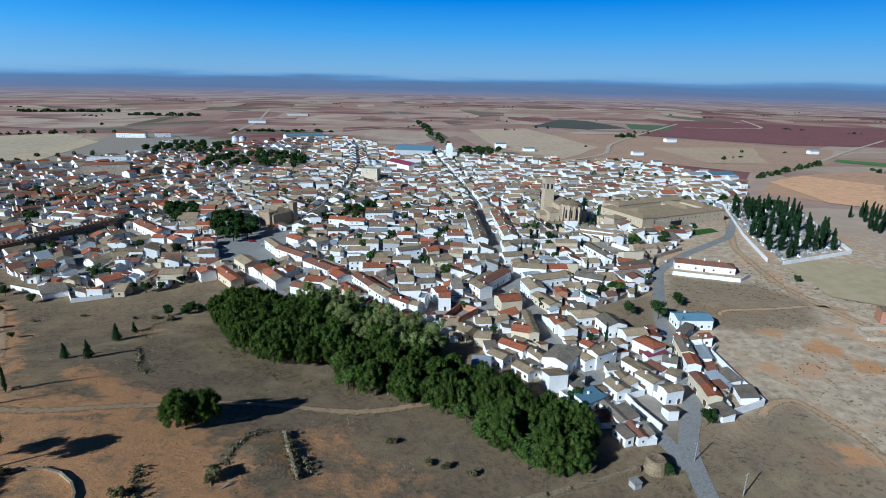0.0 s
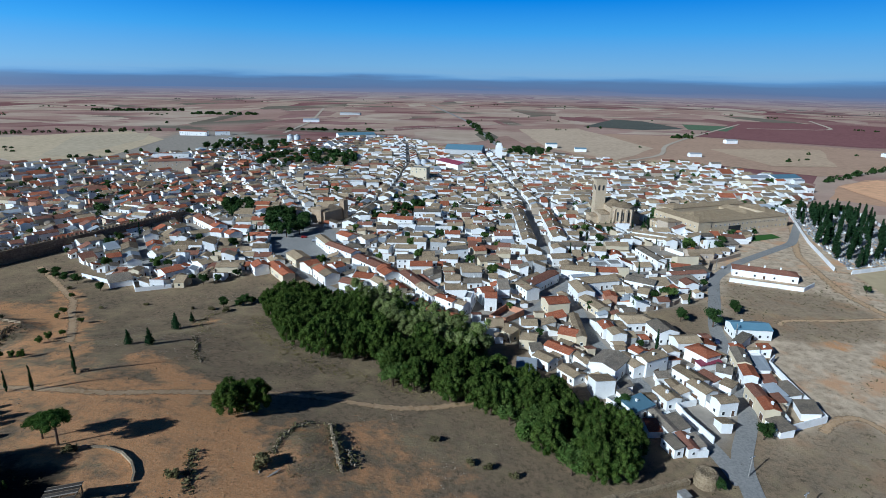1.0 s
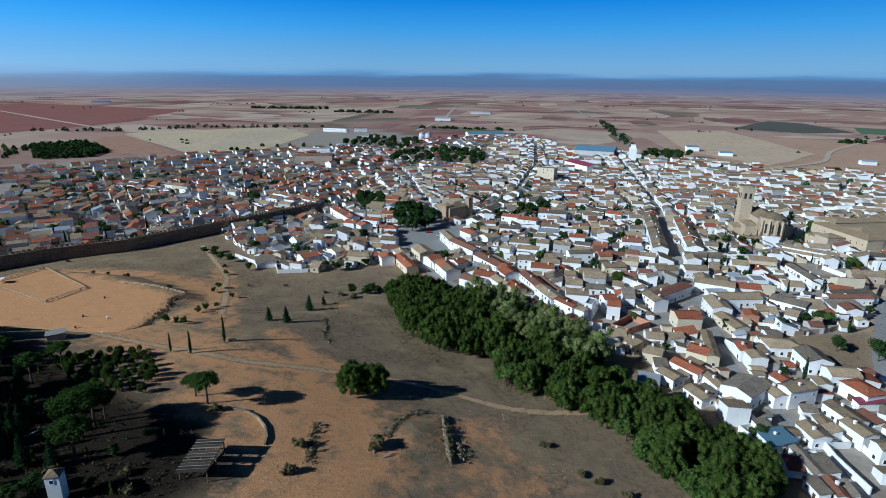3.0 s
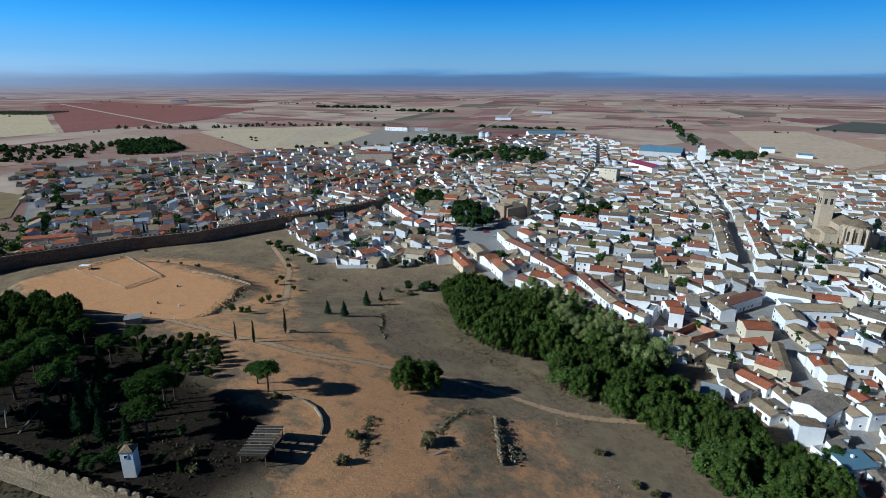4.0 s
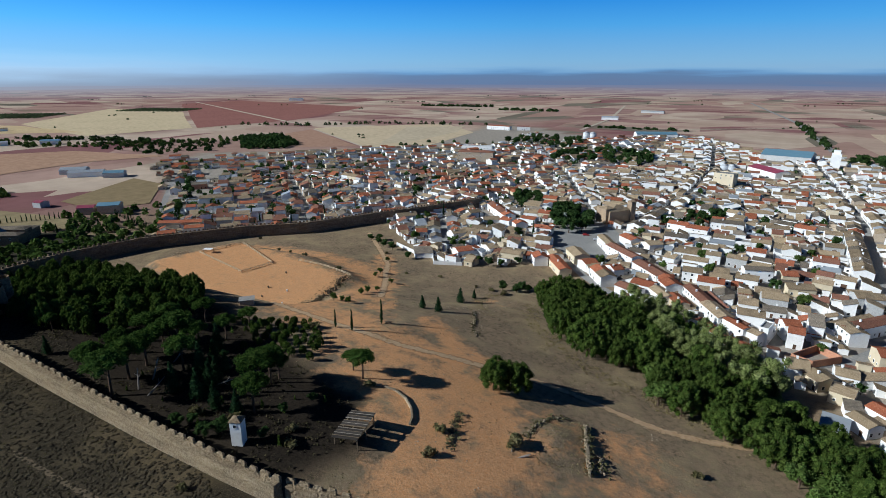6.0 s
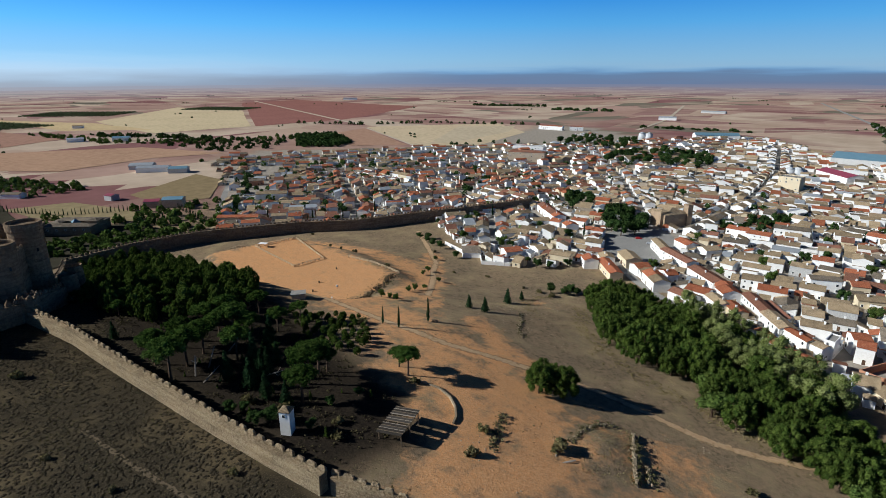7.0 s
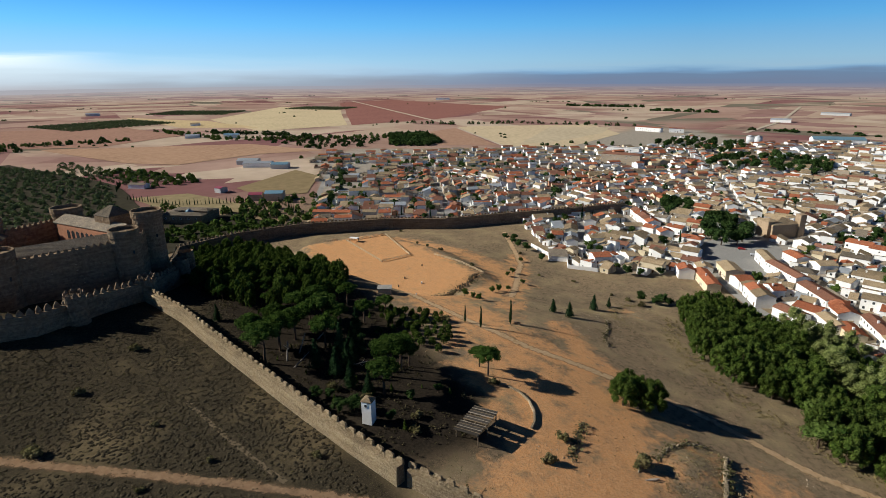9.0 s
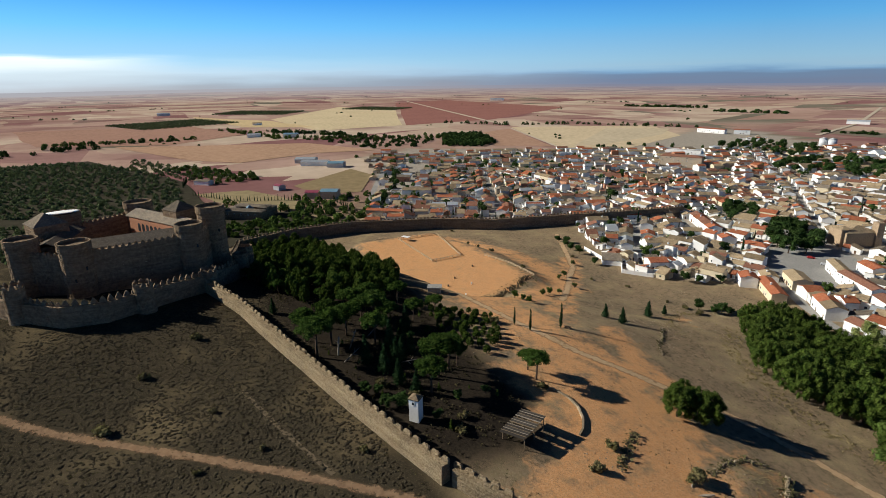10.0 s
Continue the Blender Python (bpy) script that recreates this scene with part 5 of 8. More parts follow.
def blocks(ob, name, parts, mat):
    s = Soup()
    for p in parts:
        s.box(*p)
    return child(name, s.mesh(name, mat), ob)


church = base("church", Matrix.Translation((96, 432, 0)) @ Matrix.Rotation(0.15, 4, "Z"), "golden stone church with square bell tower and buttressed apse", "church")
reserve(98, 432, 0.15, 42, 40)
vs, fs, rv, rf = gable_geo(30, 16, 13.5, 0.36)
child("nave", mesh_of("nave", vs, fs, [M["stone"]]), church, Matrix.Translation((2, 4, 0)) @ Matrix.Rotation(1.57, 4, "Z"))
child("roof", mesh_of("roof", rv, rf, [M["tile_old"]]), church, Matrix.Translation((2, 4, 0)) @ Matrix.Rotation(1.57, 4, "Z"))
child("apse", Soup().lathe([(7.8, -2), (7.8, 15.2), (8.2, 15.3), (8.2, 16.0)], 10, Matrix.Translation((2, -11, 0))).mesh("apse", M["stone"]), church)
child("apse_roof", Soup().lathe([(8.5, 15.9), (8.5, 16.15), (0.3, 19.6)], 10, Matrix.Translation((2, -11, 0))).mesh("apse_roof", M["tile_old"]), church)
for i in range(7):
    a = -math.pi + i * math.pi / 6 * 1.0
    q = Matrix.Translation((2, -11, 0)) @ Matrix.Rotation(a, 4, "Z")
    child("buttress", Soup().box(7.2, -0.7, -1, 9.4, 0.7, 13.5, q).add([q @ Vector(p) for p in ((7.2, -0.7, 13.5), (9.4, -0.7, 13.5), (9.4, 0.7, 13.5), (7.2, 0.7, 13.5), (7.2, -0.7, 15.2), (7.2, 0.7, 15.2))], [(0, 1, 4), (1, 2, 5, 4), (2, 3, 5), (3, 0, 4, 5)]).mesh("buttress", M["stone"]), church)
    if i < 6:
        q = Matrix.Translation((2, -11, 0)) @ Matrix.Rotation(a + math.pi / 12, 4, "Z")
        child("window", Soup().box(7.35, -0.6, 5.5, 7.75, 0.6, 12, q).mesh("window", M["glass"]), church)
tower = child("bell_tower", Soup().box(-4, -4, -2, 4, 4, 30).box(-4.4, -4.4, 30, 4.4, 4.4, 30.6).box(-4, -4, 30.6, 4, 4, 32).mesh("bell_tower", M["stone"]), church, Matrix.Translation((-9.5, 12, 0)))
# dark slabs stand in for the shaded inside of the belfry
for f in range(4):
    for u in (-1.7, 1.7):
        child("belfry_opening", Soup().box(u - 0.8, -4.06, 24, u + 0.8, -3.6, 28).mesh("belfry_opening", M["glass"]), tower, Matrix.Rotation(f * math.pi / 2, 4, "Z"))
for x, y, w, d, h in ((-10, -3, 9, 16, 9), (14, 6, 9, 22, 8.5), (-16, 2, 8, 12, 6)):
    vs, fs, rv, rf = gable_geo(d, w, h, 0.3, "hip")
    q = Matrix.Translation((x, y, 0)) @ Matrix.Rotation(1.57, 4, "Z")
    child("chapel", mesh_of("chapel", vs, fs, [M["stone"]]), church, q)
    child("chapel_roof", mesh_of("chapel_roof", rv, rf, [M["tile_old"]]), church, q)

M["brown_stone"] = surface("brown_stone", (0.33, 0.235, 0.15), (0.25, 0.18, 0.12), (0.39, 0.29, 0.195), 0.2, 1.4, 0.95, 0.06, 0.6, 0.1)
chapel = base("convent_church", Matrix.Translation((-126, 404, 0)) @ Matrix.Rotation(-0.5, 4, "Z"), "plain brown stone church with stub tower and tiled roof", "church")
reserve(-126, 404, -0.5, 20, 30)
for x, y, w, d, h, k in ((0, 0, 14, 22, 9, "hip"), (-10, 6, 8, 14, 6, "hip"), (0, -9, 10, 8, 11, "hip")):
    vs, fs, rv, rf = gable_geo(w, d, h, 0.34, k)
    child("nave", mesh_of("nave", vs, fs, [M["brown_stone"]]), chapel, Matrix.Translation((x, y, 0)))
    child("roof", mesh_of("roof", rv, rf, [M["tile_old"]]), chapel, Matrix.Translation((x, y, 0)))
child("tower", Soup().box(4, 8, -1, 8.5, 12.5, 15).box(3.8, 7.8, 15, 8.7, 12.7, 15.4).mesh("tower", M["brown_stone"]), chapel)

palace = base("palace", Matrix.Translation((150, 404, 0)) @ Matrix.Rotation(math.atan2(38, 78), 4, "Z"), "long ochre palace with tiled roofs round a court", "palace")
M["ochre"] = surface("ochre_stone", (0.50, 0.39, 0.25), (0.42, 0.32, 0.21), (0.55, 0.45, 0.31), 0.2, 1.4, 0.95, 0.05)
for x, y, ang, w, d, h in ((46, 4, 0, 86, 13, 9.0), (4, 20, 1.57, 46, 12, 9.6), (50, 44, 0, 76, 12, 10.0), (88, 26, 1.57, 26, 11, 8.5), (-14, 18, 1.57, 20, 10, 6.5), (34, 22, 0, 50, 17, 8.6), (66, 26, 1.57, 30, 12, 8.8)):
    vs, fs, rv, rf = gable_geo(w, d, h, 0.33, "hip")
    q = Matrix.Translation((x, y, 0)) @ Matrix.Rotation(ang, 4, "Z")
    wing = child("wing", mesh_of("wing", vs, fs, [M["ochre"]]), palace, q)
    child("roof", mesh_of("roof", rv, rf, [M["tile_tan"]]), palace, q)
    for r in range(2):
        for c in range(int(w / 4.4)):
            u = (c + 0.5) * 4.4 - int(w / 4.4) * 2.2
            for sgn in (0, 1):
                child("window", window_mesh("window"), wing, Matrix.Rotation(sgn * math.pi, 4, "Z") @ Matrix.Translation((u, -d / 2, 1.3 + 4.2 * r)))
# a dark slab gives the gateway its inner shade by colour
child("gateway", Soup().box(28, -2.65, 0.2, 40, -2.2, 5).mesh("gateway", M["glass"]), palace)
for x, y, w, d in ((46, 4, 88, 16), (4, 20, 14, 48), (50, 44, 78, 14), (88, 26, 12, 28), (44, 24, 80, 30)):
    a = math.atan2(38, 78)
    reserve(150 + x * math.cos(a) - y * math.sin(a), 404 + x * math.sin(a) + y * math.cos(a), a, w, d)

def landmark(x, y, ang, w, d, h, roof, wall, kind, name, extra=""):
    """A large or solitary building on its own plot."""
    far_away = math.hypot(x, y) > 480
    ob = house(x, y, ang, w, d, h, roof, wall, kind, 0.26, 0 if far_away and name not in ("block_of_flats", "terrace_of_houses", "school_building") else 1, name=name, extra=extra, sides=(0, 1, 3) if not far_away else (0,))
    reserve(x, y, ang, w, d)
    for u in (-8, 0, 8) if "chimneys" in extra else ():
        child("chimney", CHIMNEY, ob, Matrix.Translation((u, 1.0, h + 1.4)))


landmark(-80, 592, -0.15, 18, 14, 14.5, "paving", "cream", "flat", "block_of_flats")
landmark(-45, 845, -0.1, 56, 42, 7, "tin_blue", "grey", "gable", "market_hall")
landmark(-52, 700, -0.9, 50, 20, 6, "maroon", "white", "gable", "warehouse")
landmark(-262, 1030, 0.5, 70, 26, 6, "tin_blue", "white", "gable", "warehouse")
landmark(-424, 690, 0.3, 44, 12, 7, "tin", "white", "flat", "school_building")
landmark(-372, 602, 0.35, 46, 14, 12, "tile_brown", "earthwall", "hip", "block_of_flats")
landmark(46.6, 190.4, 0.95, 13, 10.5, 5.4, "tile_grey", "white", "gable", "warehouse", " beside the street")
landmark(157, 313, -0.32, 33, 10, 4.0, "tile_brown", "white", "hip", "farmhouse", " and three chimneys")
landmark(-560, 992, 0.02, 52, 9, 7.5, "tile_red", "white", "gable", "terrace_of_houses")
landmark(-514, 1010, 0.5, 26, 9, 7.5, "tile_red", "white", "gable", "terrace_of_houses")
landmark(-447, 1700, 0, 64, 14, 5, "tin", "grey", "gable", "farm_shed")
landmark(444, 1099, 0.2, 22, 12, 6, "tin", "white", "gable", "farm_shed")
landmark(305, 876, 0.1, 18, 10, 5, "tin", "white", "gable", "farm_shed")
landmark(624, 940, 0.1, 16, 10, 5, "tin", "white", "gable", "farm_shed")
landmark(94, 942, 0.1, 18, 12, 7, "tin_blue", "white", "gable", "farm_shed")
landmark(136, 900, 0, 18, 12, 5, "tin_blue", "white", "gable", "farm_shed")
landmark(-465, 1381, 0.3, 40, 18, 6, "tin", "white", "gable", "farm_shed")
landmark(-1067, 307, 1.2, 24, 12, 5, "tin", "white", "gable", "farm_shed")
landmark(-1019, 361, 1.0, 26, 14, 6, "tin_blue", "white", "gable", "farm_shed")
landmark(-1920, 284, 1.4, 36, 14, 6, "tin", "white", "gable", "farm_shed")
landmark(-1951, 1655, 0.7, 60, 14, 8, "tin", "white", "gable", "farm_shed")
landmark(-1342, 396, 1.2, 20, 12, 5, "tile_old", "white", "gable", "farmhouse")
landmark(-660, 262, 0.9, 34, 14, 5, "tin", "white", "gable", "farm_shed")
landmark(-690, 262, 0.9, 26, 16, 5, "tin", "grey", "gable", "farm_shed")
landmark(-632, 278, 0.9, 20, 14, 5, "tin_blue", "grey", "gable", "farm_shed")
landmark(-466, 197, 0.9, 16, 12, 6.5, "tin_blue", "earthwall", "gable", "tractor_shed")
landmark(-476, 184, 0.9, 12, 10, 5.5, "maroon", "earthwall", "gable", "tractor_shed")
landmark(-610, 118, 0.7, 18, 9, 4, "tile_grey", "white", "gable", "farmhouse")
landmark(-532, 172, 0.3, 9, 8, 4.5, "maroon", "grey", "gable", "farm_shed")
landmark(-420, 262, 0.9, 26, 11, 7.0, "tile_old", "white", "gable", "house")
landmark(-377, 205, 0.75, 30, 8, 4.0, "tile_red", "earthwall", "gable", "house", " below the town wall")
landmark(330, 660, 0.3, 34, 20, 6, "tin_blue", "white", "gable", "warehouse")
landmark(300, 655, 0.3, 26, 14, 6, "tin", "white", "gable", "warehouse")
landmark(212, 240, -0.3, 9, 7, 6, "tile_grey", "brick", "gable", "house")
manor = base("manor_house", Matrix.Translation((-438, 116, 0)) @ Matrix.Rotation(0.75, 4, "Z"), "stone manor house with tiled roof and glass lantern", "house")
for x, y, w, d, h in ((0, -8, 34, 9, 7), (0, 8, 34, 9, 7), (-13, 0, 8, 8, 7), (13, 0, 8, 8, 8.5)):
    vs, fs, rv, rf = gable_geo(w, d, h, 0.3, "hip")
    child("wing", mesh_of("wing", vs, fs, [M["stone_dark"]]), manor, Matrix.Translation((x, y, 0)))
    child("roof", mesh_of("roof", rv, rf, [M["tile_grey"]]), manor, Matrix.Translation((x, y, 0)))
child("round_tower", Soup().lathe([(3.2, -1), (3.2, 9.5), (3.5, 9.6), (3.5, 10.2)], 16, Matrix.Translation((-17, -12, 0))).mesh("round_tower", M["stone_dark"]), manor)
child("lantern", Soup().lathe([(3.4, 6.5), (3.4, 7.5), (0.1, 9.5)], 4, Matrix.Translation((0, 0, 0))).mesh("lantern", M["tin_blue"]), manor)
for u in (-12, -6, 0, 6, 12):
    child("window", window_mesh("window"), manor, Matrix.Translation((u, -12.5, 4)))

elevator = base("grain_elevator", Matrix.Translation((6, 800, 0)), "tall white grain elevator tower", "silo")
blocks(elevator, "tower", [(-5, -6, -1, 5, 6, 17), (-3.5, -3.5, 17, 3.5, 3.5, 21)], M["white"])
reserve(6, 800, 0, 16, 16)
for x in (-350, -338):
    silo = base("grain_silo", Matrix.Translation((x, 925, 0)), "round galvanised steel grain silo", "silo", "grain silos")
    child("drum", Soup().lathe([(5.5, -1), (5.5, 11)], 20).mesh("drum", M["metal"], True), silo)
    child("cone_roof", Soup().lathe([(5.8, 11), (0.3, 13.5)], 20).mesh("cone_roof", M["metal"], True), silo)
for x in (-126, -118):
    silo = base("grain_silo", Matrix.Translation((x + 30, 690, 0)), "round galvanised steel grain silo", "silo", "grain silos")
    child("drum", Soup().lathe([(4.5, -1), (4.5, 8)], 20).mesh("drum", M["metal"], True), silo)
    child("cone_roof", Soup().lathe([(4.8, 8), (0.3, 10)], 20).mesh("cone_roof", M["metal"], True), silo)

# ---- single houses along the lower streets and the east road ----
def cottage(x, y, ang, w, d, h, roof, wall, kind):
    """One house of the lower village, placed on its own plot."""
    near_one = math.hypot(x, y) < 260
    yard = 0
    for depth in (6.5, 4.5, 3.4):
        bx, by = x - math.sin(ang) * (d + depth) / 2, y + math.cos(ang) * (d + depth) / 2
        if h > 3.1 and not yard and free(bx, by, ang, w - 1, depth - 1):
            yard = depth
            claim(bx, by, ang, w, depth)
    ob = house(x, y, ang, w, d, h, roof, wall, kind, 0.28 if kind != "shed" else 0.16, 2 if h > 3.1 else 0, yard, sides=(0, 1, 2, 3) if near_one else (0, 2),
               name="house" if h > 3.1 else "outhouse", extra=" beside the street" if h > 3.1 else " in a yard")
    claim(x, y, ang, w + 0.6, d + 0.6)
    return ob


# east corner
cottage(85.0, 203.3, -1.01, 10.3, 7.8, 5.0, "tile_red", "white", "hip")
cottage(79.9, 167.8, 0.30, 6.9, 4.8, 5.4, "tile_old", "white", "gable")
cottage(62.9, 193.4, 0.57, 11.1, 5.5, 6.6, "tile_tan", "white", "gable")
cottage(55.2, 192.8, -1.14, 10.9, 5.6, 4.6, "tile_old", "white", "gable")
cottage(59.7, 201.3, -0.96, 5.3, 5.2, 5.0, "tile_red", "white", "gable")
cottage(51.0, 164.2, 0.62, 9.2, 5.9, 3.4, "tin_blue", "white", "shed")
cottage(62.3, 171.3, -1.18, 8.0, 5.8, 4.0, "tile_tan", "white", "gable")
cottage(74.6, 185.1, -1.07, 11.9, 5.6, 4.4, "tile_old", "white", "gable")
cottage(75.3, 175.6, -1.09, 8.7, 5.5, 5.0, "tile_tan", "white", "gable")
cottage(88.4, 190.5, -0.38, 5.4, 7.7, 4.6, "tile_grey", "white", "gable")
cottage(86.8, 182.0, -0.82, 4.3, 4.2, 3.0, "tile_old", "white", "shed")
cottage(85.7, 198.2, 0.43, 10.1, 3.0, 2.8, "maroon", "white", "shed")
cottage(56.8, 155.7, -1.28, 11.8, 3.2, 3.4, "tile_grey", "white", "gable")
cottage(61.1, 146.3, -1.38, 7.9, 2.9, 3.2, "tile_brown", "white", "gable")
cottage(56.6, 145.0, -1.21, 6.3, 3.1, 3.2, "tile_grey", "white", "shed")
# road row and court
cottage(98.6, 201.7, -1.72, 12.7, 4.9, 4.8, "tile_grey", "cream", "gable")
cottage(96.3, 189.0, -1.72, 8.2, 4.9, 5.0, "tile_red", "white", "gable")
cottage(93.2, 174.9, -1.56, 8.2, 4.3, 5.0, "tile_brown", "cream", "gable")
cottage(93.4, 166.8, -1.64, 7.6, 4.8, 5.0, "tile_red", "cream", "gable")
cottage(101.2, 211.4, -1.67, 3.3, 4.9, 4.0, "tile_red", "white", "gable")
cottage(112.6, 213.0, -1.67, 4.9, 4.2, 3.4, "tile_red", "white", "shed")
cottage(101.5, 179.6, -1.44, 8.1, 4.1, 2.7, "tin", "white", "shed")
cottage(106.7, 181.5, -1.47, 9.0, 4.8, 2.6, "tile_grey", "white", "shed")
cottage(107.5, 170.0, -1.74, 8.3, 5.7, 2.6, "tile_grey", "white", "shed")
cottage(101.6, 173.6, -0.62, 3.7, 3.8, 2.6, "tin", "white", "shed")
cottage(93.9, 159.1, -1.32, 6.7, 4.9, 2.4, "tile_grey", "white", "shed")
cottage(105.6, 199.8, -1.76, 11.4, 4.2, 2.6, "tin", "white", "shed")
cottage(114.3, 231.4, 0.01, 16.1, 9.1, 4.6, "tin_blue", "white", "gable")
cottage(107.1, 220.6, -0.80, 3.7, 9.1, 2.8, "tile_grey", "white", "shed")
# street below the church
cottage(51.8, 223.7, -1.40, 7.9, 5.5, 4.6, "tile_red", "white", "gable")
cottage(46.9, 265.8, -1.37, 15.0, 8.6, 6.0, "tile_tan", "white", "gable")
cottage(51.1, 251.0, -1.12, 15.7, 6.8, 4.0, "tile_tan", "cream", "gable")
cottage(60.2, 260.3, -1.53, 6.3, 5.7, 5.0, "tile_red", "brick", "gable")
cottage(58.1, 283.4, 0.36, 21.1, 9.2, 4.4, "tile_tan", "white", "gable")
cottage(65.0, 300.4, 0.06, 12.4, 9.1, 4.4, "tile_red", "white", "gable")
cottage(49.9, 298.1, -0.15, 18.7, 9.3, 5.2, "tile_tan", "white", "gable")
cottage(81.8, 286.4, -0.49, 15.5, 9.4, 4.0, "tile_grey", "white", "gable")
cottage(91.2, 285.0, 0.06, 9.1, 9.1, 3.4, "tile_old", "white", "shed")
cottage(79.5, 270.6, -0.43, 5.2, 9.4, 3.8, "tile_tan", "white", "gable")
cottage(105.5, 291.7, 0.31, 14.8, 8.0, 3.0, "tile_grey", "white", "shed")
cottage(110.7, 303.1, 0.29, 21.6, 5.7, 4.0, "tile_brown", "white", "gable")
cottage(42.0, 320.4, 0.25, 12.4, 9.3, 5.0, "tile_tan", "white", "gable")
cottage(50.4, 348.3, 0.01, 23.0, 9.1, 4.6, "tile_grey", "white", "gable")
# curved street
cottage(-20.6, 242.8, -0.69, 13.5, 4.1, 6.0, "tile_red", "white", "gable")
cottage(-12.5, 239.1, -0.54, 6.1, 5.4, 5.4, "tile_old", "white", "gable")
cottage(-9.2, 243.2, -0.15, 3.5, 8.4, 7.4, "tile_grey", "white", "flat")
cottage(-39.7, 267.5, -0.98, 22.4, 6.4, 6.0, "tile_brown", "white", "gable")
cottage(-29.3, 252.3, -0.94, 17.0, 7.1, 6.0, "tile_old", "white", "gable")
cottage(1.1, 246.9, 0.05, 5.7, 8.1, 6.8, "tile_red", "white", "gable")
cottage(-1.5, 253.8, 0.42, 6.3, 7.1, 6.8, "tile_red", "white", "gable")
cottage(26.2, 276.6, 0.95, 31.6, 6.6, 5.4, "tile_brown", "white", "gable")
cottage(19.7, 264.1, -1.06, 10.8, 7.4, 5.8, "tile_old", "white", "gable")
cottage(32.2, 248.0, 0.31, 10.9, 9.1, 5.4, "tile_red", "cream", "gable")
cottage(34.7, 215.9, -0.32, 7.7, 8.3, 4.4, "tile_red", "cream", "gable")
cottage(39.0, 222.0, 1.59, 23.8, 4.0, 4.8, "tile_old", "cream", "gable")
cottage(-16.6, 224.8, -0.40, 12.6, 6.2, 4.8, "tile_red", "cream", "gable")
cottage(-29.5, 236.7, -0.90, 13.1, 4.6, 4.4, "tile_red", "white", "gable")
cottage(10.9, 216.0, -0.80, 7.4, 8.6, 4.0, "tile_tan", "cream", "gable")
cottage(18.3, 224.3, 0.05, 7.0, 7.9, 4.0, "tile_tan", "white", "gable")
# below the pine strip
cottage(29.5, 200.4, -0.68, 11.8, 6.1, 4.4, "tile_red", "white", "gable")
cottage(37.2, 194.5, -1.10, 11.3, 4.5, 4.0, "tile_old", "white", "gable")
cottage(22.9, 192.7, -0.75, 7.7, 6.0, 4.0, "tile_tan", "white", "gable")
cottage(17.5, 209.2, -0.18, 7.0, 7.9, 4.4, "tile_tan", "cream", "gable")
cottage(15.4, 186.7, -0.08, 7.0, 6.9, 3.0, "tin", "white", "shed")
cottage(31.7, 183.9, -0.91, 8.8, 5.9, 3.4, "tile_old", "white", "gable")
# above the curved street
cottage(-24.4, 309.5, 0.06, 10.6, 9.1, 5.0, "tile_tan", "white", "gable")
cottage(-21.4, 321.8, 0.41, 13.9, 7.1, 6.8, "tile_grey", "white", "gable")
cottage(-1.5, 312.7, 0.41, 12.7, 9.1, 4.0, "tile_tan", "cream", "gable")
cottage(26.3, 314.2, 0.34, 12.1, 9.2, 5.0, "tile_old", "grey", "gable")
cottage(-7.5, 328.4, 0.37, 7.8, 9.2, 5.0, "tile_red", "cream", "gable")
# towards the square and the western edge
cottage(-172.6, 266.2, 0.98, 10.3, 9.3, 4.6, "tile_red", "white", "gable")
cottage(-197.1, 296.9, 0.97, 9.8, 9.3, 4.6, "tile_tan", "white", "gable")
cottage(-219.1, 285.1, 0.72, 7.5, 9.4, 4.4, "tile_red", "white", "gable")
cottage(-196.9, 340.3, 0.81, 12.1, 9.6, 4.6, "tile_tan", "white", "gable")
cottage(-162.5, 282.1, 1.04, 7.2, 9.4, 4.2, "tile_tan", "white", "gable")
cottage(-192.8, 252.7, 0.74, 10.8, 9.2, 3.0, "tile_grey", "white", "shed")
cottage(-68.7, 292.1, -0.75, 23.8, 8.3, 6.0, "tile_brown", "white", "gable")
cottage(-58.3, 282.4, 0.16, 7.1, 9.2, 6.2, "tile_red", "white", "hip")
cottage(-90.6, 315.1, -0.68, 26.9, 7.3, 5.8, "tile_brown", "white", "gable")
cottage(-106.5, 331.3, -0.94, 20.9, 6.0, 5.8, "tile_tan", "white", "gable")
cottage(-112.8, 298.9, -0.86, 16.0, 9.1, 5.0, "tile_tan", "cream", "gable")
cottage(-101.9, 287.6, 0.91, 8.2, 8.9, 4.6, "tile_red", "white", "gable")
cottage(-96.7, 286.5, 0.70, 11.7, 9.1, 3.4, "tile_old", "white", "gable")
cottage(-85.9, 285.2, 0.85, 6.1, 9.2, 5.0, "tile_red", "white", "gable")
cottage(-66.5, 272.2, -0.13, 10.8, 9.1, 4.4, "tile_red", "white", "gable")
cottage(-114.9, 276.5, -0.85, 24.5, 6.8, 4.4, "tile_red", "cream", "gable")
cottage(-47.0, 258.0, -0.93, 12.4, 6.3, 5.0, "tile_red", "cream", "gable")
cottage(-55.1, 262.4, -0.83, 13.3, 6.9, 5.0, "tile_tan", "white", "gable")
cottage(-96.3, 347.0, -0.68, 13.0, 8.3, 5.4, "tile_red", "white", "gable")
cottage(-82.2, 345.0, 0.91, 10.2, 9.2, 4.6, "tile_tan", "white", "gable")
cottage(-78.2, 397.9, -0.10, 13.5, 9.4, 6.6, "tile_red", "white", "gable")
cottage(-65.5, 395.6, -0.03, 14.2, 9.6, 6.0, "tile_red", "white", "gable")
cottage(-50.8, 417.9, 0.13, 20.9, 9.6, 7.2, "tile_grey", "white", "gable")
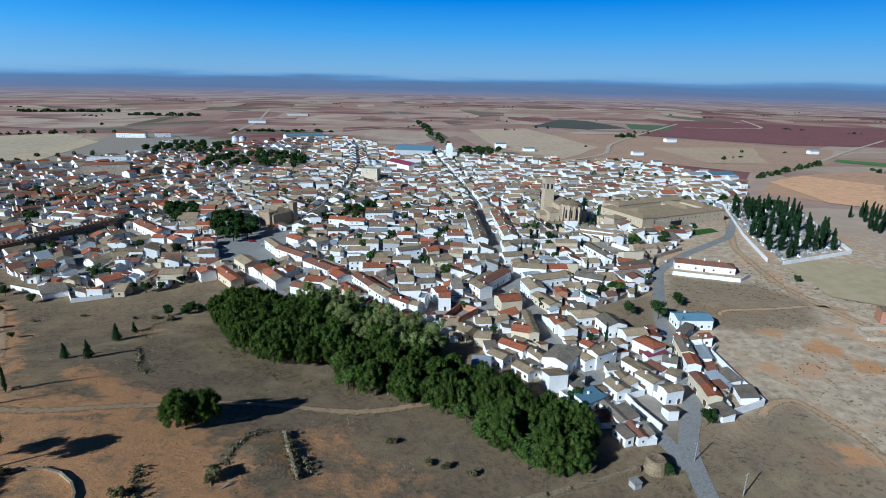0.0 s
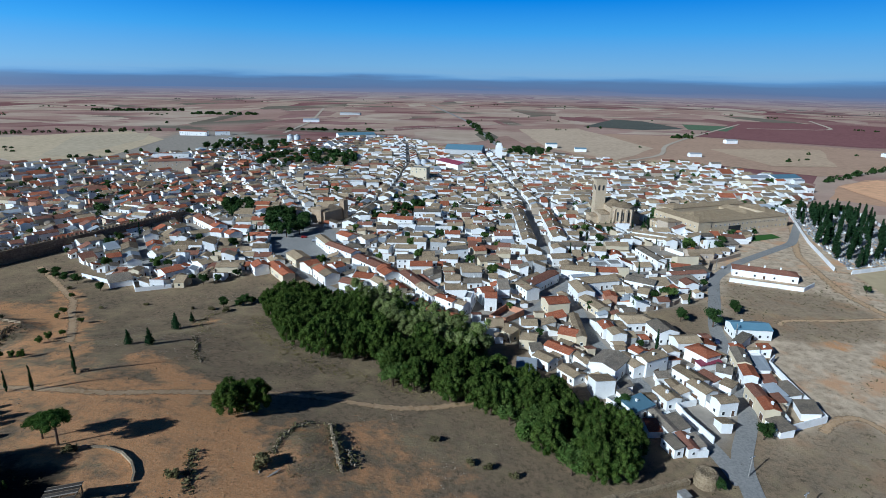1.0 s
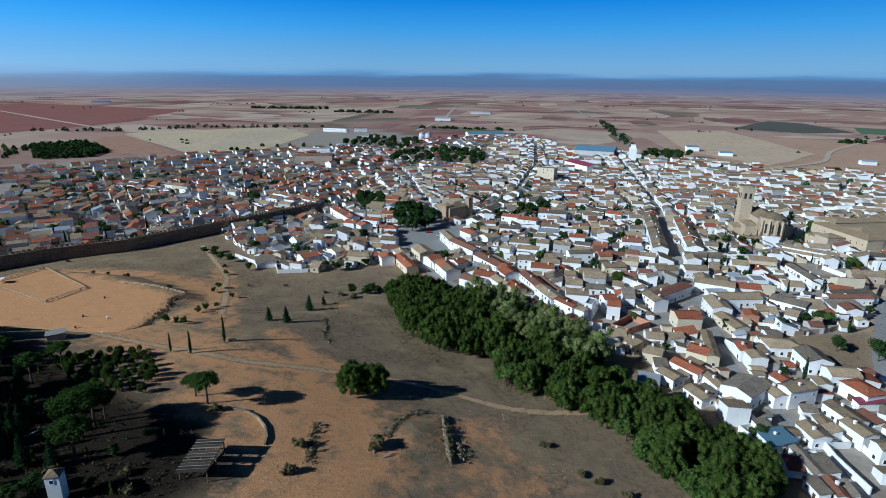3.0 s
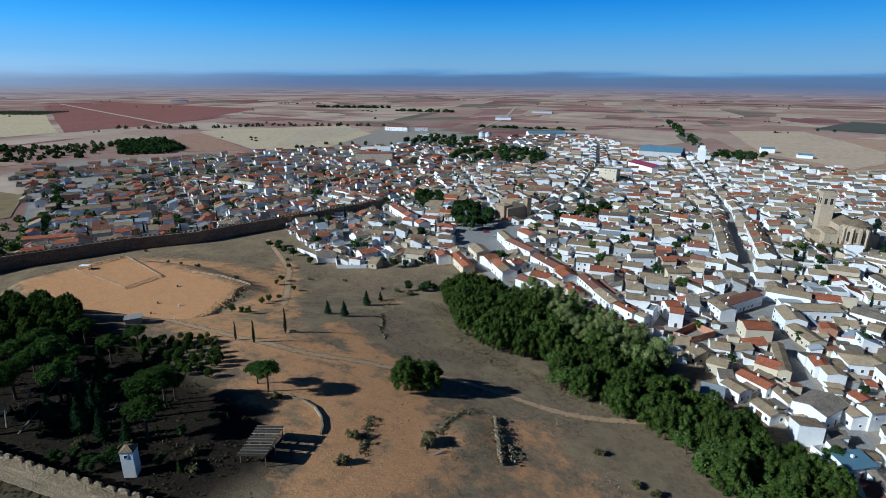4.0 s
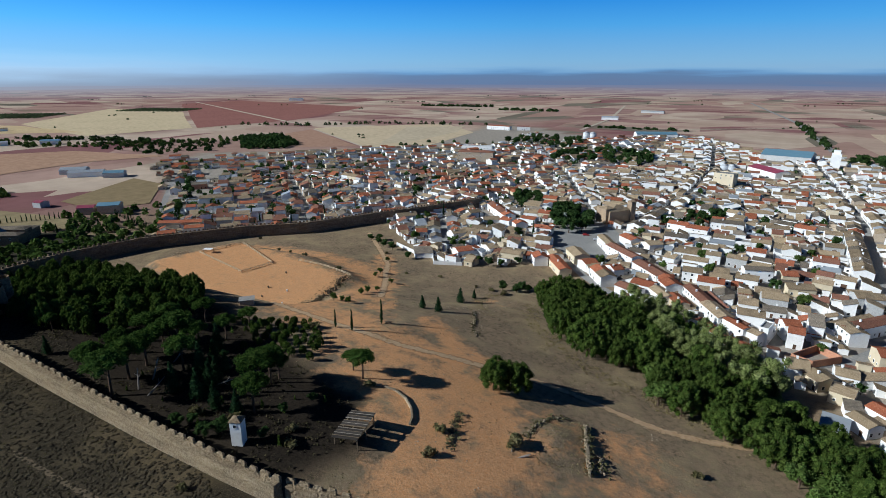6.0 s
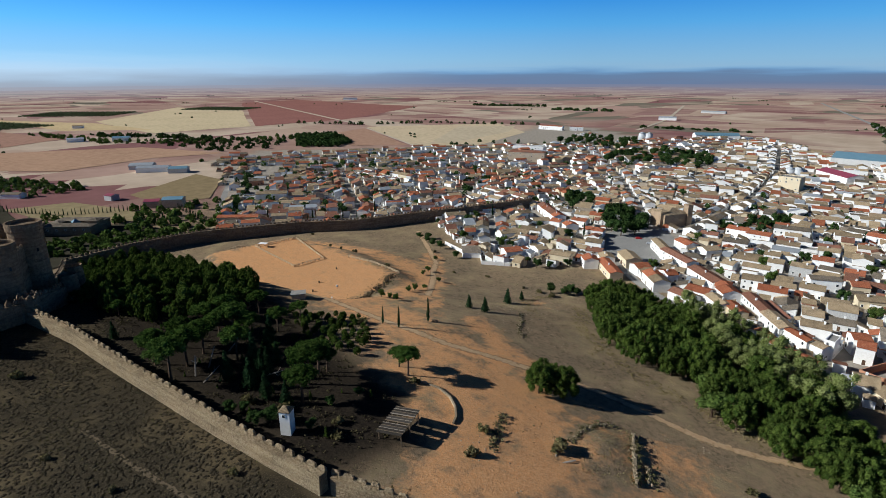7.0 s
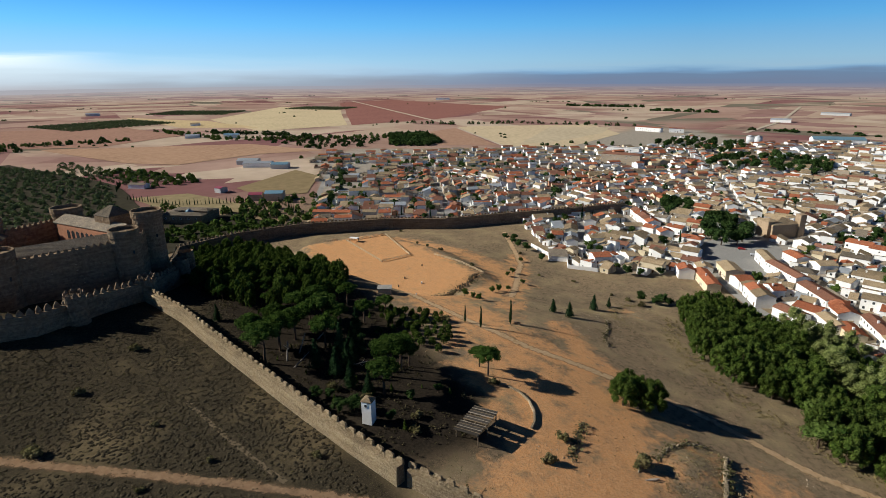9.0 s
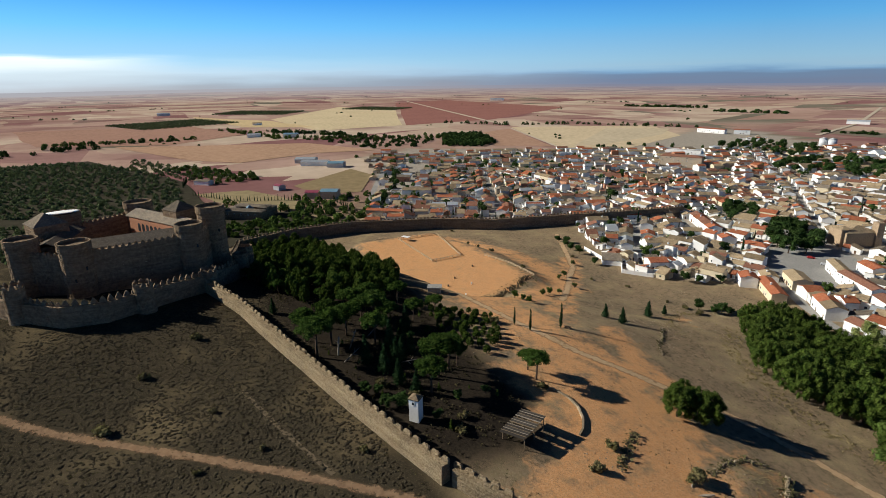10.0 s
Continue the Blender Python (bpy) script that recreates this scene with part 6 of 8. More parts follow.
cottage(-49.6, 302.8, 0.14, 9.7, 9.3, 5.8, "tile_old", "white", "gable")
cottage(-65.2, 323.5, -0.18, 6.7, 9.3, 5.0, "tile_tan", "white", "gable")
cottage(-26.3, 362.7, 0.05, 10.2, 9.3, 5.4, "tile_red", "white", "gable")

# ---- white terraces along the lower streets ----
def terrace(a, b, dep, roofs, high, back=1, wall="white"):
    a, b = Vector(a), Vector(b)
    n = max(1, round((b - a).length / 8.0))
    d = (b - a).normalized()
    w = (b - a).length / n
    nrm = Vector((-d.y, d.x)) * back
    ang = math.atan2(d.y, d.x) + (0 if back > 0 else math.pi)
    for i in range(n):
        c = a + d * (i + 0.5) * w + nrm * dep / 2
        if free(c.x, c.y, ang, w - 1.5, dep - 1.5, 0.25):
            house(c.x, c.y, ang, w - 0.03, dep, high + rng.choice((-0.3, 0, 0, 0.3)), roofs[i % len(roofs)], wall, "gable", 0.33, 2, 0, sides=(0, 2), extra=" in a street row")
            claim(c.x, c.y, ang, w, dep)


terrace((-119, 303), (-86, 264), 8.5, ("tile_old", "tile_red", "tile_old"), 5.4)
terrace((-66, 283), (-44, 255), 9, ("tile_red", "tile_red", "tile_old"), 6.2)
terrace((-35, 250), (-18, 226), 9, ("tile_red", "tile_old", "tile_brown"), 6.4)
terrace((-14, 222), (-1, 200), 8, ("tile_red", "tile_brown"), 5.6)
terrace((-128, 286), (-106, 258), 8, ("tile_red", "tile_old"), 5.2, -1)
terrace((-52, 239), (-40, 224), 8, ("tile_old", "tile_red"), 5.2, -1)
terrace((-222, 378), (-172, 333), 9, ("tile_brown", "tile_red", "tile_brown"), 5.6)
terrace((-300, 412), (-245, 396), 8, ("tile_old", "tile_brown"), 4.6)
terrace((30, 350), (25, 440), 9, ("tile_old", "tile_old", "tile_grey"), 6.2)
terrace((38, 440), (42, 350), 9, ("tile_old", "tile_red", "tile_old"), 6.0)

# ---- walled court with sheds beside the road ----
def low_wall(name, pts, high, thick, mat, label, closed=False, cap=True):
    ob = base(name, Matrix.Translation((*pts[0], ground_z(*pts[0]))), label, "wall")
    inv = ob.matrix_basis.inverted()
    q = list(pts) + ([pts[0]] if closed else [])
    for (ax, ay), (bx, by) in zip(q[:-1], q[1:]):
        k = max(1, int(math.hypot(bx - ax, by - ay) / 7))
        s, c = Soup(), Soup()
        for i in range(k):
            p0, p1 = Vector((ax + (bx - ax) * i / k, ay + (by - ay) * i / k)), Vector((ax + (bx - ax) * (i + 1) / k, ay + (by - ay) * (i + 1) / k))
            z = min(ground_z(*p0), ground_z(*p1))
            m = inv @ Matrix.Translation((*p0, z)) @ Matrix.Rotation(math.atan2(by - ay, bx - ax), 4, "Z")
            s.box(-0.02 * i, -thick / 2, -1.2, (p1 - p0).length + 0.02, thick / 2, high + 0.01 * (i % 2), m)
        child("wall_run", s.mesh("wall_run", mat), ob)
    return ob


low_wall("court_wall", [(91.5, 156.5), (111.9, 166), (110.9, 184), (110.6, 203), (115, 208.5)], 2.6, 0.4, M["white"], "tall whitewashed wall round a yard")
claim(102, 188, 1.3, 66, 30)
# long sheds, tall house and yards below the church
for x, y, ang, w, d, h, roof, kind, wall in ((116, 388, -0.43, 30, 6, 3.6, "tile_old", "gable", "white"), (110, 379, -0.43, 26, 5.5, 3.4, "tile_old", "gable", "white"), (100, 338, -1.3, 26, 6.5, 3.6, "tile_grey", "gable", "white"),
                                             (114, 306, 0.45, 22, 7, 3.4, "tile_grey", "shed", "white"), (146, 388, 0.2, 18, 9, 4.0, "tile_grey", "gable", "white"), (158, 372, 0.4, 16, 8, 3.2, "tile_grey", "shed", "earthwall"),
                                             (131, 408, 0.45, 12, 11, 9.0, "tile_old", "hip", "earthwall"), (150, 466, 0.45, 20, 14, 8.0, "tile_tan", "hip", "earthwall")):
    house(x, y, ang, w, d, h, roof, wall, kind, 0.28, 2, sides=(0, 2), extra=" below the church")
    claim(x, y, ang, w + 1, d + 1)
for pts in ([(62, 183), (66, 162), (70.5, 150)], [(115, 359), (123, 346)], [(91, 352), (98, 314)], [(82, 377), (100, 392)]):
    low_wall("yard_wall", pts, 2.6, 0.4, M["white"], "whitewashed wall along a yard")
    claim((pts[0][0] + pts[-1][0]) / 2, (pts[0][1] + pts[-1][1]) / 2, math.atan2(pts[-1][1] - pts[0][1], pts[-1][0] - pts[0][0]), math.hypot(pts[-1][0] - pts[0][0], pts[-1][1] - pts[0][1]), 3)
claim(108, 352, -0.4, 30, 24)
claim(72, 368, -0.4, 22, 14)
lawn = mesh_of("lawn", [(184, 390, 0.1), (210, 404, 0.1), (208, 414, 0.1), (180, 402, 0.1)], [(0, 1, 2, 3)], [surface("green_lawn", (0.06, 0.13, 0.03), (0.05, 0.10, 0.03), None, 0.2, 2, 0.95, 0.05)])
tagged(new("lawn", lawn), "green lawn before the palace front", "lawn", kind="structure")
for pts in ([(-219.7, 259.8), (-199.7, 252.7)], [(-178.2, 243.4), (-163.6, 251.0), (-164.2, 273.7)], [(-193.5, 246.3), (-185.4, 252.4), (-178.2, 243.4)]):
    low_wall("edge_wall", pts, 2.2, 0.35, M["white"], "whitewashed wall at the edge of the village")
for pts, lab in (([(134, 302), (168, 291), (178, 300)], "white"), ([(205, 330), (222, 392), (262, 508), (318, 487), (274, 352), (212, 325)], "white"), ([(120, 300), (134, 332), (160, 352)], "earthwall"),
                 ([(76, 252), (92, 262), (118, 290)], "earthwall"), ([(112, 358), (140, 380), (132, 396)], "earthwall"), ([(48, 362), (74, 366), (110, 380)], "white")):
    low_wall("boundary_wall", pts, 2.4, 0.4, M[lab], "long whitewashed boundary wall" if lab == "white" else "long earth-coloured boundary wall")
M["grave_stone"] = surface("grey_marble", (0.30, 0.31, 0.32), (0.20, 0.21, 0.22), None, 1, 4, 0.6, 0.35)
GRAVES = [(228, 395), (262, 500), (312, 482), (272, 360), (216, 334)]
tomb = Crowd()
for x, y in scatter(GRAVES, 2.6, trng, 9000, 700):
    q = Matrix.Translation((x, y, 0)) @ Matrix.Rotation(0.35, 4, "Z")
    s = Soup().box(-0.6, -1.1, -0.2, 0.6, 1.1, trng.uniform(0.4, 0.7)).box(-0.5, 0.9, 0.5, 0.5, 1.1, trng.uniform(1.0, 1.9))
    tomb.add(q, s.v, s.f, trng.choice(("white", "grave_stone", "grey", "grave_stone", "paving")))
tomb.build("graves", "rows of pale stone graves between cypresses", "grave")

low_wall("brick_court", [(1, 231.5), (8, 229.5), (17, 240), (9, 246)], 3.0, 0.35, M["brick"], "roofless orange brick walled court", True)
claim(6, 234, -0.5, 15, 14)
# ---- round ruin, hut and stone banks by the road ----
stub = base("ruined_round_tower", Matrix.Translation((61.6, 131.5, ground_z(61.6, 131.5))), "stub of a round rubble tower beside the road", "ruin")
child("drum", Soup().lathe([(3.2, -1.5), (3.0, 1.8), (2.9, 4.0), (2.4, 4.3), (0.1, 3.8)], 18, None, False).mesh("drum", M["rubble"]), stub)
low_wall("ruined_enclosure", [(187, 219), (190, 230), (204, 231), (203, 220)], 1.7, 0.9, M["earthwall"], "low crumbling earth walls of a ruined enclosure", True)


def utility_pole(x, y, high, ang):
    ob = base("utility_pole", Matrix.Translation((x, y, ground_z(x, y))) @ Matrix.Rotation(ang, 4, "Z"), "grey concrete utility pole with a crossarm", "pole", "utility poles")
    child("shaft", Soup().lathe([(0.2, -0.8), (0.12, high)], 8).mesh("shaft", M["paving"]), ob)
    child("crossarm", Soup().box(-1.1, -0.08, high - 0.6, 1.1, 0.08, high - 0.42).mesh("crossarm", M["metal"]), ob)
    for u in (-1.0, 0.0, 1.0):
        child("insulator", Soup().lathe([(0.07, high - 0.42), (0.1, high - 0.3), (0.06, high - 0.1)], 8, Matrix.Translation((u, 0, 0))).mesh("insulator", M["glass"]), ob)
    return ob


for x, y, high, ang in ((75, 136, 7.0, 0.6), (82, 122, 7.5, 0.6), (118, 117, 10.0, 0.9), (107, 226, 7.5, 1.2), (134, 322, 7.5, 0.9)):
    utility_pole(x, y, high, ang)
hut = base("stone_hut", Matrix.Translation((53.7, 124.5, ground_z(53.7, 124.5))) @ Matrix.Rotation(0.4, 4, "Z"), "tiny grey block hut in the dry grass", "hut")
blocks(hut, "wall", [(-1.2, -1.2, -0.5, 1.2, 1.2, 1.8)], M["grey"])
blocks(hut, "roof", [(-1.4, -1.4, 1.8, 1.4, 1.4, 2.0)], M["paving"])
low_wall("stone_bank", [(14, 112), (28, 117.5), (42, 124), (57, 131)], 1.6, 1.4, M["rubble"], "old rubble bank below the pines")

# ---- on the hill ----
hut2 = base("white_hut", Matrix.Translation((-101.6, 61.4, ground_z(-101.6, 61.4))) @ Matrix.Rotation(0.55, 4, "Z"), "narrow white two-storey hut with tiled top", "hut")
blocks(hut2, "wall", [(-1.3, -1.3, -1, 1.3, 1.3, 6.3)], M["white"])
child("roof", Soup().lathe([(2.1, 6.25), (2.1, 6.45), (0.2, 7.2)], 4, Matrix.Rotation(math.pi / 4, 4, "Z")).mesh("roof", M["tile_old"]), hut2)
child("window", window_mesh("small_window"), hut2, Matrix.Translation((-0.1, -1.3, 4.9)))

M["fence_wood"] = surface("pale_fence_wood", (0.52, 0.40, 0.25), (0.44, 0.33, 0.21), None, 1, 5, 0.9, 0.2)
M["dark_plank"] = surface("dark_plank", (0.07, 0.06, 0.05), (0.045, 0.04, 0.035), None, 1, 5, 0.9, 0.3)
SH = Matrix.Translation((-83.5, 81.0, ground_z(-83.5, 81.0))) @ Matrix.Rotation(radians(109), 4, "Z") @ Matrix.Diagonal((0.8, 0.82, 0.95, 1))
shelter = base("timber_shelter", SH, "open timber shelter with a broken plank roof", "shelter")
for u in (-6.2, 0, 6.2):
    for v in (-3.6, 3.6):
        child("post", Soup().box(u - 0.13, v - 0.13, -0.8, u + 0.13, v + 0.13, 2.9 - v * 0.06).mesh("post", M["timber"]), shelter)
for v in (-3.6, 0, 3.6):
    child("beam", Soup().box(-6.8, v - 0.12, 2.85 - v * 0.06, 6.8, v + 0.12, 3.1 - v * 0.06).mesh("beam", M["timber"]), shelter)
for i in range(11):
    u = -6.4 + i * 1.28
    if i not in (4, 7):
        child("roof_panel", Soup().box(u - 0.60, -4.1, 3.15 + 0.02 * (i % 3), u + 0.60, 4.1, 3.21 + 0.02 * (i % 3), Matrix.Rotation(-0.06, 4, "X")).mesh("roof_panel", M["dark_plank"]), shelter)
    child("rafter", Soup().box(u + 0.58, -4.2, 3.1, u + 0.68, 4.2, 3.32, Matrix.Rotation(-0.06, 4, "X")).mesh("rafter", M["bleached"] if i % 2 else M["timber"]), shelter)

M["ruin_stone"] = surface("weathered_ruin_stone", (0.27, 0.21, 0.14), (0.18, 0.142, 0.10), (0.35, 0.28, 0.19), 0.5, 3, 0.95, 0.25)
low_wall("curved_wall", [(-99, 100), (-94.5, 103.5), (-90, 104.2), (-85.5, 103), (-81, 100), (-78, 96.6), (-76.8, 94)], 0.7, 0.5, M["ruin_stone"], "low curved stone wall on the bare slope")


def rubble_heap(name, pts, wide, high, label, seed, step=0.35, mat="ruin_stone"):
    """A ragged ruined wall or bank: broken stones heaped along a line, with weeds."""
    rnd = random.Random(seed)
    line = [Vector(p) for p in pts]
    s, g = Soup(), Soup()
    ob = base(name, Matrix.Translation((*pts[0], ground_z(*pts[0]))), label, "ruin")
    inv = ob.matrix_basis.inverted()
    for a, b in zip(line[:-1], line[1:]):
        n = max(1, int((b - a).length / step))
        side = Vector((-(b - a).y, (b - a).x)).normalized()
        for i in range(n):
            off = rnd.gauss(0, 0.3) * wide
            p = a.lerp(b, (i + rnd.random()) / n) + side * off
            h = high * max(0.15, 1 - (off / wide) ** 2 * 2.2) * (0.55 + 0.45 * noise.noise((p.x * 0.3, p.y * 0.3, seed))) * rnd.uniform(0.7, 1.15)
            r = rnd.uniform(0.14, 0.36)
            m = inv @ Matrix.Translation((p.x, p.y, ground_z(p.x, p.y))) @ Matrix.Rotation(rnd.uniform(0, 3), 4, "Z") @ Matrix.Rotation(rnd.uniform(-0.2, 0.2), 4, "X")
            s.lathe([(r * 1.2, -0.6), (r * rnd.uniform(0.9, 1.1), h * 0.6), (r * rnd.uniform(0.5, 0.9), h)], 5, m)
            for _ in range(2):
                c = inv @ Vector((p.x + rnd.gauss(0, wide * 0.5), p.y + rnd.gauss(0, wide * 0.5), ground_z(p.x, p.y) + h * rnd.uniform(0, 0.9)))
                q = [Vector((rnd.gauss(0, 0.36), rnd.gauss(0, 0.36), rnd.uniform(-0.1, 0.5))) for _k in range(3)]
                g.add([c + v for v in q], [(0, 1, 2)])
    child("rubble", s.mesh("rubble", M[mat]), ob)
    child("weed_growth", g.mesh("weed_growth", M["scrub"]), ob)
    return ob


M["dark_earth"] = surface("dark_earth", (0.12, 0.09, 0.06), (0.085, 0.068, 0.048), None, 0.4, 2.5, 0.95, 0.2)
low_wall("ruined_wall", [(-43.6, 133.0), (-38.9, 121.4), (-34.8, 112.5)], 0.8, 0.8, M["ruin_stone"], "standing stump of a ruined rubble wall on the hill")
rubble_heap("wall_rubble", [(-43.6, 133.0), (-38.9, 121.4), (-34.8, 112.5)], 1.5, 2.1, "broken stones and weeds along the ruined wall", 5, 0.12)
rubble_heap("wall_rubble", [(-35.9, 121.9), (-32.6, 115.7)], 1.8, 1.3, "overgrown heap of stones beside the ruined wall", 6, 0.16)
rubble_heap("wall_rubble", [(-53.0, 113.8), (-53.8, 121.8), (-52.8, 129.1), (-49.2, 133.4)], 1.3, 0.55, "low line of tumbled stones round the ruin", 8, 0.2)
RUIN = [(-54.6, 117.5), (-53.9, 127.8), (-49.7, 135.3), (-44.5, 134.8), (-35.6, 112.6), (-41.2, 107.6), (-45.4, 105.7), (-51.5, 112.2)]
for (x, y), a in zip([(-49.8, 105.6), (-49.6, 106.6), (-53.5, 106.6)], (0.9, 0.95, 2.0)):
    log = base("log", Matrix.Translation((x, y, ground_z(x, y) + 0.16)) @ Matrix.Rotation(a, 4, "Z") @ Matrix.Rotation(math.pi / 2, 4, "Y"), "pale cut log lying on bare earth", "log", "cut logs")
    child("trunk", Soup().lathe([(0.17, -1.5), (0.19, 0), (0.15, 1.5)], 9).mesh("trunk", M["bleached"]), log)
rubble_heap("scrub_bank", [(-177, 141), (-175, 152), (-180, 166), (-187, 181)], 5.0, 1.7, "dark weedy bank at the edge of the riding ground", 9, 0.2, "dark_earth")
rubble_heap("stone_row", [(-115, 186), (-108, 176), (-103, 166), (-97, 160)], 1.2, 0.7, "tumbled row of stones on the slope", 10)
rubble_heap("stone_row", [(-96, 226), (-88, 210), (-80, 196), (-74, 184)], 1.0, 0.6, "tumbled row of stones below the pines", 11)
rubble_heap("stone_row", [(-71.7, 109.3), (-69.2, 103.9), (-65.7, 96.9), (-64.1, 93.6)], 1.5, 0.5, "dark weedy row of stones on bare earth", 12, 0.16, "dark_earth")


def fence(name, pts, gap, label, rails=2, high=1.25):
    ob = base(name, Matrix.Translation((*pts[0], ground_z(*pts[0]))), label, "fence")
    inv = ob.matrix_basis.inverted()
    post = Soup().lathe([(0.2, -0.5), (0.18, high)], 6).mesh("post", M["fence_wood"])
    for (ax, ay), (bx, by) in zip(pts[:-1], pts[1:]):
        n = max(1, int(math.hypot(bx - ax, by - ay) / gap))
        for i in range(n):
            p, q = Vector((ax + (bx - ax) * i / n, ay + (by - ay) * i / n)), Vector((ax + (bx - ax) * (i + 1) / n, ay + (by - ay) * (i + 1) / n))
            zp, zq = ground_z(*p), ground_z(*q)
            child("post", post, ob, inv @ Matrix.Translation((*p, zp)))
            d = Vector((q.x - p.x, q.y - p.y, zq - zp))
            for r in range(rails):
                m = inv @ Matrix.Translation((p.x, p.y, zp + high * (0.45 + 0.45 * r))) @ d.to_track_quat("X", "Z").to_matrix().to_4x4()
                child("rail", Soup().box(0, -0.08, -0.1, d.length, 0.08, 0.1, m).mesh("rail", M["fence_wood"]), ob)
    return ob


fence("paddock_fence", [(-282.6, 161.9), (-258, 158.6), (-235.7, 155.7), (-234.4, 173.9), (-278.9, 187.7), (-282.6, 161.9)], 2.6, "wooden post and rail fence round the sandy paddock")
fence("rail_fence", [(-226, 184.5), (-207, 187), (-187, 185)], 2.6, "wooden rail fence along the bank")
fence("rail_fence", [(-300, 146), (-292, 152), (-286, 158)], 2.6, "wooden rail fence beside the riding ground")
arena_hut = base("field_shelter", Matrix.Translation((-178, 118.5, ground_z(-178, 118.5))) @ Matrix.Rotation(0.9, 4, "Z"), "low pale field shelter at the wood's edge", "shelter")
blocks(arena_hut, "wall", [(-2.6, -2, -0.8, 2.6, 2, 2.2)], M["earthwall"])
blocks(arena_hut, "roof", [(-3, -2.4, 2.2, 3, 2.4, 2.4)], M["paving"])
canopy = base("small_canopy", Matrix.Translation((-279, 165, 9)) @ Matrix.Rotation(0.5, 4, "Z"), "small pale canopy at the paddock's corner", "canopy")
blocks(canopy, "roof", [(-2.5, -1.6, 2.3, 2.5, 1.6, 2.4)], M["white"])
for u, v in ((-2.3, -1.4), (2.3, -1.4), (2.3, 1.4), (-2.3, 1.4)):
    blocks(canopy, "post", [(u - 0.06, v - 0.06, -0.2, u + 0.06, v + 0.06, 2.3)], M["timber"])
for x, y, mat in ((-207, 150, "timber"), (-216, 168, "timber"), (-200, 141, "timber"), (-196, 152, "white"), (-186, 141, "white")):
    drum = base("barrel", Matrix.Translation((x, y, 9)), "small upright barrel on the sandy riding ground", "barrel", "riding ground barrels")
    child("body", Soup().lathe([(0.32, 0), (0.4, 0.5), (0.32, 1.0)], 10).mesh("body", M[mat]), drum)
stand = base("picnic_table", Matrix.Translation((-124, 140.5, ground_z(-124, 140.5))) @ Matrix.Rotation(0.4, 4, "Z"), "dark wooden picnic table by the cypresses", "table")
blocks(stand, "tabletop", [(-1.2, -0.45, 0.75, 1.2, 0.45, 0.85)], M["timber"])
for v in (-0.85, 0.65):
    blocks(stand, "bench", [(-1.2, v, 0.42, 1.2, v + 0.25, 0.5)], M["timber"])
for u in (-0.9, 0.8):
    blocks(stand, "leg", [(u, -0.8, -0.2, u + 0.12, 0.8, 0.44), (u, -0.3, 0.44, u + 0.12, 0.3, 0.75)], M["timber"])


def car(x, y, ang, paint, label):
    ob = base("car", Matrix.Translation((x, y, ground_z(x, y) + 0.07)) @ Matrix.Rotation(ang, 4, "Z"), label, "car")
    s = Soup().add([(-2.1, -0.85, 0.35), (2.1, -0.85, 0.35), (2.1, 0.85, 0.35), (-2.1, 0.85, 0.35), (-2.1, -0.85, 0.9), (2.05, -0.85, 0.8), (2.05, 0.85, 0.8), (-2.1, 0.85, 0.9),
                    (-1.5, -0.65, 1.42), (0.45, -0.65, 1.42), (0.45, 0.65, 1.42), (-1.5, 0.65, 1.42), (-1.95, -0.78, 0.92), (1.15, -0.78, 0.88), (1.15, 0.78, 0.88), (-1.95, 0.78, 0.92)],
                   [(3, 2, 1, 0), (0, 1, 5, 4), (1, 2, 6, 5), (2, 3, 7, 6), (3, 0, 4, 7), (4, 5, 6, 7), (12, 13, 9, 8), (13, 14, 10, 9), (14, 15, 11, 10), (15, 12, 8, 11), (8, 9, 10, 11)])
    child("body", s.mesh("body", paint), ob)
    child("windscreen", Soup().add([(1.12, -0.7, 0.95), (1.12, 0.7, 0.95), (0.55, 0.6, 1.38), (0.55, -0.6, 1.38)], [(0, 1, 2, 3)]).mesh("windscreen", M["glass"]), ob)
    for u in (-1.3, 1.3):
        for v in (-0.8, 0.8):
            child("wheel", Soup().lathe([(0.32, -0.1), (0.32, 0.1)], 12).mesh("wheel", M["tyre"]), ob, Matrix.Translation((u, v, 0.32)) @ Matrix.Rotation(math.pi / 2, 4, "X"))


M["tyre"] = surface("black_rubber", (0.02, 0.02, 0.02), (0.03, 0.03, 0.03), None, 2, 9, 0.8, 0.1)
M["car_blue"] = surface("dark_blue_paint", (0.02, 0.03, 0.07), (0.025, 0.035, 0.08), None, 1, 5, 0.3, 0.05, 0.0)
M["car_silver"] = surface("silver_paint", (0.45, 0.46, 0.48), (0.42, 0.43, 0.45), None, 1, 5, 0.3, 0.05, 0.0)
M["car_red"] = surface("red_paint", (0.35, 0.03, 0.03), (0.32, 0.03, 0.03), None, 1, 5, 0.3, 0.05, 0.0)
for x, y, a, p, lab in ((98, 222, 1.4, "car_blue", "dark blue car parked on the road"), (-2, 227.5, 0.2, "car_silver", "silver car parked on the street"), (-118, 345, 0.4, "car_silver", "silver car parked in the square"),
                        (-128, 352, 0.5, "car_red", "red car parked in the square"), (-122, 318, 1.9, "car_blue", "dark blue car parked in the square"), (140, 326, 0.8, "car_silver", "silver car parked on the road")):
    car(x, y, a, M[p], lab)

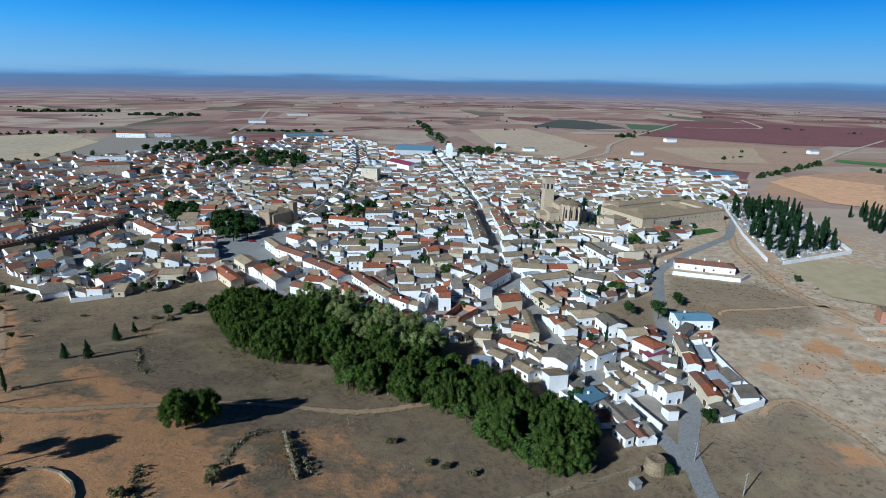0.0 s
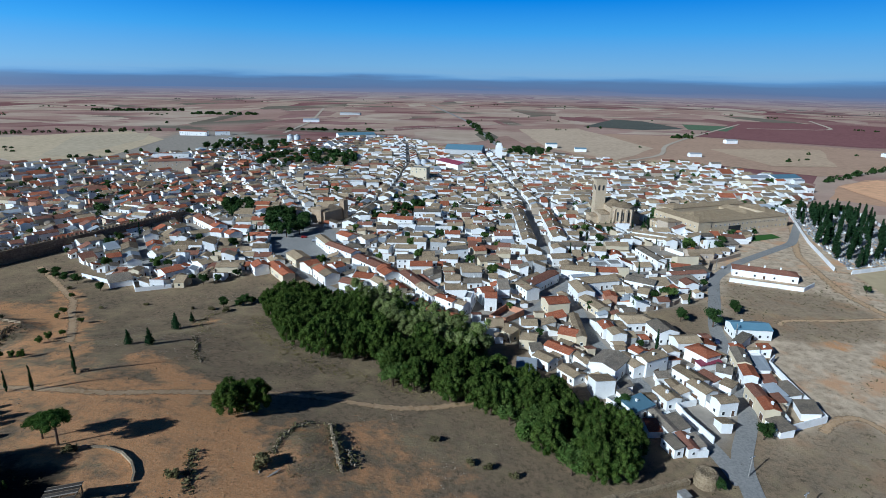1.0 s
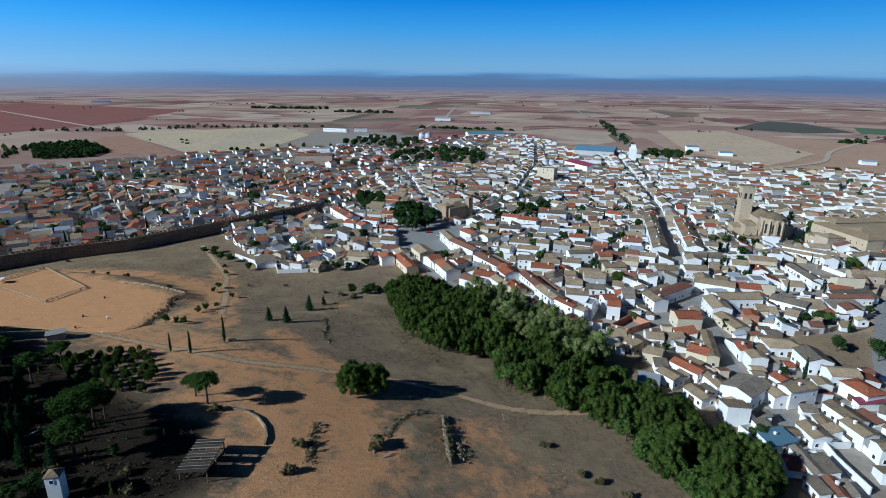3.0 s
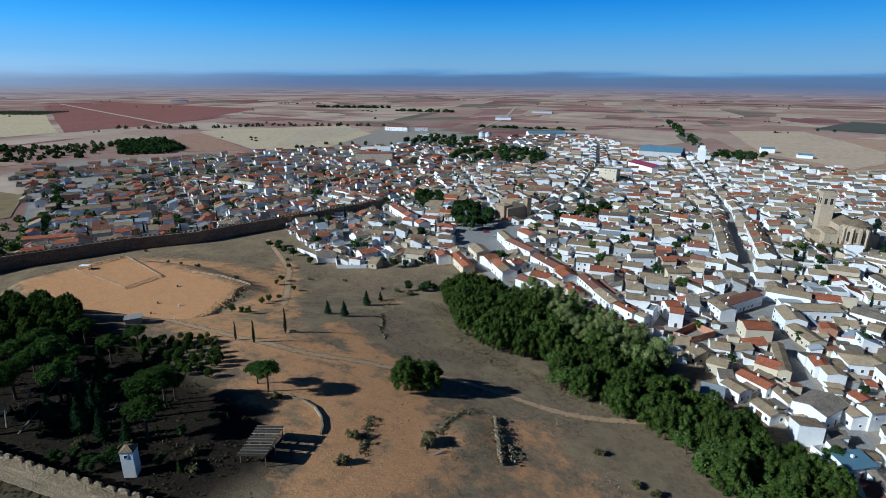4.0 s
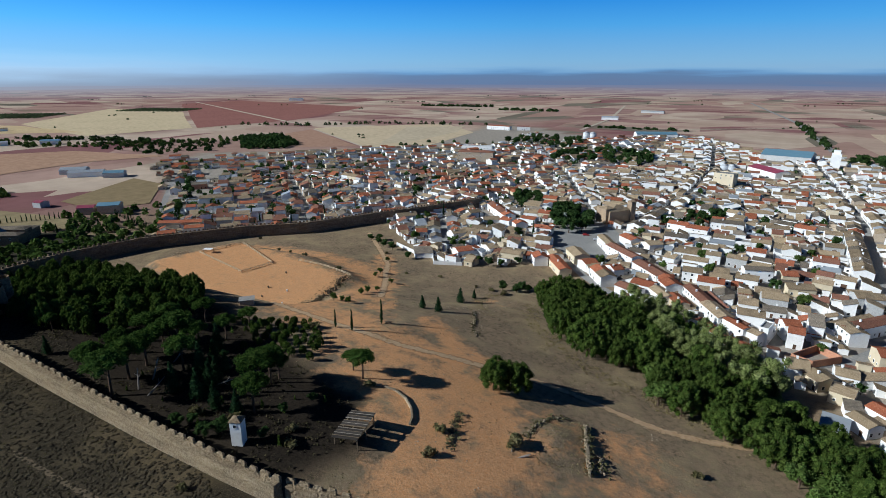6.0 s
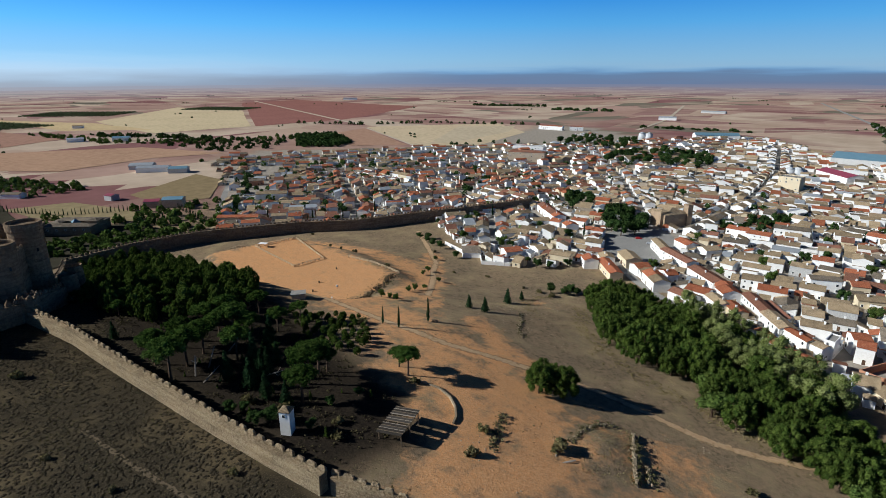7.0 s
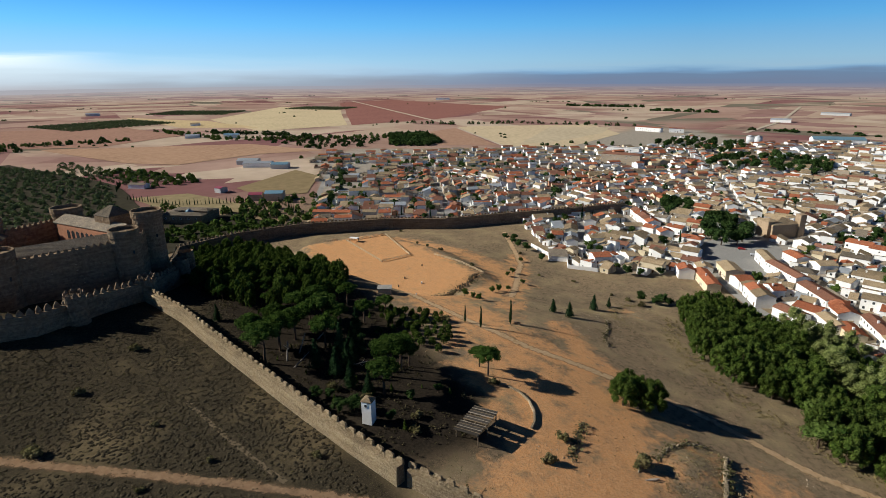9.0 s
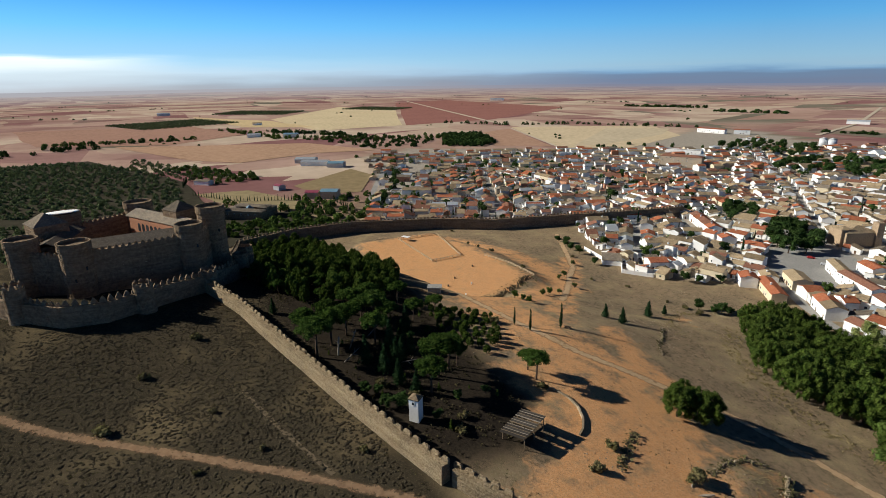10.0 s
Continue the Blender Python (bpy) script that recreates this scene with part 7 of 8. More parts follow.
# ---- trees ----
STRIP_PINES = [(-102, 228), (-71, 182), (-46, 181), (-36, 189), (-48, 214), (-62, 232), (-82, 240)]
STRIP_POPLARS = [(-66, 240), (-50, 218), (-30, 196), (-4, 184), (2, 192), (-18, 214), (-42, 232)]
STRIP_LOWER = [(-40, 186), (-33, 166), (4, 155), (15, 138), (28, 125), (44, 131), (46, 142), (32, 158), (12, 176), (-6, 188), (-26, 192)]
for x, y in scatter(STRIP_PINES, 5.4, trng):
    tree("pine", x, y, trng.uniform(1.0, 1.3), group="pine strip above the houses", sx=1.15)
for x, y in scatter(STRIP_LOWER, 5.2, trng):
    tree("pine" if trng.random() < 0.75 else "broadleaf", x, y, trng.uniform(0.95, 1.25), group="pine strip above the houses", sx=1.12)
for x, y in scatter(STRIP_POPLARS, 4.6, trng):
    tree("poplar" if trng.random() < 0.92 else "pine", x, y, trng.uniform(1.1, 1.4), group="poplars above the houses", sx=1.2)
WOOD_DENSE = [(-345, 87), (-335, 122), (-262, 120), (-200, 112), (-178, 100), (-176, 76), (-190, 60), (-244, 56)]
WOOD_THIN = [(-178, 106), (-138, 98), (-112, 92), (-99, 86), (-90, 72), (-92, 61), (-122, 57), (-168, 55), (-186, 60), (-174, 78)]
for x, y, s in ((-157, 54, 1.0), (-145, 53, 1.2), (-150, 60, 1.1), (-162, 64, 0.9), (-154, 67, 1.0), (-168, 75, 0.9), (-159, 75, 0.9), (-157, 79, 1.1), (-143, 72, 1.0), (-152, 81, 0.9), (-173, 85, 0.8), (-116, 78, 1.15), (-118, 83, 1.0), (-109, 71, 1.0), (-118, 86, 0.7), (-155, 103, 0.7), (-170, 96, 0.8), (-152, 92, 0.8)):
    tree("stone_pine", x, y, s * 1.4, "broad umbrella pine standing over dark undergrowth", "pinewood below the castle", sx=0.95)
for x, y, s in ((-146, 85, 0.95), (-137, 74, 1.0), (-128, 71, 0.9), (-182, 52, 0.6), (-215, 59, 0.8), (-211, 64, 0.7), (-130, 74, 0.8), (-140, 80, 0.8), (-133, 79, 0.7), (-126, 66, 0.9), (-118, 66, 0.8), (-134, 64, 0.9), (-112, 68, 0.7)):
    tree("fir", x, y, s * 1.35, "dark narrow conifer in the shaded wood", "pinewood below the castle", sx=0.9)
for x, y, s in ((-108, 61, 1.5), (-99, 66, 0.9), (-119, 56, 1.1), (-102, 84, 0.9), (-117, 59, 1.0), (-141, 91, 1.0), (-141, 84, 0.8), (-104, 76, 0.8), (-110, 58, 1.2)):
    tree("evergreen", x, y, s * 0.42, "low green bush in the shade of the wood", "bushes in the wood", sx=1.2)
for x, y, a, tilt, long in ((-145, 64, 0.6, 0.35, 7.5), (-138, 59, 1.4, 0.9, 6.0), (-129, 72, 0.7, 1.25, 6.5), (-143, 59, 2.2, 0.2, 6.0), (-150, 73, 0.9, 0.7, 6.5), (-174, 72, 0.5, 1.1, 5.0)):
    snag = base("dead_trunk", Matrix.Translation((x, y, ground_z(x, y))), "bare bleached dead pine trunk leaning in the wood", "tree", "dead trunks")
    q = Matrix.Rotation(a, 4, "Z") @ Matrix.Rotation(tilt, 4, "Y")
    child("trunk", Soup().lathe([(0.24, -0.5), (0.2, long * 0.4), (0.1, long)], 7, q).mesh("trunk", M["bleached"]), snag)
    for k in range(3):
        m = q @ Matrix.Translation((0, 0, long * (0.5 + 0.15 * k))) @ Matrix.Rotation(k * 2.1, 4, "Z") @ Matrix.Rotation(0.9, 4, "Y")
        child("branch", Soup().lathe([(0.08, 0), (0.03, 1.5)], 5, m).mesh("branch", M["bleached"]), snag)
for x, y in scatter(WOOD_THIN, 5.0, trng, 9000, 40):
    if math.hypot(x + 101.6, y - 61.4) > 3 and math.hypot(x + 84, y - 82) > 10:
        tree("young_pine", x, y, trng.uniform(0.15, 0.32), "small young pine under the taller trees", "young pines")
for x, y in scatter(WOOD_DENSE, 4.9, trng, 30000, 330):
    tree("wood_pine" if trng.random() < 0.8 else "stone_pine", x, y, trng.uniform(0.6, 0.95), group="pinewood below the castle", sx=trng.uniform(0.72, 1.0))
for x, y in scatter([(-166, 104), (-146, 122), (-127, 111), (-118, 98), (-136, 94)], 3.0, trng, 8000, 50):
    tree("pine", x, y, trng.uniform(0.18, 0.36), "small bright young pine on the orange slope", "young pines", sx=1.1)
for x, y, s in ((-125.5, 138.5, 1.0), (-127.5, 125.2, 0.85), (-134.2, 123.7, 0.72), ):
    tree("cypress", x, y, s, "tall slim cypress beside the dust track", sx=0.8)
for x, y, s in ((-130.5, 170, 0.78), (-122.5, 170.5, 0.9), (-127, 194, 0.95), (-127, 206, 0.6)):
    tree("fir", x, y, s, "", "firs on the slope")
for x, y, s in ((-117, 230, 0.5), (-113, 234, 0.55), (-119, 236, 0.5), (-109, 238, 0.55), (-138, 272, 0.6), (-241, 259, 0.6), (-236, 262, 0.6), (-232, 256, 0.5)):
    tree("evergreen", x, y, s, "broad dark bush at the town's edge", sx=1.3)
for x, y, s in ((-106.5, 104.2, 0.85), (-101.2, 102.6, 1.15)):
    tree("stone_pine", x, y, s, "lone umbrella pine on the bare slope")
for x, y, s in ((-72, 129, 1.0), (-66, 134, 1.05), (-69.5, 133.5, 0.95), (-74, 134, 0.9)):
    tree("pine", x, y, s, "large dark pine in the clump by the track", "pine clump by the track", sx=1.15)
for x, y, s in ((-162, 149, 0.5), (-155, 151, 0.42), (-159, 151, 0.35), (-164, 168, 0.4), (-165, 173, 0.45), (-184, 200, 0.4), (-201, 229, 0.4), (-187, 207, 0.45), (-170, 196, 0.4), (-164, 179, 0.35)):
    tree("broadleaf", x, y, s, "small round young tree by the track", "young trees by the track")
for x, y, s in ((102, 238, 1.25), (118, 254, 0.8), (90, 270, 1.0), (84, 268, 0.8), (72, 256, 0.95), (46, 166, 0.8), (116, 291, 0.6), (155, 372, 1.1), (87, 154, 0.75), (83, 453, 0.9), (74, 369, 0.9), (62, 378, 0.8), (70, 351, 0.9), (120, 260, 0.75), (150, 363, 1.0), (89, 156, 0.7), (201, 293, 0.6), (49, 249, 0.7), (73, 261, 0.6), (70, 563, 0.8), (299, 622, 1.4), (237, 761, 1.2),
                (64.5, 129.5, 0.5)):
    tree("evergreen", x, y, s, "dark round tree among the houses" if y > 240 else "dark round tree on the hill")
for x, y, s in ((-116, 234, 0.7), (-108, 240, 0.6), (-124, 228, 0.7), (-150, 258, 0.8), (-144, 262, 0.7), (-196, 242, 0.7), (-215, 250, 0.8), (-224, 252, 0.7), (60, 345, 0.8), (78, 398, 0.9), (86, 396, 0.8), (112, 404, 0.8)):
    tree("evergreen", x, y, s, "dark round tree among the houses" if y > 240 else "dark round tree on the hill")
for x, y, s in ((100, 416, 0.9), (107, 420, 0.9), (115, 415, 0.9), (90, 413, 0.8), (124, 430, 1.0), (120, 424, 0.9), (104, 314, 0.8), (80, 404, 0.7), (84, 402, 0.8), (104, 404, 0.8), (112, 408, 0.75), (118, 414, 0.8), (70, 410, 0.7), (66, 372, 0.8), (60, 380, 0.7)):
    tree("cypress", x, y, s, "dark cypress below the church")
for poly, gap, kind, size, lab, n in (
        ([(-149, 352), (-130, 348), (-136, 384), (-160, 412), (-172, 402)], 8, "evergreen", 1.6, "large dark tree in the village square", 16),
        ([(-205, 398), (-192, 414), (-206, 445), (-227, 433)], 8, "evergreen", 1.2, "dark tree in a village garden", 14), ([(-97, 418), (-64, 468), (-58, 450), (-86, 402)], 7, "evergreen", 1.0, "dark tree in a village garden", 16),
        ([(-290, 655), (-175, 670), (-206, 800), (-300, 760)], 15, "evergreen", 1.6, "tall dark tree in the village park", 44), ([(-440, 790), (-320, 760), (-330, 880), (-430, 890)], 17, "evergreen", 1.5, "tall dark tree in the village park", 32),
        ([(20, 820), (75, 812), (85, 870), (30, 885)], 11, "evergreen", 1.4, "dark tree at the village edge", 22), (GRAVES, 5.8, "cypress", 1.55, "tall dark graveyard cypress", 72),
        ([(350, 468), (384, 480), (336, 388), (322, 392)], 6, "cypress", 1.4, "dark cypress beyond the graveyard", 14), ([(312, 500), (268, 520), (258, 508), (300, 488)], 8, "evergreen", 1.0, "dark tree at the graveyard wall", 10),
        ([(-408, 80), (-380, 96), (-372, 140), (-384, 158), (-412, 112), (-420, 96)], 9, "broadleaf", 0.8, "leafy tree below the manor", 22), ([(-440, 138), (-420, 150), (-405, 170), (-420, 180)], 6, "cypress", 0.7, "garden cypress beside the manor", 18)):
    for x, y in scatter(poly, gap, trng, 6000, n):
        reserve(x, y, 0, 2, 2)
        tree(kind, x, y, size * trng.uniform(0.75, 1.1), lab, lab.split(" in ")[0] + "s", sx=1.1 if kind != "cypress" else 1.6)
for a, b, n, s in (((-552, 96), (-500, 122), 16, 0.6), ((-500, 122), (-469, 174), 20, 0.6), ((-453, 194), (-381, 186), 22, 0.55), ((-600, 96), (-640, 108), 8, 0.9)):
    for i in range(n):
        u = (i + trng.uniform(-0.2, 0.2)) / n
        tree("cypress", a[0] + (b[0] - a[0]) * u, a[1] + (b[1] - a[1]) * u, s * trng.uniform(0.6, 1.1), "small cypress in a clipped row", "cypress row")
# garden trees between the roofs
garden_far = []
n = 0
while n < 460:
    x, y = trng.uniform(-560, 300), trng.uniform(200, 800 if n < 180 else 520)
    if in_poly(x, y, TOWN) and free(x, y, 0, 5, 5):
        reserve(x, y, 0, 2, 2)
        if math.hypot(x, y) > 440:
            garden_far.append((x, y, trng.uniform(1.8, 3.6), trng.uniform(3.0, 6.5)))
        else:
            tree(trng.choice(("evergreen", "broadleaf", "broadleaf", "cypress")), x, y, trng.uniform(0.5, 1.05), "green tree in a courtyard between houses", "courtyard trees")
        n += 1

# ---- far trees, olive groves, scrub: stuff ----
def clumps(name, spots, key, label, category, cards_n, seed, flat=0.75):
    rnd = random.Random(seed)
    vs, fs = [], []
    for x, y, r, h in spots:
        z = ground_z(x, y)
        for _ in range(cards_n):
            d = Vector((rnd.gauss(0, 1), rnd.gauss(0, 1), abs(rnd.gauss(0, 0.8)))).normalized()
            k = rnd.uniform(0.7, 1.0)
            p = Vector((x + d.x * r * k, y + d.y * r * k, z + h * (0.12 + 0.85 * d.z * k)))
            s = r * rnd.uniform(0.24, 0.42)
            q = Vector((rnd.gauss(0, 1), rnd.gauss(0, 1), rnd.gauss(0, 1))) * flat + d
            q.normalize()
            t = q.orthogonal().normalized()
            b = q.cross(t)
            i = len(vs)
            vs += [p + t * s, p + b * s, p - t * s, p - b * s]
            fs.append((i, i + 1, i + 2, i + 3))
    return tagged(new(name, mesh_of(name, vs, fs, [M[key]])), label, category, kind="stuff")


def domes(name, spots, key, label, seed):
    """Many low rounded tussocks, joined: six-sided uneven mounds on the ground."""
    r = np.random.default_rng(seed)
    xyz = np.array([(x, y, ground_z(x, y)) for x, y, _, _ in spots])
    size = np.array([(w, w, h) for _, _, w, h in spots])
    a = np.arange(6) * math.pi / 3
    unit = np.concatenate([np.stack([k * np.cos(a + t), k * np.sin(a + t), np.full(6, z)], -1) for k, z, t in ((1.0, -0.25, 0), (0.88, 0.45, 0.4), (0.42, 0.9, 0.1))] + [np.array([[0, 0, 1.0]])])
    v = unit[None] * size[:, None] * r.uniform(0.7, 1.3, (len(spots), 19, 3)) + xyz[:, None]
    f = [(i, (i + 1) % 6, 6 + (i + 1) % 6, 6 + i) for i in range(6)] + [(6 + i, 6 + (i + 1) % 6, 12 + (i + 1) % 6, 12 + i) for i in range(6)] + [(12 + i, 12 + (i + 1) % 6, 18) for i in range(6)]
    faces = [tuple(q + 19 * n for q in face) for n in range(len(spots)) for face in f]
    return tagged(new(name, mesh_of(name, v.reshape(-1, 3).tolist(), faces, [M[key]], None, True)), label, "scrub", kind="stuff")


def along(pts, gap, r, h, jit, rnd, miss=0.15):
    out = []
    for (ax, ay), (bx, by) in zip(pts[:-1], pts[1:]):
        for i in range(max(1, int(math.hypot(bx - ax, by - ay) / gap))):
            if rnd.random() > miss:
                u = (i + rnd.uniform(-0.3, 0.3)) / max(1, int(math.hypot(bx - ax, by - ay) / gap))
                k = rnd.uniform(0.6, 1.2)
                out.append((ax + (bx - ax) * u + rnd.uniform(-jit, jit), ay + (by - ay) * u + rnd.uniform(-jit, jit), r * k, h * k))
    return out


frnd = random.Random(21)
west_trees = []
far_spots = along([(-1084, 764), (-938, 830), (-857, 959), (-716, 1027), (-600, 1080)], 13, 4.5, 8, 5, frnd) + along([(-1123, 358), (-1038, 419), (-932, 476)], 9, 5, 8, 14, frnd, 0.05)
far_spots += along([(-1123, 358), (-1038, 419), (-932, 476)], 9, 5, 8, 18, frnd, 0.05) + along([(-1086, -11), (-1097, 68), (-1109, 158), (-1123, 198)], 16, 5, 9, 6, frnd) + along([(-1021, -73), (-1049, 10), (-1052, 73)], 12, 6, 10, 16, frnd)
far_spots += along([(3, 960), (-74, 1511)], 16, 5, 9, 8, frnd) + along([(380, 670), (440, 715), (514, 777), (560, 820)], 8, 4, 6, 5, frnd) + along([(360, 1180), (400, 1190)], 6, 6, 8, 6, frnd)
far_spots += along([(-240, 1180), (-440, 1150)], 12, 7, 5, 12, frnd, 0) + along([(-700, 1600), (-900, 1560)], 14, 9, 9, 6, frnd, 0) + along([(-1000, 1700), (-1250, 1620)], 14, 9, 9, 6, frnd, 0)
for _ in range(110):
    a, d = radians(frnd.uniform(-42, 100)), frnd.uniform(900, 3300)
    x, y = -d * math.sin(a), d * math.cos(a)
    for _k in range(frnd.choice((1, 1, 2, 4, 7))):
        far_spots.append((x + frnd.uniform(-25, 25), y + frnd.uniform(-25, 25), frnd.uniform(1.6, 3.6), frnd.uniform(2.5, 5)))
for x, y in scatter([(-860, 595), (-808, 650), (-700, 590), (-680, 540), (-720, 505)], 9, frnd, 4000, 130):
    far_spots.append((x, y, frnd.uniform(4, 7), frnd.uniform(6, 10)))
for x, y in scatter([(-980, 420), (-830, 560), (-740, 470), (-760, 400), (-900, 380)], 17, frnd, 4000, 80):
    far_spots.append((x, y, frnd.uniform(3, 6), frnd.uniform(4, 8)))
for poly, gap, n in (([(-1050, 330), (-900, 470), (-860, 600), (-800, 590), (-880, 420), (-1000, 320)], 13, 110), ([(-735, 100), (-600, 130), (-600, 180), (-640, 170), (-740, 130)], 11, 40),
                     ([(-700, 330), (-640, 420), (-560, 470), (-520, 420), (-600, 350)], 22, 30), ([(-480, 60), (-380, 84), (-352, 150), (-380, 190), (-470, 178), (-500, 110)], 8.5, 120),
                     ([(-470, 200), (-400, 190), (-372, 240), (-430, 270)], 15, 22), ([(-1160, -20), (-1110, 210), (-1090, 210), (-1130, -20)], 12, 40), ([(-1250, 280), (-1000, 330), (-1010, 350), (-1260, 310)], 12, 50)):
    for x, y in scatter(poly, gap, frnd, 5000, n):
        if math.hypot(x + 438, y - 116) > 26 and not (abs(x + 505) < 60 and abs(y - 140) < 22):
            west_trees.append((x, y, frnd.uniform(2.2, 4.4), frnd.uniform(3.5, 7.5)))
clumps("field_trees", west_trees, "leaf", "green trees in rows and gardens outside the town", "trees", 60, 13)
clumps("garden_trees", garden_far, "dark_leaf", "dark garden trees between the farther houses", "trees", 60, 23)
clumps("far_trees", far_spots, "dark_leaf", "scattered dark trees and hedges across the plain", "trees", 40, 3)
groves = []
for poly, gap in (([(-885, -66), (-887, 10), (-777, 67), (-640, 96), (-520, 82), (-470, 30), (-560, -60), (-676, -80)], 6.8), ([(-862, 80), (-732, 128), (-620, 160), (-640, 110), (-760, 66)], 9),
                  ([(-470, 40), (-380, 70), (-360, 20), (-400, -40), (-520, -60)], 6.5)):
    for x, y in scatter(poly, gap, frnd, 7000, 700):
        groves.append((x, y, frnd.uniform(1.8, 3.6), frnd.uniform(2.4, 5)))
for cx0, cy0, nx0, ny0, ang in ((-1500, 250, 14, 16, 0.3), (-1820, 560, 16, 12, 0.8), (-1750, 950, 14, 10, 0.5)):
    for i in range(nx0):
        for j in range(ny0):
            u, v = (i - nx0 / 2) * 15, (j - ny0 / 2) * 15
            groves.append((cx0 + u * math.cos(ang) - v * math.sin(ang), cy0 + u * math.sin(ang) + v * math.cos(ang), 4, 4.5))
clumps("olive_grove", groves, "olive", "dark olive trees in rows on the far slopes", "trees", 36, 4)
tufts, bushes_ = [], []
spots = np.random.default_rng(5).uniform((-330, -60), (130, 250), (34000, 2))
spots = spots[inside_hill(spots[:, 0], spots[:, 1]) > 4]
for x, y in spots.tolist():
    if in_poly(x, y, TERRACE) or in_poly(x, y, WOOD_AT):
        continue
    outer = y < 54 - 0.1 * (x + 80)
    dens = noise.noise((x * 0.04, y * 0.04, 4)) + (0.45 if outer else -0.12)
    if dens > frnd.uniform(-0.15, 0.5):
        tufts.append((x, y, frnd.uniform(0.14, 0.4), frnd.uniform(0.12, 0.38)))
for _ in range(9000):
    x, y = frnd.uniform(-240, -50), frnd.uniform(-70, 52)
    if y < 52 - 0.1 * (x + 80) and noise.noise((x * 0.07, y * 0.07, 2)) > frnd.uniform(-0.5, 0.3):
        tufts.append((x, y, frnd.uniform(0.15, 0.38), frnd.uniform(0.12, 0.3)))
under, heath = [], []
# clumps added to darken the floor where the pines' shade lies
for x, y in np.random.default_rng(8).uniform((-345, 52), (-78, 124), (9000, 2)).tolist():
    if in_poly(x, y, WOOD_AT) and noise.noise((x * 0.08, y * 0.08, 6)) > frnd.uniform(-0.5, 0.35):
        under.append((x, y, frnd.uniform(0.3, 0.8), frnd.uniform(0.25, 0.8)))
clumps("undergrowth", under, "heather", "low undergrowth coloured dark to stand in for shade on the wood's floor", "scrub", 6, 17)
spots = np.random.default_rng(9).uniform((-260, -90), (0, 60), (62000, 2))
sx_, sy_ = spots[:, 0], spots[:, 1]
spots = spots[(sy_ < 48 - 0.1 * (sx_ + 80)) & (np.hypot(sx_ + 246, sy_ - 12) > 44) & (inside_hill(sx_, sy_) > 3) & (line_distance(sx_, sy_, CLAY_PATH) > 2.4)]
for x, y in spots.tolist():
    v = 0.8 * noise.noise((x * 0.03, y * 0.03, 12)) + 0.6 * noise.noise((x * 0.11, y * 0.11, 5))
    if v > frnd.uniform(-0.9, 0.4):
        k = frnd.uniform(0.45, 1.0) * (1.5 if frnd.random() < 0.05 else 1.0)
        heath.append((x, y, 0.5 * k, 0.17 * k))
domes("heather", heath, "tussock", "low brown heather tussocks on the castle slope", 19)
stones, srnd = Soup(), random.Random(31)
spots = np.random.default_rng(12).uniform((-150, 86), (30, 250), (16000, 2))
for x, y in spots[inside_hill(spots[:, 0], spots[:, 1]) > 6].tolist():
    if in_poly(x, y, WOOD_AT):
        continue
    v = noise.noise((x * 0.05, y * 0.05, 21)) + 0.6 * noise.noise((x * 0.2, y * 0.2, 22)) + (0.25 if y > 160 + 0.25 * (x + 100) else -0.25)
    if v > srnd.uniform(0.0, 0.9):
        r = srnd.uniform(0.08, 0.24)
        q = Matrix.Translation((x, y, ground_z(x, y))) @ Matrix.Rotation(srnd.uniform(0, 3), 4, "Z") @ Matrix.Rotation(srnd.uniform(-0.3, 0.3), 4, "X")
        stones.lathe([(r * 1.1, -0.15), (r, r * 0.5), (r * 0.45, r * srnd.uniform(0.7, 1.0))], 5, q)
tagged(new("stones", stones.mesh("stones", M["ruin_stone"])), "loose weathered stones strewn over the dry slope", "stones", kind="stuff")
clumps("dry_scrub", tufts, "scrub", "low dry tussocks and scrub over the hill", "scrub", 5, 5)
for _ in range(5200):
    x, y = frnd.uniform(60, 260), frnd.uniform(100, 330)
    if not in_poly(x, y, TOWN) and noise.noise((x * 0.03, y * 0.03, 9)) > -0.1:
        bushes_.append((x, y, frnd.uniform(0.2, 0.65), frnd.uniform(0.15, 0.45)))
straw = []
for px, py, wide in [(x, y, 5.5) for x, y, r, h in along([(-103, 215), (-92, 198), (-66, 173), (-40, 168), (-17, 165), (-2, 160)], 0.16, 1, 1, 0, frnd, 0)] + [(x, y, 3.5) for x, y, r, h in along([(-120, 222), (-126, 210), (-118, 196), (-108, 186)], 0.3, 1, 1, 0, frnd, 0)]:
    x, y = px + frnd.gauss(0, wide * 0.5), py + frnd.gauss(0, wide * 0.5)
    if noise.noise((x * 0.12, y * 0.12, 41)) > -0.15:
        straw.append((x, y, frnd.uniform(0.2, 0.6), frnd.uniform(0.15, 0.5)))
clumps("dry_grass", straw, "straw", "pale yellow dry grass along the foot of the pines", "grass", 9, 43, 0.4)
ruin_scrub = [(x, y, frnd.uniform(0.18, 0.45), frnd.uniform(0.08, 0.2)) for x, y in scatter(RUIN, 0.9, frnd, 2500, 240)]
clumps("ruin_scrub", ruin_scrub, "straw", "dry yellow and grey scrub inside the ruin", "scrub", 7, 29)
clumps("dry_weeds", bushes_, "scrub", "dry weeds on the waste ground", "scrub", 7, 6)
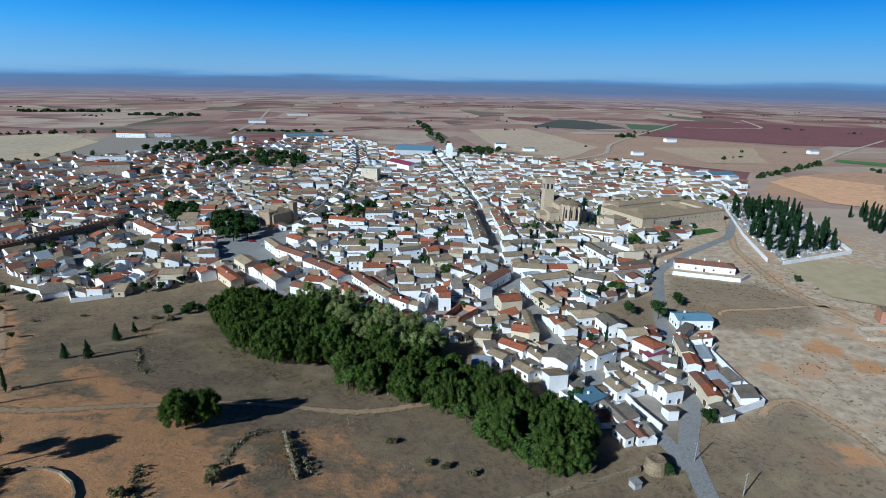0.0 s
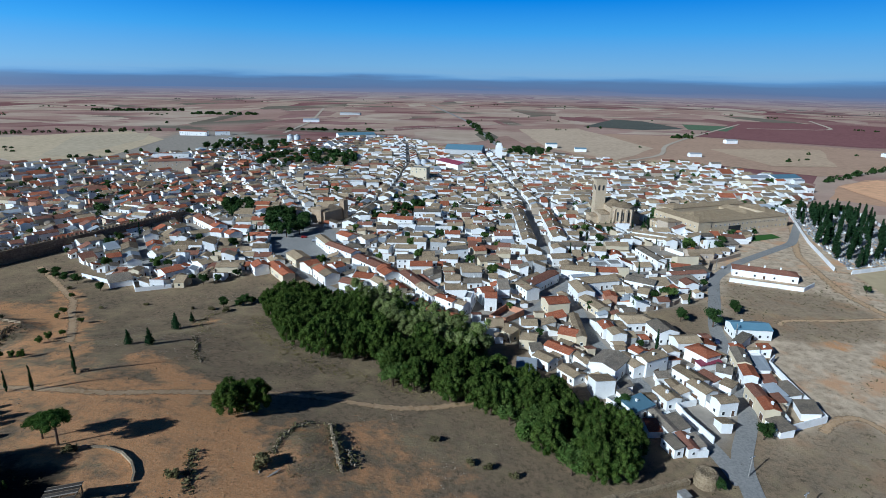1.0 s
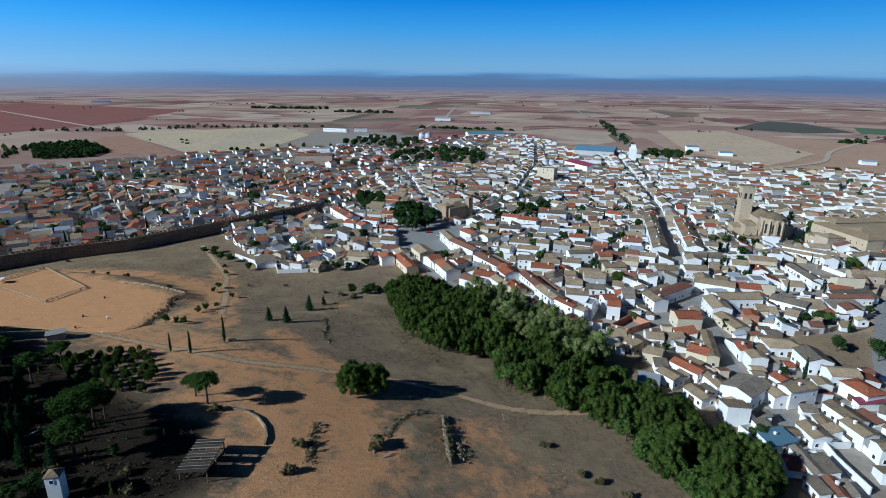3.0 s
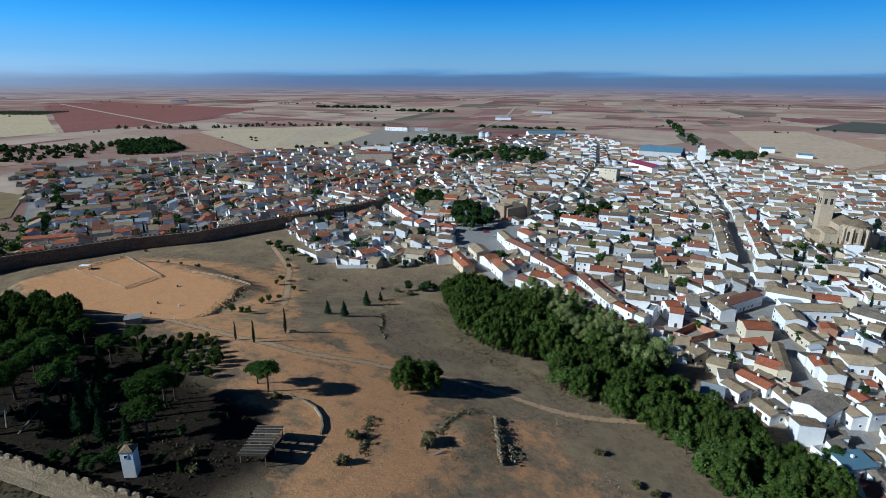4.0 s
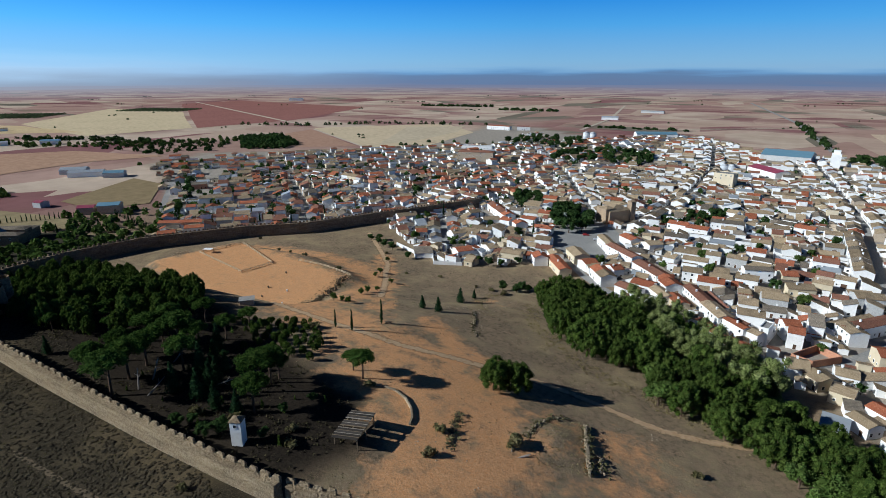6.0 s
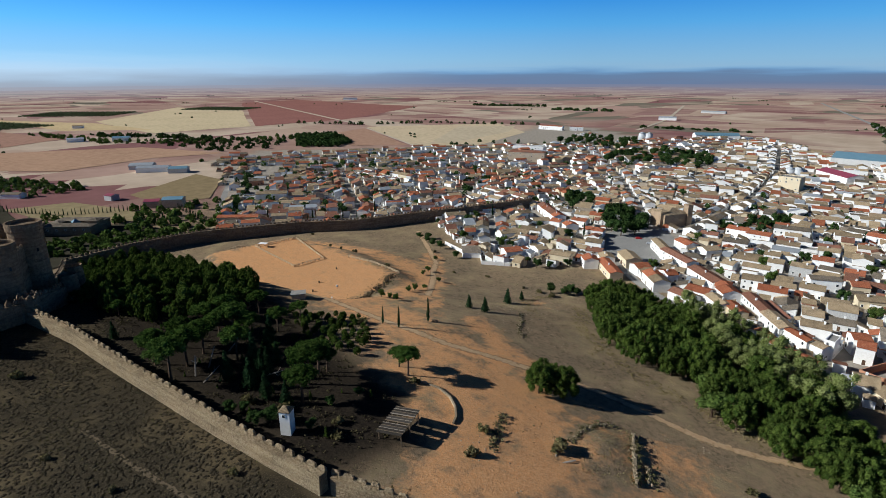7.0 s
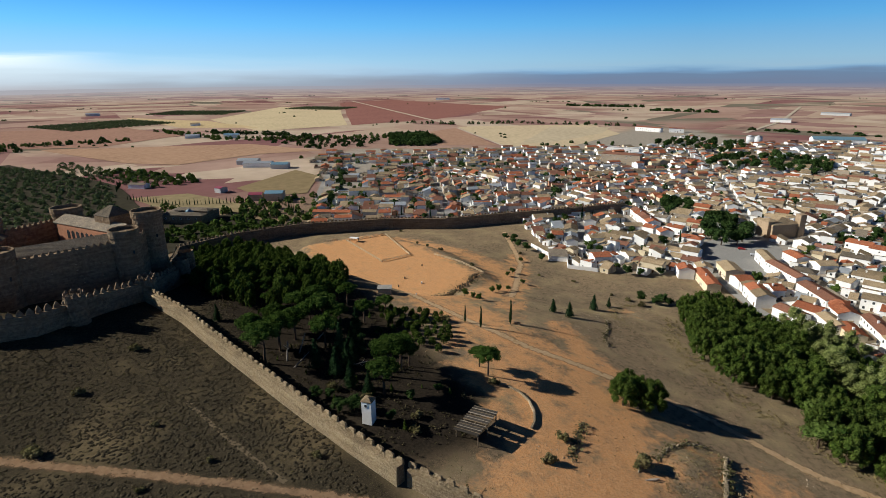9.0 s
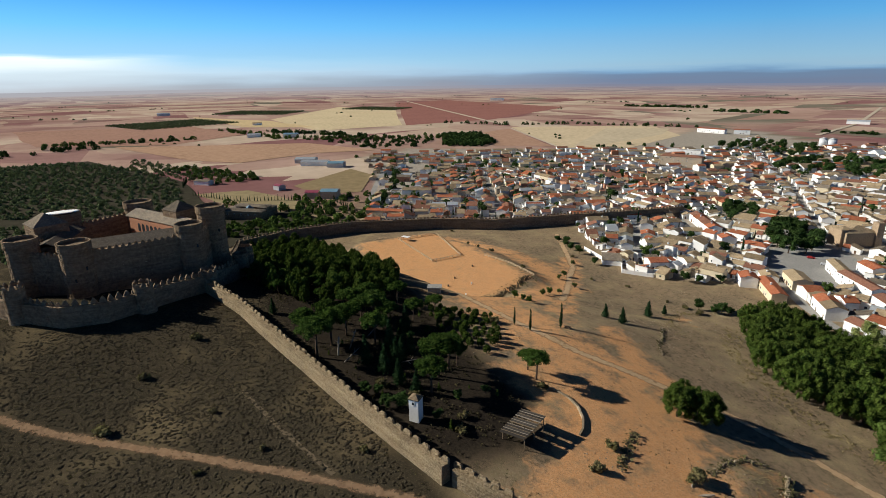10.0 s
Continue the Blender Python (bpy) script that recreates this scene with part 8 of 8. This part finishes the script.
for x, y, s in ((-161, 226, 1.2), (-178, 218, 1.0), (-137, 224, 1.0), (-53.7, 108.1, 2.4), (-14, 135, 1.5), (-3, 127, 1.4), (2, 126, 1.3), (9, 124, 1.3), (-139, 118, 1.9), (-213, 242, 1.2), (-304, 218, 1.1), (-254, 194, 1.3), (-234, 196, 1.4),
                (-200, 189, 1.6), (-244, 194, 1.2), (-160, 8, 1.6), (-175, 25, 1.8), (-133, 20, 1.1), (-150, -30, 2.0), (-112, 26, 1.0), (-112, 12, 1.0), (-140, -4, 2.2), (-98, 45, 1.2), (-70, 98, 1.6), (-66, 88, 1.8), (-97, 101, 1.6)):
    tree("shrub", x, y, s)
for x, y, s in ((-120, 62, 2.0), (-110, 66, 1.6), (-92, 68, 1.8), (-96, 72, 1.4), (-128, 224, 1.6), (-120, 222, 1.8), (-86, 236, 1.8)):
    tree("shrub", x, y, s)

# ---- the village's houses: the nearest as things, the rest joined ----
crowd = Crowd()
OPEN_LOT = [(72, 250), (110, 271), (118, 300), (100, 228), (84, 222)]
occ[poly_mask(cxs, cys, OPEN_LOT)] = 2
NEAR = 425


def lot(x, y, ang, w, d, yd, nrm):
    r = math.hypot(x, y)
    roof, wall = look_of(x, y)
    h = rng.choice((3.0, 3.2, 3.6, 4.6, 5.2, 5.6, 5.9, 6.2)) * (0.8 if x < -230 else 0.88)
    kind = "gable" if rng.random() < 0.86 else rng.choice(("hip", "shed", "flat"))
    if r < NEAR:
        house(x, y, ang, w - 0.05, d, h, roof, wall, kind, detail=2, yard=yd, sides=(0, 1, 2, 3) if r < 250 else (0, 2))
    else:
        crowd.house(x, y, ang, w - 0.05, d, h, roof, wall, kind, r < 760)
        if yd:
            q = Matrix.Translation((x, y, ground_z(x, y))) @ Matrix.Rotation(ang, 4, "Z")
            s = Soup().box(-w / 2, d / 2, -1, -w / 2 + 0.3, d / 2 + yd, 2.3).box(-w / 2 + 0.3, d / 2 + yd - 0.3, -1, w / 2, d / 2 + yd, 2.3)
            crowd.add(q, s.v, s.f, "white" if rng.random() < 0.7 else "earthwall")
            if rng.random() < 0.75:
                aw, ad = w * rng.uniform(0.4, 0.8), rng.uniform(2.6, 4)
                vs, fs, rv, rf = gable_geo(aw, ad, rng.uniform(2.3, 3.2), 0.24, "shed", 0.12)
                q = q @ Matrix.Translation((rng.choice((-1, 1)) * (w - aw) * 0.45, d / 2 + yd - ad / 2 - 0.4, 0))
                crowd.add(q, vs, fs, wall)
                crowd.add(q, rv, rf, rng.choice(("tile_old", "tile_grey", "tin", "tile_old", "tile_brown")))
    claim(x, y, ang, w, d)


for wide, pts in STREETS:
    for side in (1, -1):
        line = [Vector(p) for p in pts]
        for a, b in zip(line[:-1], line[1:]):
            d = (b - a).normalized()
            nrm = Vector((-d.y, d.x)) * side
            u = 1.0
            while u < (b - a).length - 4:
                w, dep = rng.uniform(7.0, 14), rng.uniform(7.0, 9.5)
                c = a + d * (u + w / 2) + nrm * (wide / 2 + dep / 2 + 0.2)
                ang = math.atan2(d.y, d.x) + (math.pi if side < 0 else 0)
                if free(c.x, c.y, ang, w - 0.5, dep - 0.5):
                    yd = rng.uniform(5, 10) if rng.random() < 0.75 else 0
                    bc = c + nrm * (dep / 2 + yd / 2)
                    if yd and not free(bc.x, bc.y, ang, w - 0.5, yd - 0.5):
                        yd = 0
                    lot(c.x, c.y, ang, w, dep, yd, nrm)
                    if yd:
                        claim(bc.x, bc.y, ang, w, yd)
                u += w
SPARSE = [(-735, 330), (-735, 470), (-600, 400), (-470, 290), (-390, 220), (-366, 172), (-400, 198), (-470, 236), (-530, 268), (-610, 310)]
for west, ang, u0, u1, v0, v1 in ((True, radians(55), -300, 1100, 50, 800), (False, radians(8), -300, 480, 140, 1150)):
    v, row = v0, 0
    while v < v1:
        u = u0 + rng.uniform(0, 8)
        while u < u1:
            w, dep = rng.uniform(7, 16), rng.uniform(7.0, 10)
            c, s = math.cos(ang), math.sin(ang)
            x, y = (u + w / 2) * c - v * s, (u + w / 2) * s + v * c
            x, y = x + 10 * noise.noise((x * 0.012, y * 0.012, 1)), y + 10 * noise.noise((x * 0.012, y * 0.012, 7))
            if (x < -215) == west:
                a = ang + 0.22 * noise.noise((x * 0.01, y * 0.01, 3)) + (math.pi if row % 2 else 0) + (math.pi / 2 if rng.random() < 0.12 else 0)
                r = math.hypot(x, y)
                keep = 0.34 if in_poly(x, y, SPARSE) else 0.9 if r < 700 else 0.74
                if rng.random() < keep and free(x, y, a, w - 1, dep - 1, 0.02):
                    yd = rng.uniform(3.5, 6) if rng.random() < 0.55 else 0
                    bx, by = x - math.sin(a) * (dep + yd) / 2, y + math.cos(a) * (dep + yd) / 2
                    if yd and not free(bx, by, a, w - 1, yd - 1, 0.05):
                        yd = 0
                    lot(x, y, a, w, dep, yd, None)
                    if yd:
                        claim(bx, by, a, w, yd)
            u += w + (rng.uniform(0, 3.0) if rng.random() < 0.25 else 0)
        v += (11.2, 15.0)[row % 2]
        row += 1
# outhouses, lean-tos and walled yards that fill the blocks
for low, high, tries in ((5.0, 8.0, 15000), (3.0, 5.0, 24000)):
    for _ in range(tries):
        x, y = rng.uniform(-560, 330), rng.uniform(140, 720)
        r = math.hypot(x, y)
        if r > 640 or not in_poly(x, y, TOWN) or in_poly(x, y, SPARSE) or in_poly(x, y, OPEN_LOT):
            continue
        w, dep = rng.uniform(low, high), rng.uniform(low, high)
        a = radians(55 if x < -215 else 8) + 0.22 * noise.noise((x * 0.01, y * 0.01, 3)) + rng.choice((0, 1, 2, 3)) * math.pi / 2
        if not free(x, y, a, w - 0.6, dep - 0.6):
            continue
        roof, wall = look_of(x, y)
        tall = rng.choice((2.4, 2.7, 3.0, 3.2, 5.4)) if low > 4 else rng.choice((2.2, 2.5, 2.8))
        kind = rng.choice(("gable", "shed", "shed"))
        if r < 255:
            house(x, y, a, w, dep, tall, roof, wall, kind, 0.24, 1 if low > 4 else 0, name="outhouse")
        else:
            crowd.house(x, y, a, w, dep, tall, roof, wall, kind, r < 480)
        claim(x, y, a, w, dep)
crowd.build("village_houses", "crowded white village houses with tiled roofs", "houses")
